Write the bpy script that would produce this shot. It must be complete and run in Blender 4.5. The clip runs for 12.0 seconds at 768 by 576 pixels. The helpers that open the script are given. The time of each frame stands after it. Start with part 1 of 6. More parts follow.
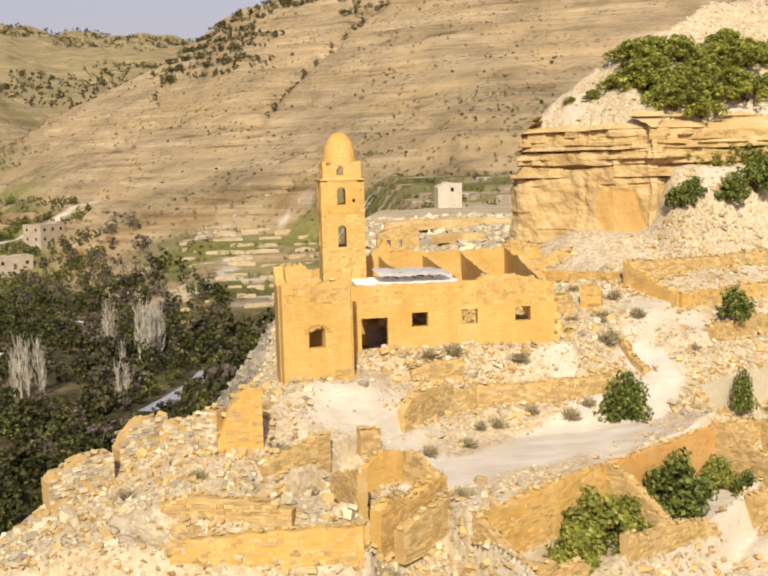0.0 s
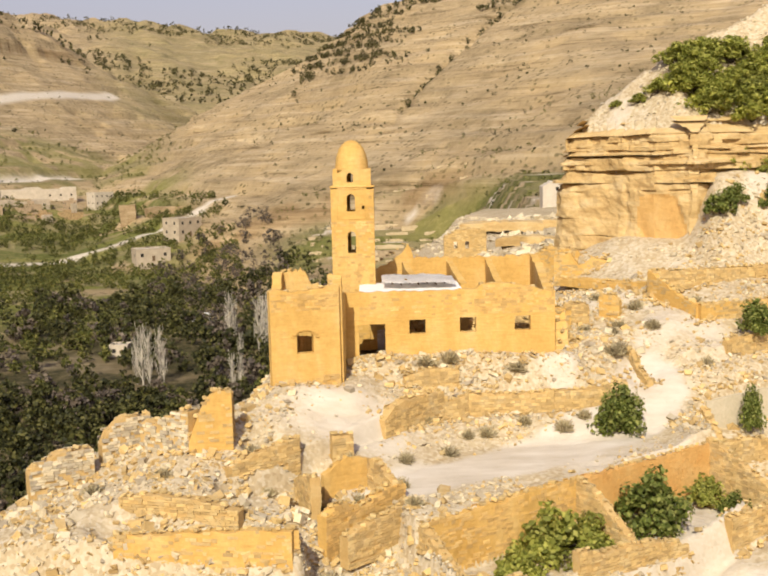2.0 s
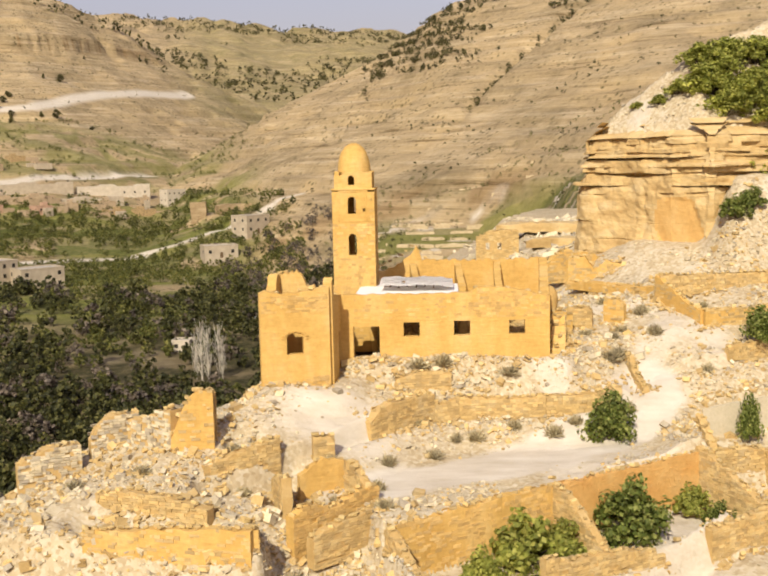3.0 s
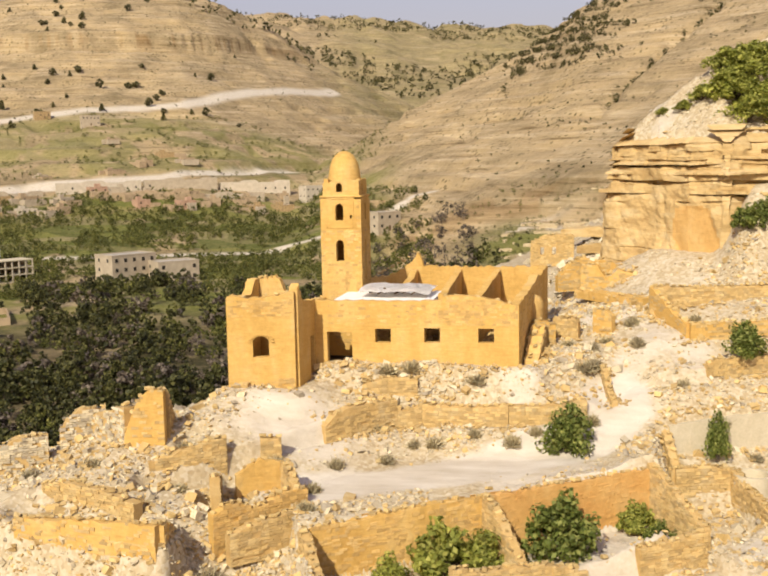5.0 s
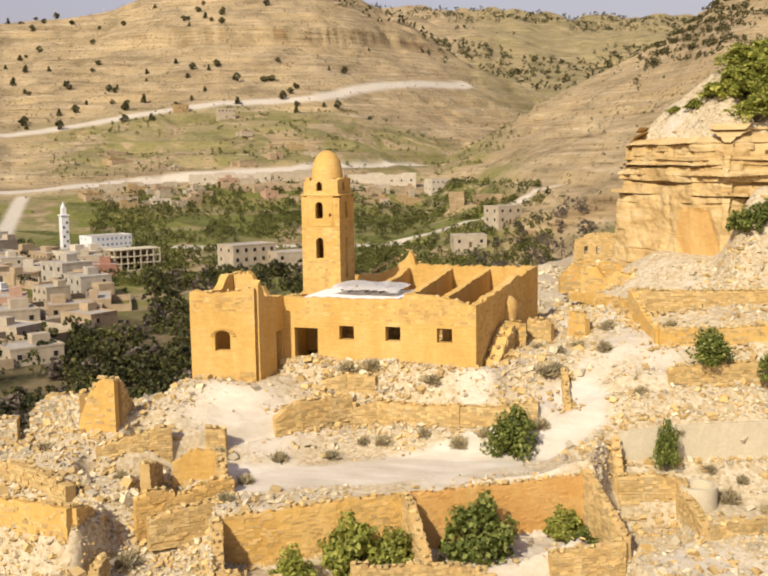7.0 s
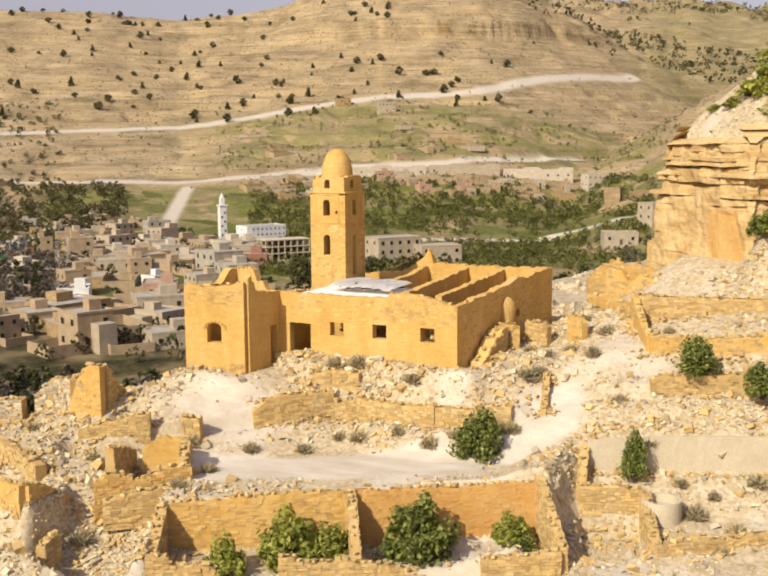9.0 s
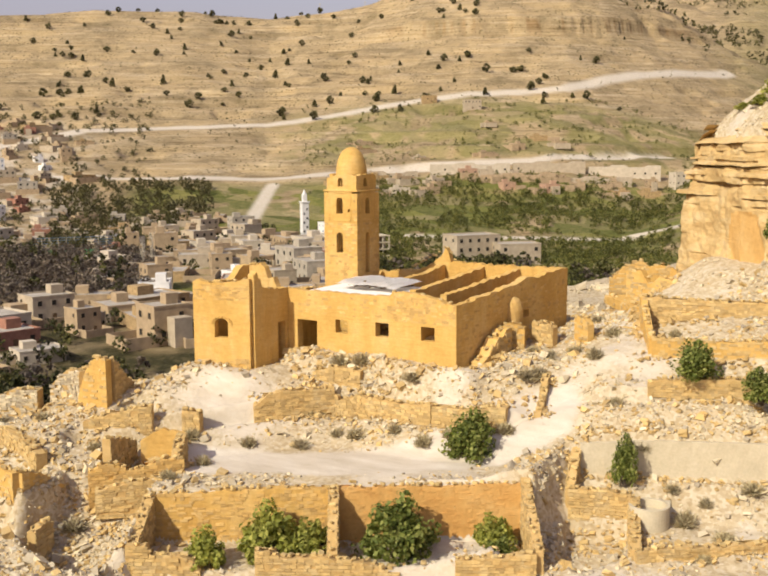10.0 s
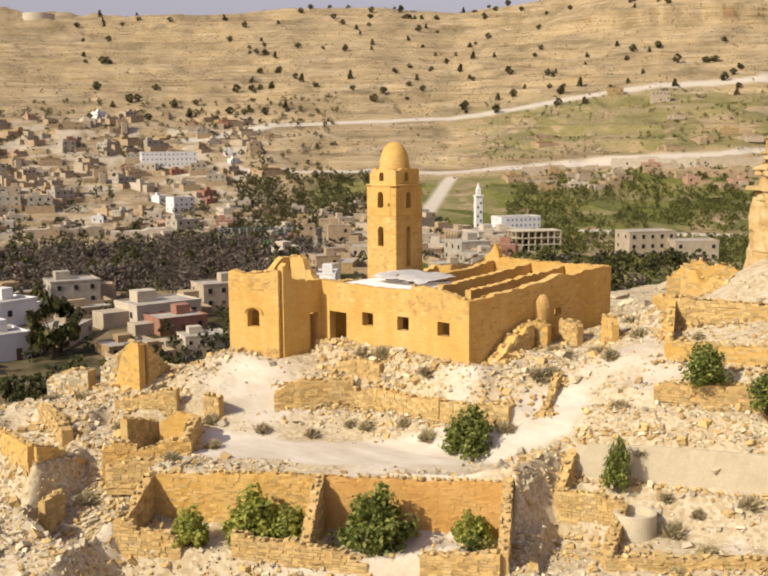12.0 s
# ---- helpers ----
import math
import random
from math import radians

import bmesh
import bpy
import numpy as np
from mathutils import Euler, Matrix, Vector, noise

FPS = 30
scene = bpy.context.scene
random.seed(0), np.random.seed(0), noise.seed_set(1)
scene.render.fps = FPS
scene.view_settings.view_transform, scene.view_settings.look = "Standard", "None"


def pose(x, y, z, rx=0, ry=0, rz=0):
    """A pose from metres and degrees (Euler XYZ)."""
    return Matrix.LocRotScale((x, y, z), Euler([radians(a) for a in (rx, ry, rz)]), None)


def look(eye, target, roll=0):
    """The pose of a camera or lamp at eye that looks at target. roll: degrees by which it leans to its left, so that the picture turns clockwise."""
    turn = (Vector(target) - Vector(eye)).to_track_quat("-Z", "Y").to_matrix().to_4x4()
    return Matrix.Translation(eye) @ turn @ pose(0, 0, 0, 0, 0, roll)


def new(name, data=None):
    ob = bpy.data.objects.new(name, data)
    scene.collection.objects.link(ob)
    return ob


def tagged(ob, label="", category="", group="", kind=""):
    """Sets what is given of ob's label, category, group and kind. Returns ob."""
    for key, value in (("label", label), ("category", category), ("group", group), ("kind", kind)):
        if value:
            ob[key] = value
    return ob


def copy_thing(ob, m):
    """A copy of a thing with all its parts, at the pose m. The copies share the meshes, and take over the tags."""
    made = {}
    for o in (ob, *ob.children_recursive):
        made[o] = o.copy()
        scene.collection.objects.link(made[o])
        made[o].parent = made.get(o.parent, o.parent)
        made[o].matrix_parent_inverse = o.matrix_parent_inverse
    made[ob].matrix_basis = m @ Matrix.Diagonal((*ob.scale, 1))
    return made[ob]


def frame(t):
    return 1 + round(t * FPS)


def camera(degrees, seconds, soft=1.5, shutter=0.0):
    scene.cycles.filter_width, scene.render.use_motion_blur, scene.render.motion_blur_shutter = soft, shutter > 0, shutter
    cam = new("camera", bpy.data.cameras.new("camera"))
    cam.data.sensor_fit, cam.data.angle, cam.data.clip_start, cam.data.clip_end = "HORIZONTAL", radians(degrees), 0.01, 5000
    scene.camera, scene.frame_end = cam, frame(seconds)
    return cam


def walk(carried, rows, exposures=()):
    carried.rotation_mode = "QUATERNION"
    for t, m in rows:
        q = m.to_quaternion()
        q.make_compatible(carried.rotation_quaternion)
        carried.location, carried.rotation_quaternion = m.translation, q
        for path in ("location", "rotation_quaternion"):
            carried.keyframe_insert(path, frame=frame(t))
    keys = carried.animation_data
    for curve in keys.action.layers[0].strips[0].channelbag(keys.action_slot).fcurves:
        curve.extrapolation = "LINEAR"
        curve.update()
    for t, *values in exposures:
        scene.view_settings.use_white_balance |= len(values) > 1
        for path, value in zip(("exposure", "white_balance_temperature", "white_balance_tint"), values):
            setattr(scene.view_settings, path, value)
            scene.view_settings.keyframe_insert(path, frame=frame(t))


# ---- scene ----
cam = camera(40.0, 12.0, soft=2.1)
PATH = [
    (0, (-17.949, -55.938, 10.754), (-17.658, -53.974, 10.515), -1.5),
    (0.5, (-16.193, -56.295, 10.86), (-15.955, -54.324, 10.621), -1.5),
    (1, (-14.286, -56.607, 10.998), (-14.126, -54.628, 10.758), -1.4),
    (1.5, (-12.324, -57.008, 11.188), (-12.233, -55.025, 10.946), -1.4),
    (2, (-10.178, -57.231, 11.294), (-10.155, -55.246, 11.052), -1.4),
    (2.5, (-7.994, -57.383, 11.403), (-8.041, -55.398, 11.16), -1.3),
    (3, (-5.834, -57.438, 11.498), (-5.95, -55.457, 11.255), -1.3),
    (3.5, (-3.457, -57.501, 11.636), (-3.639, -55.524, 11.393), -1.2),
    (5.5, (6.268, -56.898, 12.078), (5.818, -54.965, 11.832), -1.0),
    (6, (8.639, -56.528, 12.15), (8.136, -54.608, 11.901), -0.9),
    (6.5, (11.129, -56.01, 12.19), (10.556, -54.111, 11.939), -0.9),
    (7, (13.465, -55.451, 12.269), (12.825, -53.573, 12.015), -0.8),
    (9, (22.766, -51.856, 12.481), (21.84, -50.103, 12.218), -0.4),
    (9.5, (24.861, -50.829, 12.514), (23.869, -49.113, 12.249), -0.3),
    (10, (27.03, -49.608, 12.532), (25.96, -47.94, 12.265), -0.3),
    (10.5, (29.037, -48.391, 12.553), (27.896, -46.771, 12.283), -0.3),
    (11, (31.106, -47.015, 12.566), (29.887, -45.453, 12.293), -0.4),
    (11.5, (32.773, -45.762, 12.558), (31.492, -44.251, 12.284), -0.3),
    (12, (34.739, -44.188, 12.555), (33.389, -42.738, 12.278), -0.4),
]
walk(cam, [(t, look(eye, target, roll)) for t, eye, target, roll in PATH], [(0, 0.07, 6650, 8), (12, 0.07, 6650, 8)])

# ---------------------------------------------------------------- light
world = bpy.data.worlds.new("world")
scene.world = world
world.use_nodes = True
SUN_ELEV, SUN_AZ = 37.0, -169.0      # the sun stands behind the camera and to its left
_n = world.node_tree.nodes
_l = world.node_tree.links
sky = _n.new("ShaderNodeTexSky")
sky.sky_type = "NISHITA"
sky.sun_disc = False
sky.sun_elevation = radians(SUN_ELEV)
sky.sun_rotation = radians(SUN_AZ)
sky.dust_density = 3.0
sky.air_density = 1.6
sky.ozone_density = 1.5
haze = _n.new("ShaderNodeMix")
haze.data_type, haze.blend_type = "RGBA", "MULTIPLY"
haze.inputs[0].default_value = 1.0
haze.inputs[7].default_value = (1.06, 0.96, 1.03, 1)
_l.new(sky.outputs[0], haze.inputs[6])
veil = _n.new("ShaderNodeMix")          # thin even haze
veil.data_type, veil.blend_type = "RGBA", "ADD"
veil.inputs[0].default_value = 1.0
veil.inputs[7].default_value = (2.8, 2.4, 3.8, 1)
_l.new(haze.outputs[2], veil.inputs[6])
_l.new(veil.outputs[2], _n["Background"].inputs[0])
_n["Background"].inputs[1].default_value = 0.07
sun_data = bpy.data.lights.new("sun", "SUN")
sun_data.energy = 5.0
sun_data.angle = radians(0.6)
sun_data.color = (1.0, 0.93, 0.80)
sun = new("sun", sun_data)
_a, _e = radians(SUN_AZ), radians(SUN_ELEV)
SUN_DIR = Vector((math.sin(_a) * math.cos(_e), math.cos(_a) * math.cos(_e), math.sin(_e)))
sun.matrix_world = look(SUN_DIR * 100, (0, 0, 0))


# ---------------------------------------------------------------- materials
def material(name):
    m = bpy.data.materials.new(name)
    m.use_nodes = True
    return m, m.node_tree.nodes, m.node_tree.links, m.node_tree.nodes["Principled BSDF"]


def ramp(nodes, links, src, stops):
    r = nodes.new("ShaderNodeValToRGB")
    while len(r.color_ramp.elements) < len(stops):
        r.color_ramp.elements.new(0.5)
    for e, (p, c) in zip(r.color_ramp.elements, stops):
        e.position = p
        e.color = (*c, 1) if len(c) == 3 else c
    links.new(src, r.inputs[0])
    return r.outputs[0]


def noise_tex(nodes, links, scale, detail=6, rough=0.6, vec=None, stretch=None):
    t = nodes.new("ShaderNodeTexNoise")
    t.inputs["Scale"].default_value = scale
    t.inputs["Detail"].default_value = detail
    t.inputs["Roughness"].default_value = rough
    if vec is None:
        vec = nodes.new("ShaderNodeNewGeometry").outputs["Position"]
    if stretch:
        mp = nodes.new("ShaderNodeMapping")
        mp.inputs["Scale"].default_value = stretch
        links.new(vec, mp.inputs["Vector"])
        vec = mp.outputs[0]
    links.new(vec, t.inputs["Vector"])
    return t.outputs["Fac"]


def mix(nodes, links, fac, a, b, mode="MIX"):
    m = nodes.new("ShaderNodeMix")
    m.data_type, m.blend_type = "RGBA", mode
    for sock, v in ((m.inputs[0], fac), (m.inputs[6], a), (m.inputs[7], b)):
        if isinstance(v, (int, float)):
            sock.default_value = v
        elif isinstance(v, tuple):
            sock.default_value = (*v, 1)
        else:
            links.new(v, sock)
    return m.outputs[2]


def bump(nodes, links, bsdf, src, strength=0.5, dist=0.05):
    b = nodes.new("ShaderNodeBump")
    b.inputs["Strength"].default_value = strength
    b.inputs["Distance"].default_value = dist
    links.new(src, b.inputs["Height"])
    links.new(b.outputs[0], bsdf.inputs["Normal"])


def attr(nodes, name):
    a = nodes.new("ShaderNodeAttribute")
    a.attribute_name = name
    return a.outputs["Fac"]


def earth_mat(name, dark, mid, light, scale=0.8, rough=0.95, relief=0.08, stretch=None, random=0.0, island=0.0, course=0.0):
    """Stone, plaster or mud: three tones at two scales, with relief."""
    dark, mid, light = [tuple(v * 0.78 for v in q) for q in (dark, mid, light)]
    m, n, l, b = material(name)
    f1 = noise_tex(n, l, scale, 8, 0.65, stretch=stretch)
    f2 = noise_tex(n, l, scale * 9, 5, 0.7)
    c1 = ramp(n, l, f1, [(0.28, dark), (0.5, mid), (0.72, light)])
    c2 = ramp(n, l, f2, [(0.3, tuple(v * 0.72 for v in mid)), (0.65, tuple(min(1, v * 1.12) for v in mid))])
    c = mix(n, l, 0.4, c1, c2)
    if course:
        f3 = noise_tex(n, l, 1.0, 6, 0.65, stretch=(1.1, 1.1, 7.5))
        c = mix(n, l, 1.0, c, ramp(n, l, f3, [(0.32, (1 - course, 1 - course * 1.1, 1 - course * 1.3)), (0.5, (1, 1, 1)), (0.68, (1 + course * 0.4, 1 + course * 0.5, 1 + course * 0.8))]), "MULTIPLY")
    if random or island:
        if random:
            src = n.new("ShaderNodeObjectInfo").outputs["Random"]
        else:
            src = n.new("ShaderNodeNewGeometry").outputs["Random Per Island"]
        amt = random or island
        tone = ramp(n, l, src, [(0.0, (1 - amt, 1 - amt, 1 - amt * 0.9)), (1.0, (1 + amt * 0.5, 1 + amt * 0.5, 1 + amt * 0.4))])
        c = mix(n, l, 1.0, c, tone, "MULTIPLY")
    l.new(c, b.inputs["Base Color"])
    b.inputs["Roughness"].default_value = rough
    b.inputs["Specular IOR Level"].default_value = 0.15
    h = mix(n, l, 0.4, f1, f2)
    if course:
        h = mix(n, l, 0.5, h, f3)
    bump(n, l, b, h, 0.7, relief)
    return m


PLASTER = earth_mat("earth_plaster", (0.54, 0.31, 0.075), (0.71, 0.445, 0.135), (0.80, 0.585, 0.27), 0.55, relief=0.09, stretch=(1.0, 1.0, 0.55), course=0.09)
PLASTER_STONE = earth_mat("plastered_stone", (0.55, 0.335, 0.10), (0.71, 0.46, 0.165), (0.79, 0.57, 0.26), 1.1, relief=0.04, island=0.26)
MASONRY = earth_mat("golden_stone", (0.50, 0.325, 0.115), (0.67, 0.47, 0.20), (0.78, 0.62, 0.34), 1.2, relief=0.06, island=0.28)
MORTAR = earth_mat("earth_mortar", (0.48, 0.30, 0.10), (0.62, 0.42, 0.17), (0.70, 0.52, 0.26), 1.5, relief=0.05)
REDEARTH = earth_mat("reddish_plaster", (0.58, 0.29, 0.08), (0.69, 0.40, 0.13), (0.76, 0.52, 0.22), 0.6, relief=0.05)
PALE = earth_mat("pale_stone", (0.49, 0.385, 0.225), (0.70, 0.59, 0.395), (0.83, 0.75, 0.57), 1.4, relief=0.05, island=0.4)
ROCK = earth_mat("cliff_rock", (0.36, 0.21, 0.075), (0.64, 0.45, 0.20), (0.78, 0.63, 0.38), 0.35, relief=0.15, stretch=(1, 1, 4))
ROOF_WHITE = earth_mat("white_roof_screed", (0.82, 0.77, 0.70), (0.98, 0.94, 0.88), (1.05, 1.02, 0.96), 1.0, relief=0.03)
CONCRETE = earth_mat("grey_concrete", (0.52, 0.44, 0.30), (0.64, 0.55, 0.38), (0.72, 0.64, 0.47), 0.9, relief=0.02)
WOOD = earth_mat("weathered_wood", (0.10, 0.06, 0.03), (0.17, 0.11, 0.06), (0.24, 0.17, 0.10), 3.0, relief=0.01)


def plain(name, col, rough=0.8, var=0.12, scale=1.5):
    col = tuple(v * 0.82 for v in col)
    m, n, l, b = material(name)
    f = noise_tex(n, l, scale, 4)
    c = ramp(n, l, f, [(0.3, tuple(v * (1 - var) for v in col)), (0.7, tuple(min(1, v * (1 + var)) for v in col))])
    l.new(c, b.inputs["Base Color"])
    b.inputs["Roughness"].default_value = rough
    b.inputs["Specular IOR Level"].default_value = 0.2
    return m


# the ground: pale soil, road dust, dry hillside, green plots
def ground_mat():
    m, n, l, b = material("ground_soil")
    pos = n.new("ShaderNodeNewGeometry").outputs["Position"]
    big = noise_tex(n, l, 0.22, 7, 0.6, pos)
    fine = noise_tex(n, l, 3.0, 6, 0.7, pos)
    soil = mix(n, l, 0.45, ramp(n, l, big, [(0.3, (0.44, 0.31, 0.14)), (0.5, (0.57, 0.44, 0.25)), (0.7, (0.68, 0.58, 0.41))]),
               ramp(n, l, fine, [(0.3, (0.42, 0.34, 0.21)), (0.7, (0.72, 0.64, 0.48))]))
    vo = n.new("ShaderNodeTexVoronoi")
    vo.inputs["Scale"].default_value = 5.5
    vo.inputs["Randomness"].default_value = 1.0
    l.new(pos, vo.inputs["Vector"])
    sep = n.new("ShaderNodeSeparateColor")
    l.new(vo.outputs["Color"], sep.inputs[0])
    grit = ramp(n, l, sep.outputs[0], [(0.0, (0.34, 0.24, 0.11)), (0.45, (0.58, 0.46, 0.28)), (1.0, (0.78, 0.70, 0.54))])
    soil = mix(n, l, 0.42, soil, grit)
    hb = noise_tex(n, l, 0.012, 8, 0.62, pos)
    hf = noise_tex(n, l, 0.16, 10, 0.8, pos)
    strata = noise_tex(n, l, 1.0, 9, 0.75, pos, stretch=(0.012, 0.012, 0.30))
    hill = mix(n, l, 0.5, ramp(n, l, hb, [(0.3, (0.33, 0.26, 0.14)), (0.45, (0.47, 0.365, 0.21)), (0.6, (0.55, 0.425, 0.25)), (0.75, (0.63, 0.505, 0.32))]),
               ramp(n, l, hf, [(0.36, (0.20, 0.15, 0.08)), (0.46, (0.48, 0.365, 0.21)), (0.56, (0.58, 0.455, 0.275)), (0.66, (0.76, 0.64, 0.45))]))
    beds = ramp(n, l, strata, [(0.36, (0.20, 0.135, 0.065)), (0.42, (0.50, 0.38, 0.22)), (0.52, (0.57, 0.44, 0.265)), (0.60, (0.74, 0.60, 0.40))])
    hill = mix(n, l, ramp(n, l, noise_tex(n, l, 0.02, 4, 0.6, pos), [(0.4, (0.35, 0.35, 0.35)), (0.6, (0.85, 0.85, 0.85))]), hill, beds)
    dots = n.new("ShaderNodeTexVoronoi")
    dots.inputs["Scale"].default_value = 0.22
    l.new(pos, dots.inputs["Vector"])
    tuft = ramp(n, l, dots.outputs["Distance"], [(0.20, (1, 1, 1)), (0.34, (0, 0, 0))])
    tuft = mix(n, l, 1.0, tuft, ramp(n, l, noise_tex(n, l, 0.03, 4, 0.6, pos), [(0.42, (0.1, 0.1, 0.1)), (0.6, (0.8, 0.8, 0.8))]), "MULTIPLY")
    hill = mix(n, l, tuft, hill, (0.13, 0.11, 0.05))
    hill = mix(n, l, 1.0, hill, (0.755, 0.735, 0.685), "MULTIPLY")
    hill = mix(n, l, 1.0, hill, ramp(n, l, noise_tex(n, l, 0.017, 10, 0.72, pos), [(0.36, (0.66, 0.66, 0.64)), (0.5, (1.0, 1.0, 1.0)), (0.62, (1.2, 1.18, 1.12))]), "MULTIPLY")
    hill = mix(n, l, attr(n, "band"), hill, ramp(n, l, strata, [(0.35, (0.13, 0.075, 0.03)), (0.5, (0.28, 0.18, 0.085)), (0.65, (0.46, 0.33, 0.17))]))
    gf = noise_tex(n, l, 0.3, 6, 0.7, pos)
    plots = n.new("ShaderNodeTexVoronoi")
    plots.inputs["Scale"].default_value = 1.0
    mp = n.new("ShaderNodeMapping")
    mp.inputs["Scale"].default_value = (0.022, 0.05, 0.05)
    l.new(pos, mp.inputs["Vector"])
    l.new(mp.outputs[0], plots.inputs["Vector"])
    psep = n.new("ShaderNodeSeparateColor")
    l.new(plots.outputs["Color"], psep.inputs[0])
    green = mix(n, l, 0.5, ramp(n, l, gf, [(0.3, (0.045, 0.05, 0.016)), (0.5, (0.13, 0.13, 0.038)), (0.68, (0.32, 0.26, 0.11))]),
                ramp(n, l, psep.outputs[0], [(0.0, (0.08, 0.10, 0.02)), (0.3, (0.25, 0.26, 0.055)), (0.5, (0.36, 0.32, 0.10)), (0.7, (0.46, 0.37, 0.19)), (1.0, (0.14, 0.155, 0.04))]))
    scrub = ramp(n, l, gf, [(0.3, (0.03, 0.030, 0.012)), (0.5, (0.07, 0.062, 0.026)), (0.7, (0.17, 0.135, 0.065))])
    c = mix(n, l, attr(n, "far"), soil, hill)
    c = mix(n, l, attr(n, "veg"), c, green)
    c = mix(n, l, attr(n, "scrub"), c, scrub)
    dust = ramp(n, l, noise_tex(n, l, 0.8, 6, 0.6, pos, stretch=(0.5, 1.2, 1)), [(0.3, (0.58, 0.50, 0.38)), (0.5, (0.68, 0.60, 0.475)), (0.7, (0.77, 0.70, 0.58))])
    c = mix(n, l, attr(n, "dust"), c, dust)
    c = mix(n, l, 1.0, c, (0.80, 0.80, 0.80), "MULTIPLY")
    l.new(c, b.inputs["Base Color"])
    b.inputs["Roughness"].default_value = 0.97
    b.inputs["Specular IOR Level"].default_value = 0.1
    bp = n.new("ShaderNodeBump")
    bp.inputs["Strength"].default_value = 0.8
    bp.inputs["Distance"].default_value = 0.10
    l.new(mix(n, l, 0.5, fine, sep.outputs[0]), bp.inputs["Height"])
    bp2 = n.new("ShaderNodeBump")
    bp2.inputs["Strength"].default_value = 0.7
    bp2.inputs["Distance"].default_value = 1.6
    l.new(mix(n, l, 0.5, hf, strata), bp2.inputs["Height"])
    l.new(bp.outputs[0], bp2.inputs["Normal"])
    l.new(attr(n, "far"), bp2.inputs["Strength"])
    l.new(bp2.outputs[0], b.inputs["Normal"])
    return m


GROUND = ground_mat()


# ---------------------------------------------------------------- lay of the land
def sstep(v, a, b):
    t = np.clip((v - a) / (b - a), 0, 1)
    return t * t * (3 - 2 * t)


def value_noise(x, y, seed=0):
    """Smooth noise in 0..1 on a unit lattice."""
    xi, yi = np.floor(x).astype(np.int64), np.floor(y).astype(np.int64)
    fx, fy = x - xi, y - yi
    fx, fy = fx * fx * (3 - 2 * fx), fy * fy * (3 - 2 * fy)

    def h(i, j):
        k = (i * 374761393 + j * 668265263 + seed * 974634777) & 0x7FFFFFFF
        k = ((k ^ (k >> 13)) * 1274126177) & 0x7FFFFFFF
        return ((k ^ (k >> 16)) & 0xFFFF) / 65535.0
    a = h(xi, yi) * (1 - fx) + h(xi + 1, yi) * fx
    b = h(xi, yi + 1) * (1 - fx) + h(xi + 1, yi + 1) * fx
    return a * (1 - fy) + b * fy


def fbm(x, y, octaves=4, seed=0):
    s, amp, tot = 0, 1.0, 0
    for o in range(octaves):
        s = s + amp * value_noise(x * 2 ** o, y * 2 ** o, seed + o)
        tot += amp
        amp *= 0.5
    return s / tot


def uv_of(x, y):
    """u along the house ruins' rear wall, v uphill from it."""
    return 0.85 * (x + 1.1) + 0.53 * (y + 10.4), -0.53 * (x + 1.1) + 0.85 * (y + 10.4)


# the edge of the spur on which the ruins stand: steep ground beyond it
EDGE = [(-60, -120), (-36, -50), (-30, -20), (-26.9, -10.6), (-24.4, -6.4), (-20.5, -3.2), (-16.6, -2.6), (-16.2, 3), (-15, 12),
        (-14, 22), (-12.8, 32), (-9, 44), (-6, 60), (2, 100), (12, 150), (30, 178), (70, 200), (150, 260)]


def edge_dist(x, y):
    """Distance beyond the edge of the spur, negative on the spur."""
    best = np.full(x.shape, 1e9)
    sign = np.ones(x.shape)
    for (x0, y0), (x1, y1) in zip(EDGE, EDGE[1:]):
        dx, dy = x1 - x0, y1 - y0
        t = np.clip(((x - x0) * dx + (y - y0) * dy) / (dx * dx + dy * dy), 0, 1)
        d = np.hypot(x - x0 - t * dx, y - y0 - t * dy)
        side = np.sign(dx * (y - y0) - dy * (x - x0))
        near = d < best - 1e-9
        best = np.where(near, d, best)
        sign = np.where(near, side, sign)
    return best * sign


# the foot of the cliff, from its free end towards the open hillside
CLIFF = [(60, 95), (24, 48), (12, 32), (5.6, 27.2), (4.3, 25.6), (4.5, 24.1), (6.0, 21.9), (9.6, 17.6), (12.4, 15.6), (14.5, 16.8), (18, 17.4), (24, 17.2), (34, 16.5), (60, 14)]


def cliff_in(x, y):
    """Depth behind the face of the cliff, negative in front of it."""
    best = np.full(x.shape, 1e9)
    sign = np.ones(x.shape)
    for (x0, y0), (x1, y1) in zip(CLIFF, CLIFF[1:]):
        dx, dy = x1 - x0, y1 - y0
        t = np.clip(((x - x0) * dx + (y - y0) * dy) / (dx * dx + dy * dy), 0, 1)
        d = np.hypot(x - x0 - t * dx, y - y0 - t * dy)
        side = np.sign(dx * (y - y0) - dy * (x - x0))
        near = d < best - 1e-9
        best = np.where(near, d, best)
        sign = np.where(near, side, sign)
    return best * sign


def polyline_dist(x, y, pts):
    best = np.full(np.shape(x), 1e9)
    for (x0, y0), (x1, y1) in zip(pts, pts[1:]):
        dx, dy = x1 - x0, y1 - y0
        t = np.clip(((x - x0) * dx + (y - y0) * dy) / (dx * dx + dy * dy + 1e-9), 0, 1)
        best = np.minimum(best, np.hypot(x - x0 - t * dx, y - y0 - t * dy))
    return best


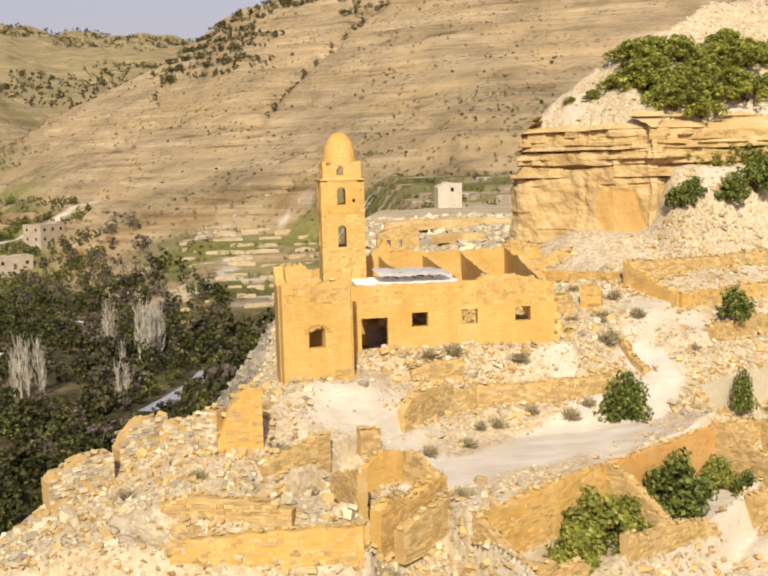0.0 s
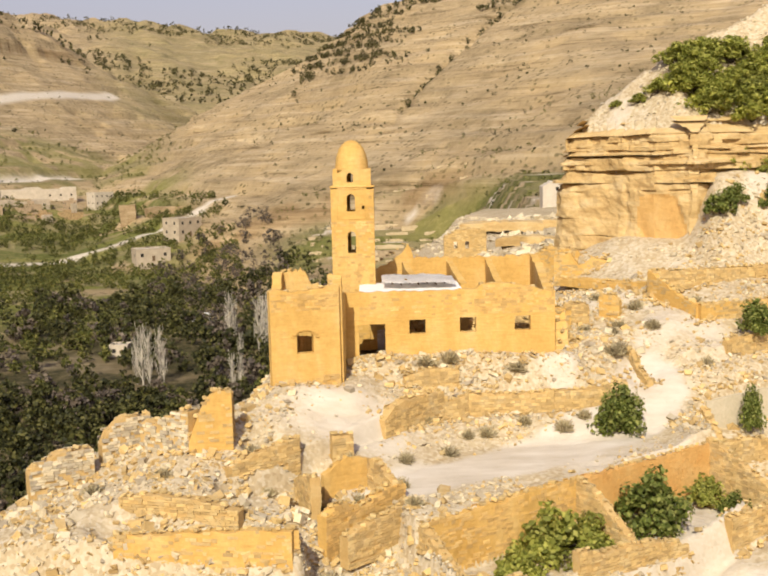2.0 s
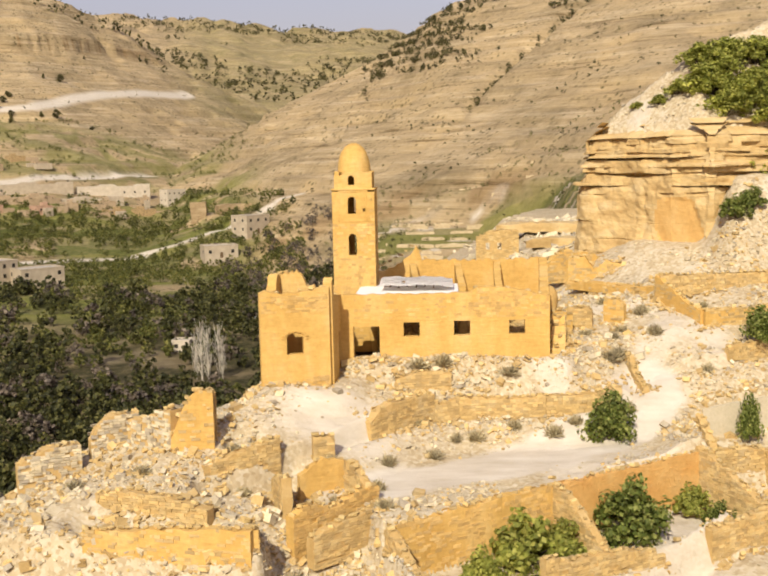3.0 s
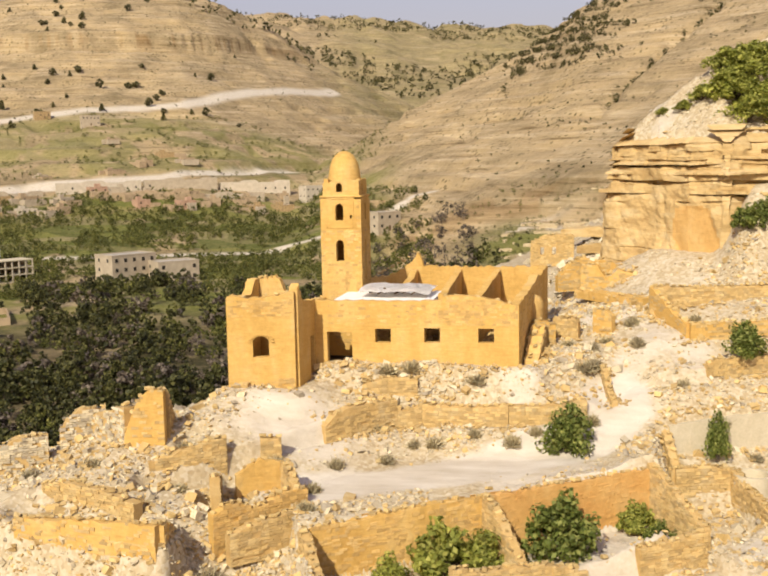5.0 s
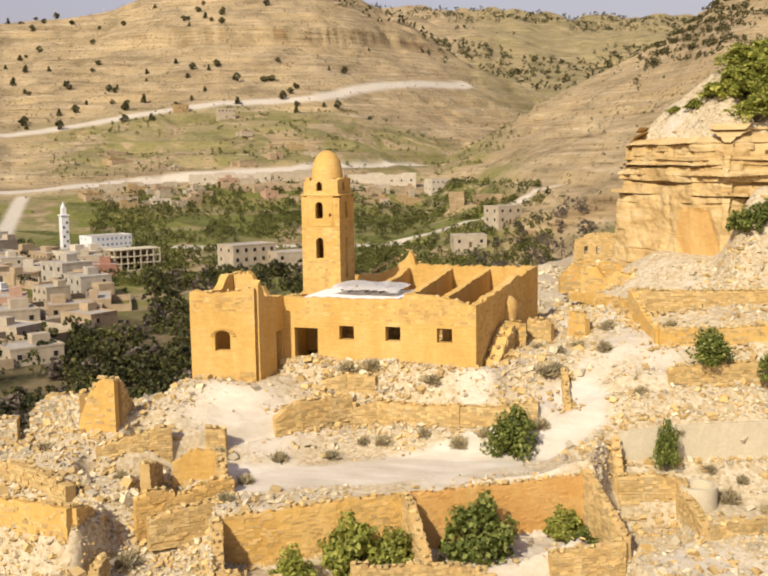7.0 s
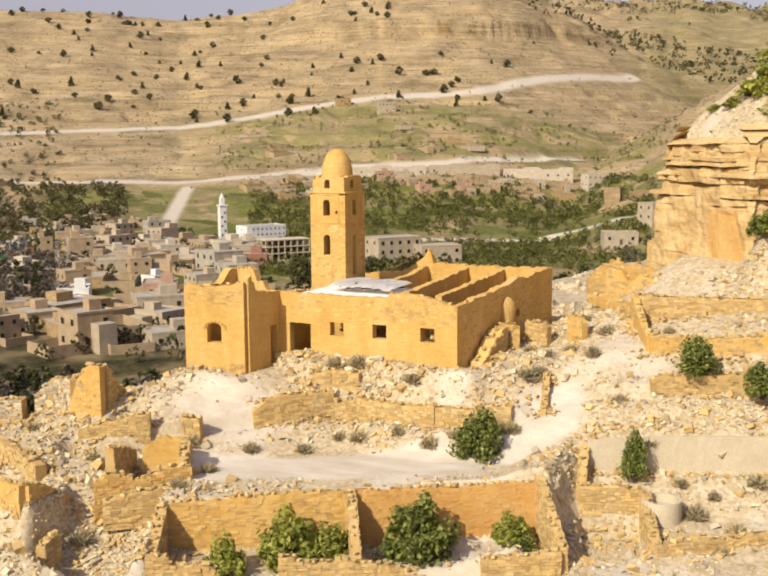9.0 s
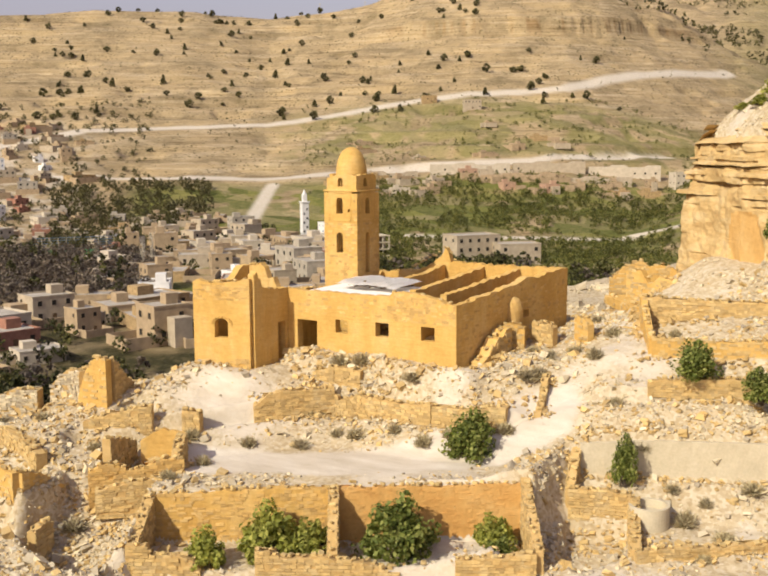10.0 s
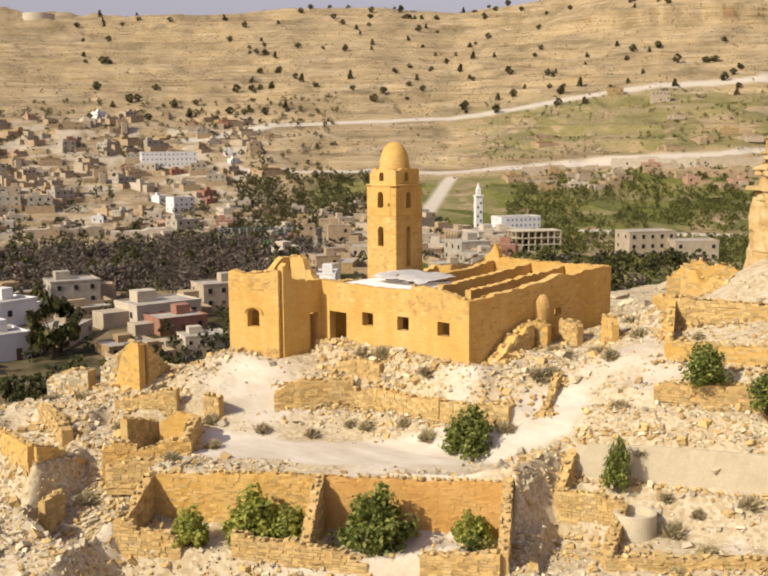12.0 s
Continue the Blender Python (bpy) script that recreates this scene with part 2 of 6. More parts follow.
# the dust road past the houses and the path that climbs to the cliff
ROAD = [(-9.5, -10.5), (-3, -6.6), (3.2, -2.6), (5.4, -0.2)]
PATHWAY = [(5.4, -0.2), (5.6, 2.5), (7.0, 4.6), (9.5, 4.0)]


# the line of the retaining walls across the slope below the mosque
BENCH = [(-34, -27), (-20, -16), (-13, -8.6), (-9.75, -5.4), (-6.6, -2.2), (-5.1, -1.9), (3.5, -1.2), (6.5, 1.0), (9.6, 1.7), (14, 3.5), (30, 9)]


def signed_line(x, y, pts):
    """Distance from a polyline, positive on its left."""
    best = np.full(np.shape(x), 1e9)
    sign = np.ones(np.shape(x))
    for (x0, y0), (x1, y1) in zip(pts, pts[1:]):
        dx, dy = x1 - x0, y1 - y0
        t = np.clip(((x - x0) * dx + (y - y0) * dy) / (dx * dx + dy * dy), 0, 1)
        d = np.hypot(x - x0 - t * dx, y - y0 - t * dy)
        side = np.sign(dx * (y - y0) - dy * (x - x0))
        near = d < best - 1e-9
        best = np.where(near, d, best)
        sign = np.where(near, side, sign)
    return best * sign


def inside_poly(x, y, poly):
    ins = np.zeros(x.shape, bool)
    for (x0, y0), (x1, y1) in zip(poly, poly[1:] + poly[:1]):
        cross = ((y0 > y) != (y1 > y)) & (x < (x1 - x0) * (y - y0) / (y1 - y0 + 1e-12) + x0)
        ins ^= cross
    return ins


# rubble hollow between the road end and the collapsed house
HOLLOW = [(-10.9, -10.6), (-9.4, -12.6), (-8.4, -15.2), (-7.0, -18.0), (-7.4, -20.5), (-13.2, -20.5), (-13.2, -17), (-14.5, -15.0)]


YARD = [(7.7, -3.4), (10.9, -2.7), (12.1, -6.2), (10.5, -8.5), (8.9, -7.5)]


def dip(x, y, cx, cy, r, depth):
    return depth * np.exp(-(((x - cx) / r) ** 2 + ((y - cy) / r) ** 2) ** 2)


def spur(x, y):
    u, v = uv_of(x, y)
    w = signed_line(x, y, BENCH)
    xs = [-30, -24, -19, -15.4, -11, -8, 0, 4.5, 7.5, 12]
    low = np.interp(x, xs, [-4.9, -4.3, -3.6, -3.5, -3.55, -3.6, -3.5, -3.2, -2.0, -1.9])
    mid = np.interp(x, xs, [-4.7, -3.9, -3.0, -2.9, -2.6, -2.5, -2.35, -2.0, -0.7, -0.3])
    step = np.interp(x, xs, [-4.7, -3.7, -2.7, -2.4, -1.6, -1.15, -1.2, -1.1, 0.1, 0.45])
    high = np.interp(x, xs, [-4.8, -3.3, -1.9, -0.5, -0.2, 0.1, 0.7, 1.0, 1.7, 2.0])
    trod = 1 - sstep(polyline_dist(x, y, PATHWAY), 0.8, 2.2)      # the path climbs in a ramp
    rise = sstep(w, -0.12, 0.25) * (1 - trod) + sstep(w, -1.9, 1.6) * trod
    z = low + (mid - low) * sstep(w, -3.0, -0.4) + (step - mid) * rise + (high - step) * sstep(w, 0.1, 4.0)
    z = z + 1.25 * sstep(y, 4.5, 11) * sstep(x, -0.5, 4) + 1.3 * sstep(y, 11, 20) * sstep(x, 2, 9)
    # the saddle behind the mosque
    saddle = np.interp(y, [20, 35, 50, 66, 100, 150, 220], [4.5, 3.3, 2.6, 2.2, 1.9, 1.1, -2.0]) + 0.9 * (fbm(x / 9, y / 9, 3, 29) - 0.5)
    z = z + (np.minimum(z, saddle) - z) * sstep(y, 22, 34)
    # lower ground in front of the rear wall of the houses
    pit = sstep(u, -9.1, -8.5) * (1 - sstep(u, 9.1, 9.5))
    z = z - sstep(-v, -0.1, 0.25) * (2.5 * pit)
    z = z - (1 - pit) * sstep(-v, 0, 5) * (1.6 + 0.3 * sstep(-u, 8, 12))
    z = z + (np.minimum(z, -6.1) - z) * pit * sstep(-v, 0.0, 0.3) * (1 - sstep(-v, 3.4, 3.6))
    z = z - 2.2 * sstep(-v, 3.55, 4.6) * sstep(u, -10.5, -8.5) - 1.5 * sstep(-v, 5, 11)
    # ground before the concrete wall
    slab = signed_line(x, y, [(7.6, -1.6), (24, 4.7)])
    yard = sstep(x, 6.7, 7.9) * sstep(-slab, -0.15, 0.15)
    z = z + yard * (np.minimum(z, -3.75 - 0.7 * np.clip(-slab - 0.6, 0, 2) - 0.15 * np.clip(-slab - 3, 0, 12)) - z)
    # rubble banked against the front of the mosque
    bank = polyline_dist(x, y, [(-10.8, 0.1), (0.4, 0.1), (1.4, 2.6)])
    z = z + (np.maximum(z, 0.5) - z) * (1 - sstep(bank, 0.25, 1.7))
    # soil banked against the gate block
    bank = polyline_dist(x, y, [(-15.6, -4.5), (-11.8, -3.6), (-11.5, -0.5)])
    z = z + (np.maximum(z, -0.15) - z) * (1 - sstep(bank, 0.3, 2.0)) * (1 - sstep(-x, 15.8, 16.6))
    # sunken yard beside the rubble lane
    yin = np.where(inside_poly(x, y, YARD), polyline_dist(x, y, YARD + YARD[:1]), 0)
    z = z - 1.1 * sstep(yin, 0.0, 0.4)
    # the left-hand ruins stand on a hump
    z = z - 0.7 * (1 - sstep(polyline_dist(x, y, [(-20.6, -15.4), (-16.2, -16.6)]), 0.7, 1.7))
    z = z + 0.8 * np.exp(-(((x + 21.5) / 3.0) ** 2 + ((y + 6.3) / 2.6) ** 2))
    # the rubble lane beside the houses
    z = z - 0.15 * (1 - sstep(polyline_dist(x, y, [(6.6, -2.4), (7.2, -6), (8.6, -9)]), 0.6, 1.7)) * (1 - sstep(v, 0.5, 3))
    # the ground falls before the collapsed house
    z = z - 2.3 * sstep(-signed_line(x, y, [(-26, -16.2), (-20.5, -17.2), (-13.4, -18.6)]), 0.0, 0.8) * sstep(-x, 12.6, 13.4) * (1 - sstep(-v, 6, 10))
    # hollows among the left-hand ruins
    zt = -4.6 - 0.45 * np.clip(-12.3 - y, 0, 6) + 0.5 * np.clip(-10.6 - x, 0, 3)
    inset = np.where(inside_poly(x, y, HOLLOW), polyline_dist(x, y, HOLLOW + HOLLOW[:1]), 0)
    z = z + (np.minimum(z, zt) - z) * sstep(inset, 0.0, 0.5)
    z = z - dip(x, y, -12.9, -12.2, 1.1, 1.1) - dip(x, y, -15.5, -8.9, 0.9, 0.9) - dip(x, y, -13.0, -9.5, 0.8, 0.6) - 0.9 * (1 - sstep(polyline_dist(x, y, [(-16.4, -12.2), (-13.2, -10.3)]), 0.4, 1.1))
    # above the cliff
    ci = cliff_in(x, y)
    top = np.interp(ci, [1.9, 3.0, 4.4, 10.5, 210], [13.3, 14.8, 16.4, 22.9, 73]) + 0.7 * (fbm(x * 0.5, y * 0.5, 3, 53) - 0.5)
    foot = z + 0.9 * sstep(ci, -5, 0) + 4.6 * sstep(ci, -5.5, 0) * sstep(x, 11.5, 14.5)
    z = np.where(ci > 1.9, top, foot)
    road = polyline_dist(x, y, ROAD)
    z = z + 0.5 * (fbm(x * 0.5, y * 0.5, 4, 3) - 0.5) * (0.12 + 0.88 * sstep(road, 2.0, 3.2))
    return z


C0 = (5.0, -50.0, 12.0)


def beds(z, x, y, period, amount):
    """Weathers a slope into ledges of level rock."""
    q = z / period + 0.3 * (fbm(x / 130, y / 130, 3, 17) - 0.5)
    f = q - np.floor(q)
    patchy = sstep(fbm(x / 45, y / 45, 3, 19), 0.38, 0.62)
    return z + period * (sstep(f, 0.62, 0.98) - f) * amount * patchy


def hill_foot(x, y, az):
    """Distance at which the bare hill rises from the terraces in a broken scarp."""
    return np.interp(az, [-20, -9, 0, 10], [560, 540, 520, 430]) + 26 * (fbm(x / 40, y / 40, 4, 45) - 0.5)


def far_land(x, y):
    dx, dy = x - C0[0], y - C0[1]
    d = np.hypot(dx, dy)
    az = np.degrees(np.arctan2(dx, dy))
    d = np.maximum(d, 1.0)
    rough = fbm(x / 90, y / 90, 5, 11) - 0.5
    broad = fbm(x / 320, y / 320, 3, 23) - 0.5
    valley = -46 + 5 * rough * sstep(d, 100, 300) + 0.012 * np.clip(d - 200, 0, 400)
    # the long hill across the valley
    el = np.interp(az, [-75, -62, -52, -47, -42, -38, -32, -27, -22, -20, -17, -14, -10, -4], [5.6, 6.0, 6.4, 6.9, 6.9, 6.5, 7.3, 8.2, 8.1, 7.5, 6.1, 4.5, 2.7, -1])
    rise = np.interp(d, [560, 700, 840, 1100, 1400, 1580, 1750, 2600], [0, 0.055, 0.14, 0.36, 0.70, 0.94, 1.0, 0.75])
    ridge = C0[2] + 1750 * np.tan(np.radians(el)) + 46
    left = -46 + ridge * rise + (16 * broad + 9 * rough) * sstep(d, 700, 1300)
    left = beds(left, x, y, 13.0, 0.8 * sstep(d, 760, 900) * sstep(polyline_dist(x, y, FAR_ROAD), 8, 30))
    # rock band below the brow
    left = left + 17 * sstep(left + 14 * rough, 152, 155) * sstep(-az, 14, 18) * (1 - sstep(-az, 29, 34))
    # wooded upland far behind
    el2 = np.interp(az, [-40, -20, -13, -7, -1, 4, 20], [6.5, 7.6, 7.3, 6.7, 6.5, 6.4, 6.0])
    up = -46 + (46 + C0[2] + 3700 * np.tan(np.radians(el2))) * np.interp(d, [1300, 1700, 2600, 3700, 5000], [0, 0.26, 0.60, 1.0, 0.9]) + (60 * rough + 50 * broad) * sstep(d, 1500, 2400)
    # bare hill on the near side of the ravine
    el3 = np.interp(az, [-20, -13, -10, -8.4, -4.9, -2.3, -0.7, 2, 6, 10, 18, 30, 60], [-2.5, 0.9, 2.8, 3.5, 5.1, 6.7, 8.0, 8.9, 9.8, 10.5, 11.5, 12.5, 13])
    s3 = hill_foot(x, y, az)
    t3 = np.clip((d - s3) / (1000 - s3), 0, 2)
    foot = np.interp(az, [-20, -12, -6, 0, 5, 12], [-46, -38, -20, -13, -6, 2])
    crown = C0[2] + 1000 * np.tan(np.radians(el3))
    right = foot + (crown - foot) * np.interp(t3, [0, 0.012, 0.03, 0.042, 0.25, 0.6, 1.0, 2.0], [0, 0.045, 0.055, 0.095, 0.24, 0.58, 1.0, 0.9]) + 14 * broad * t3 + 6 * rough * t3
    right = beds(right, x, y, 11.0, 0.6 * sstep(t3, 0.0, 0.1))
    right = right - 0.6 * np.clip(s3 - d, 0, 200) * (1 - sstep(az, 3, 15))
    # gully on the brow
    gl = az - (1.0 + 0.0368 * (np.clip(d, 660, 860) - 695))
    right = right - 9 * np.exp(-(gl / 0.45) ** 2) * sstep(d, 640, 720) * (1 - sstep(d, 840, 900))
    # terraces between the spur and that hill
    tl = np.interp(d, [250, 340, 400, 470, 540, 600], [-48, -44, -35, -26, -18, -16]) - np.interp(az, [-16, -9, -4], [40, 12, 0])
    tr = np.interp(az, [0, 5, 14], [-22, -8, 0]) + np.interp(az, [0, 14], [0.10, 0.03]) * (np.clip(d, 160, 410) - 250)
    terr = tl + (tr - tl) * sstep(az, 1.5, 6.5) + 3.5 * rough
    terr = terr + 0.85 * (np.round(terr / 2.0) * 2.0 - terr)
    land = np.maximum(np.maximum(valley, left), np.maximum(up, right))
    mid = sstep(d, 60, 110) * (1 - sstep(d, 540, 600))
    land = np.maximum(land, terr * mid + -46 * (1 - mid))
    return land


def height(x, y):
    x, y = np.asarray(x, float), np.asarray(y, float)
    e = edge_dist(x, y)
    near = spur(x, y)
    far = far_land(x, y)
    # steep flank
    flank = np.minimum(near, 1.5) - 1.05 * np.clip(e, 0, None) - 0.3 * np.clip(e, 0, 2) + 1.2 * (fbm(x * 0.25, y * 0.25, 4, 5) - 0.5) * sstep(e, 0, 6)
    return np.where(e <= 0, near, np.maximum(flank, far))


def hgt(x, y):
    return float(height(np.array([x]), np.array([y]))[0])


def mesh_from(name, verts, faces, mat=None, smooth=False):
    me = bpy.data.meshes.new(name)
    me.from_pydata([tuple(v) for v in verts], [], [tuple(f) for f in faces])
    if mat:
        me.materials.append(mat)
    if smooth:
        me.polygons.foreach_set("use_smooth", np.ones(len(me.polygons), bool))
    me.update()
    return me


def polar(az, d):
    return C0[0] + d * math.sin(radians(az)), C0[1] + d * math.cos(radians(az))


FAR_ROAD = [polar(a, d) for a, d in ((-52, 960), (-47.6, 1010), (-39.5, 1030), (-30, 1090), (-22, 1120), (-17, 1280), (-14, 1420))]
LOW_ROAD = [polar(a, d) for a, d in ((-52, 830), (-47.7, 835), (-37.9, 822), (-30, 842), (-23.2, 850), (-20.5, 880), (-17.9, 915), (-16.5, 940))]
STREET = [polar(a, d) for a, d in ((-37.4, 800), (-38.2, 700), (-38.8, 600), (-41, 480), (-47, 400))]
RIVER_ROAD = [(-300, 480), (-215, 512), (-156, 535), (-133, 565), (-95, 590)]


PAVED = [(-38, 190), (-33, 203), (-27, 221), (-24.6, 236)]


def build_ground():
    # finer steps towards the view
    ang = np.concatenate([np.radians(np.linspace(-76, 34, 800, endpoint=False)), np.radians(np.linspace(34, 284, 460, endpoint=False))])
    na = len(ang)
    rad = [0.0, 0.35]
    while rad[-1] < 5200:
        r = rad[-1]
        rad.append(r + (0.17 if r < 24 else 0.36 if r < 45 else 0.36 + (r - 45) * 0.020 if r < 250 else 4.2 if r < 1000 else 6.0 if r < 1750 else 60.0))
    rad = np.array(rad[1:])
    cx, cy = -3.0, -4.0
    A, R = np.meshgrid(ang, rad)
    X, Y = cx + R * np.sin(A), cy + R * np.cos(A)
    Z = height(X.ravel(), Y.ravel()).reshape(X.shape)
    nr = len(rad)
    verts = np.stack([X.ravel(), Y.ravel(), Z.ravel()], 1)
    verts = np.vstack([verts, [[cx, cy, hgt(cx, cy)]]])
    i, j = np.meshgrid(np.arange(nr - 1), np.arange(na), indexing="ij")
    a = i * na + j
    b = i * na + (j + 1) % na
    quads = np.stack([a, b, b + na, a + na], -1).reshape(-1, 4)[:, ::-1]
    hub = np.stack([np.full(na, nr * na), (np.arange(na) + 1) % na, np.arange(na)], 1)[:, ::-1]
    me = bpy.data.meshes.new("ground")
    me.vertices.add(len(verts))
    me.vertices.foreach_set("co", verts.ravel())
    nq, nt = len(quads), len(hub)
    me.loops.add(nq * 4 + nt * 3)
    me.loops.foreach_set("vertex_index", np.concatenate([quads.ravel(), hub.ravel()]))
    me.polygons.add(nq + nt)
    me.polygons.foreach_set("loop_start", np.concatenate([np.arange(nq) * 4, nq * 4 + np.arange(nt) * 3]))
    me.polygons.foreach_set("use_smooth", np.ones(nq + nt, bool))
    me.update(calc_edges=True)
    x, y, z = verts.T
    e = edge_dist(x, y)
    dx, dy = x - C0[0], y - C0[1]
    d, az = np.hypot(dx, dy), np.degrees(np.arctan2(dx, dy))
    far = np.maximum(0.45 * sstep(e, 1, 6) + 0.55 * sstep(e, 30, 60), 0.25 * sstep(y, 24, 60) * sstep(-cliff_in(x, y), 0, 3))
    n1 = fbm(x / 40, y / 40, 5, 31)
    n2 = fbm(x / 14, y / 14, 4, 37)
    strips = fbm(x / 60, y / 11, 3, 39)
    flat = 1 - sstep(z, -38, -20)
    fields = sstep(-az, 10, 13) * (1 - sstep(-az, 44, 46)) * sstep(d, 300, 420) * (1 - sstep(d, 780, 815))
    # plots above the lower road
    slope_plots = sstep(-az, 11, 14) * (1 - sstep(-az, 33, 40)) * sstep(d, 850, 880) * (1 - sstep(d, 1040, 1120)) * 0.8
    terraces = sstep(az, -9, -5) * sstep(d, 180, 260) * (1 - sstep(d, 520, 560)) * sstep(z, -42, -38) * (1 - sstep(d - np.interp(az, [0, 10], [520, 425]), -10, 10))
    ravine = sstep(az, -16, -12) * (1 - sstep(az, -3, 1)) * sstep(d, 1200, 1500) * 0.35
    saddle = 0.8 * (e < 0) * sstep(y, 90, 110) * sstep(strips, 0.50, 0.55)
    veg = np.clip(fields * sstep(n1 * 0.5 + n2 * 0.6, 0.38, 0.47) + 0.8 * slope_plots * sstep(n1 * 0.5 + n2 * 0.6, 0.46, 0.54) + 0.9 * terraces * sstep(strips, 0.46, 0.52) + saddle + ravine, 0, 1) * far
    scrub = far * flat * sstep(e, 25, 50) * (1 - sstep(d, 330, 420)) * (0.45 + 0.55 * sstep(n2, 0.35, 0.6))
    band = sstep(-az, 14, 18) * (1 - sstep(-az, 29, 34)) * sstep(z, 154, 158) * (1 - sstep(z, 166, 169)) * sstep(n2, 0.35, 0.5)
    s3 = d - hill_foot(x, y, az)
    band = band + 0.7 * sstep(az, -14, -10) * (1 - sstep(az, 2, 5)) * sstep(s3, -4, 2) * (1 - sstep(s3, 14, 24)) * sstep(n2, 0.38, 0.52)
    wob = 1.2 * (fbm(x * 0.6, y * 0.6, 3, 41) - 0.5)
    dust = (1 - sstep(polyline_dist(x, y, ROAD) + wob, 1.5, 2.3)) + 0.6 * (1 - sstep(polyline_dist(x, y, PATHWAY) + wob, 0.6, 1.4))
    # smooth pale bank before the gate block, and trodden patches
    dust = dust + 0.95 * np.exp(-(((x + 11.4 + wob) / 3.2) ** 4 + ((y + 5.7 + wob) / 2.1) ** 4)) + 0.7 * sstep(fbm(x * 0.22, y * 0.22, 3, 43), 0.56, 0.66) * (e < 0) * (d < 75) * sstep(x, -9, -6)
    dust = dust + 0.5 * sstep(n2, 0.48, 0.60) * sstep(-az, 46, 49) * sstep(d, 580, 640) * (1 - sstep(d, 1000, 1100))
    dust = dust + 0.85 * terraces * sstep(strips, 0.39, 0.43) * (1 - sstep(strips, 0.45, 0.47))
    for pts, w in ((FAR_ROAD, 9), (LOW_ROAD, 8), (RIVER_ROAD, 4), (STREET, 5)):
        dust = dust + 0.9 * (1 - sstep(polyline_dist(x, y, pts), w * 0.6, w * 1.4))
    for name, val in (("far", far), ("veg", veg), ("scrub", scrub), ("band", np.clip(band, 0, 1)), ("dust", np.clip(dust, 0, 1))):
        at = me.attributes.new(name, "FLOAT", "POINT")
        at.data.foreach_set("value", np.asarray(val, np.float32))
    me.materials.append(GROUND)
    ob = new("ground", me)
    tagged(ob, "pale dusty limestone ground, dry hillsides and green valley floor", "ground", kind="structure")
    return ob


build_ground()


# ---------------------------------------------------------------- building helpers
def part(name, bm, mat, parent=None, label=""):
    me = bpy.data.meshes.new(name)
    bm.to_mesh(me)
    bm.free()
    if mat:
        me.materials.append(mat)
    ob = new(name, me)
    if parent:
        ob.parent = parent
    if label:
        ob["label"] = label
    return ob


def thing(name, label, category, at=(0, 0, 0), group="", kind=""):
    ob = new(name)
    ob.location = at
    ob.empty_display_size = 0.2
    return tagged(ob, label, category, group, kind)


def wall_bm(p0, p1, base, tops, thick=0.5, openings=(), jag=0.10, step=0.3, seed=1, lean=0.0, bm=None):
    """A wall from p0 to p1 with a worn top and openings cut through it.
    tops: (fraction along, z) rows. openings: (s0, s1, z0, z1) in metres along the wall."""
    bm = bm or bmesh.new()
    rnd = random.Random(seed)
    d = Vector((p1[0] - p0[0], p1[1] - p0[1], 0))
    length = d.length
    d.normalize()
    nrm = Vector((d.y, -d.x, 0))
    # stations along the wall and levels up it
    cuts = {0.0, length}
    for s0, s1, _, _ in openings:
        cuts |= {s0, s1}
    k = 0.0
    while k < length:
        if all(abs(k - c) > step * 0.45 for c in cuts):
            cuts.add(k)
        k += step
    ss = sorted(cuts)
    fr, tz = [t[0] * length for t in tops], [t[1] for t in tops]
    topz = [float(np.interp(s, fr, tz)) + (rnd.random() - 0.5) * 2 * jag for s in ss]
    levels = [base] + sorted({z for o in openings for z in o[2:4]})
    if levels[-1] < min(topz) - 0.7:
        levels.append(min(topz) - 0.45)
    grid = {}

    def vert(i, j, side):
        key = (i, j, side)
        if key not in grid:
            z = levels[j] if j < len(levels) else topz[i]
            inner = 0 < j < len(levels)
            off = (thick / 2) * side + (rnd.random() - 0.5) * (0.05 if not inner else 0.02)
            off += -lean * (z - base) * 1.0
            q = Vector((p0[0], p0[1], 0)) + d * ss[i] + nrm * off
            grid[key] = bm.verts.new((q.x, q.y, z))
        return grid[key]

    nl = len(levels)

    def solid(i, j):
        if i < 0 or i >= len(ss) - 1 or j < 0 or j >= nl:
            return False
        sm = (ss[i] + ss[i + 1]) / 2
        zm = (levels[j] + (levels[j + 1] if j + 1 < nl else levels[j] + 0.02)) / 2
        return not any(s0 < sm < s1 and z0 < zm < z1 for s0, s1, z0, z1 in openings)

    for i in range(len(ss) - 1):
        for j in range(nl):
            if not solid(i, j):
                continue
            a, b, c, e = [(i, j), (i + 1, j), (i + 1, j + 1), (i, j + 1)]
            bm.faces.new([vert(*q, 1) for q in (a, b, c, e)])
            bm.faces.new([vert(*q, -1) for q in (e, c, b, a)])
            if not solid(i - 1, j):
                bm.faces.new([vert(*a, -1), vert(*a, 1), vert(*e, 1), vert(*e, -1)])
            if not solid(i + 1, j):
                bm.faces.new([vert(*b, 1), vert(*b, -1), vert(*c, -1), vert(*c, 1)])
            if not solid(i, j + 1):
                bm.faces.new([vert(*e, 1), vert(*c, 1), vert(*c, -1), vert(*e, -1)])
            if not solid(i, j - 1):
                bm.faces.new([vert(*a, -1), vert(*b, -1), vert(*b, 1), vert(*a, 1)])
    return bm


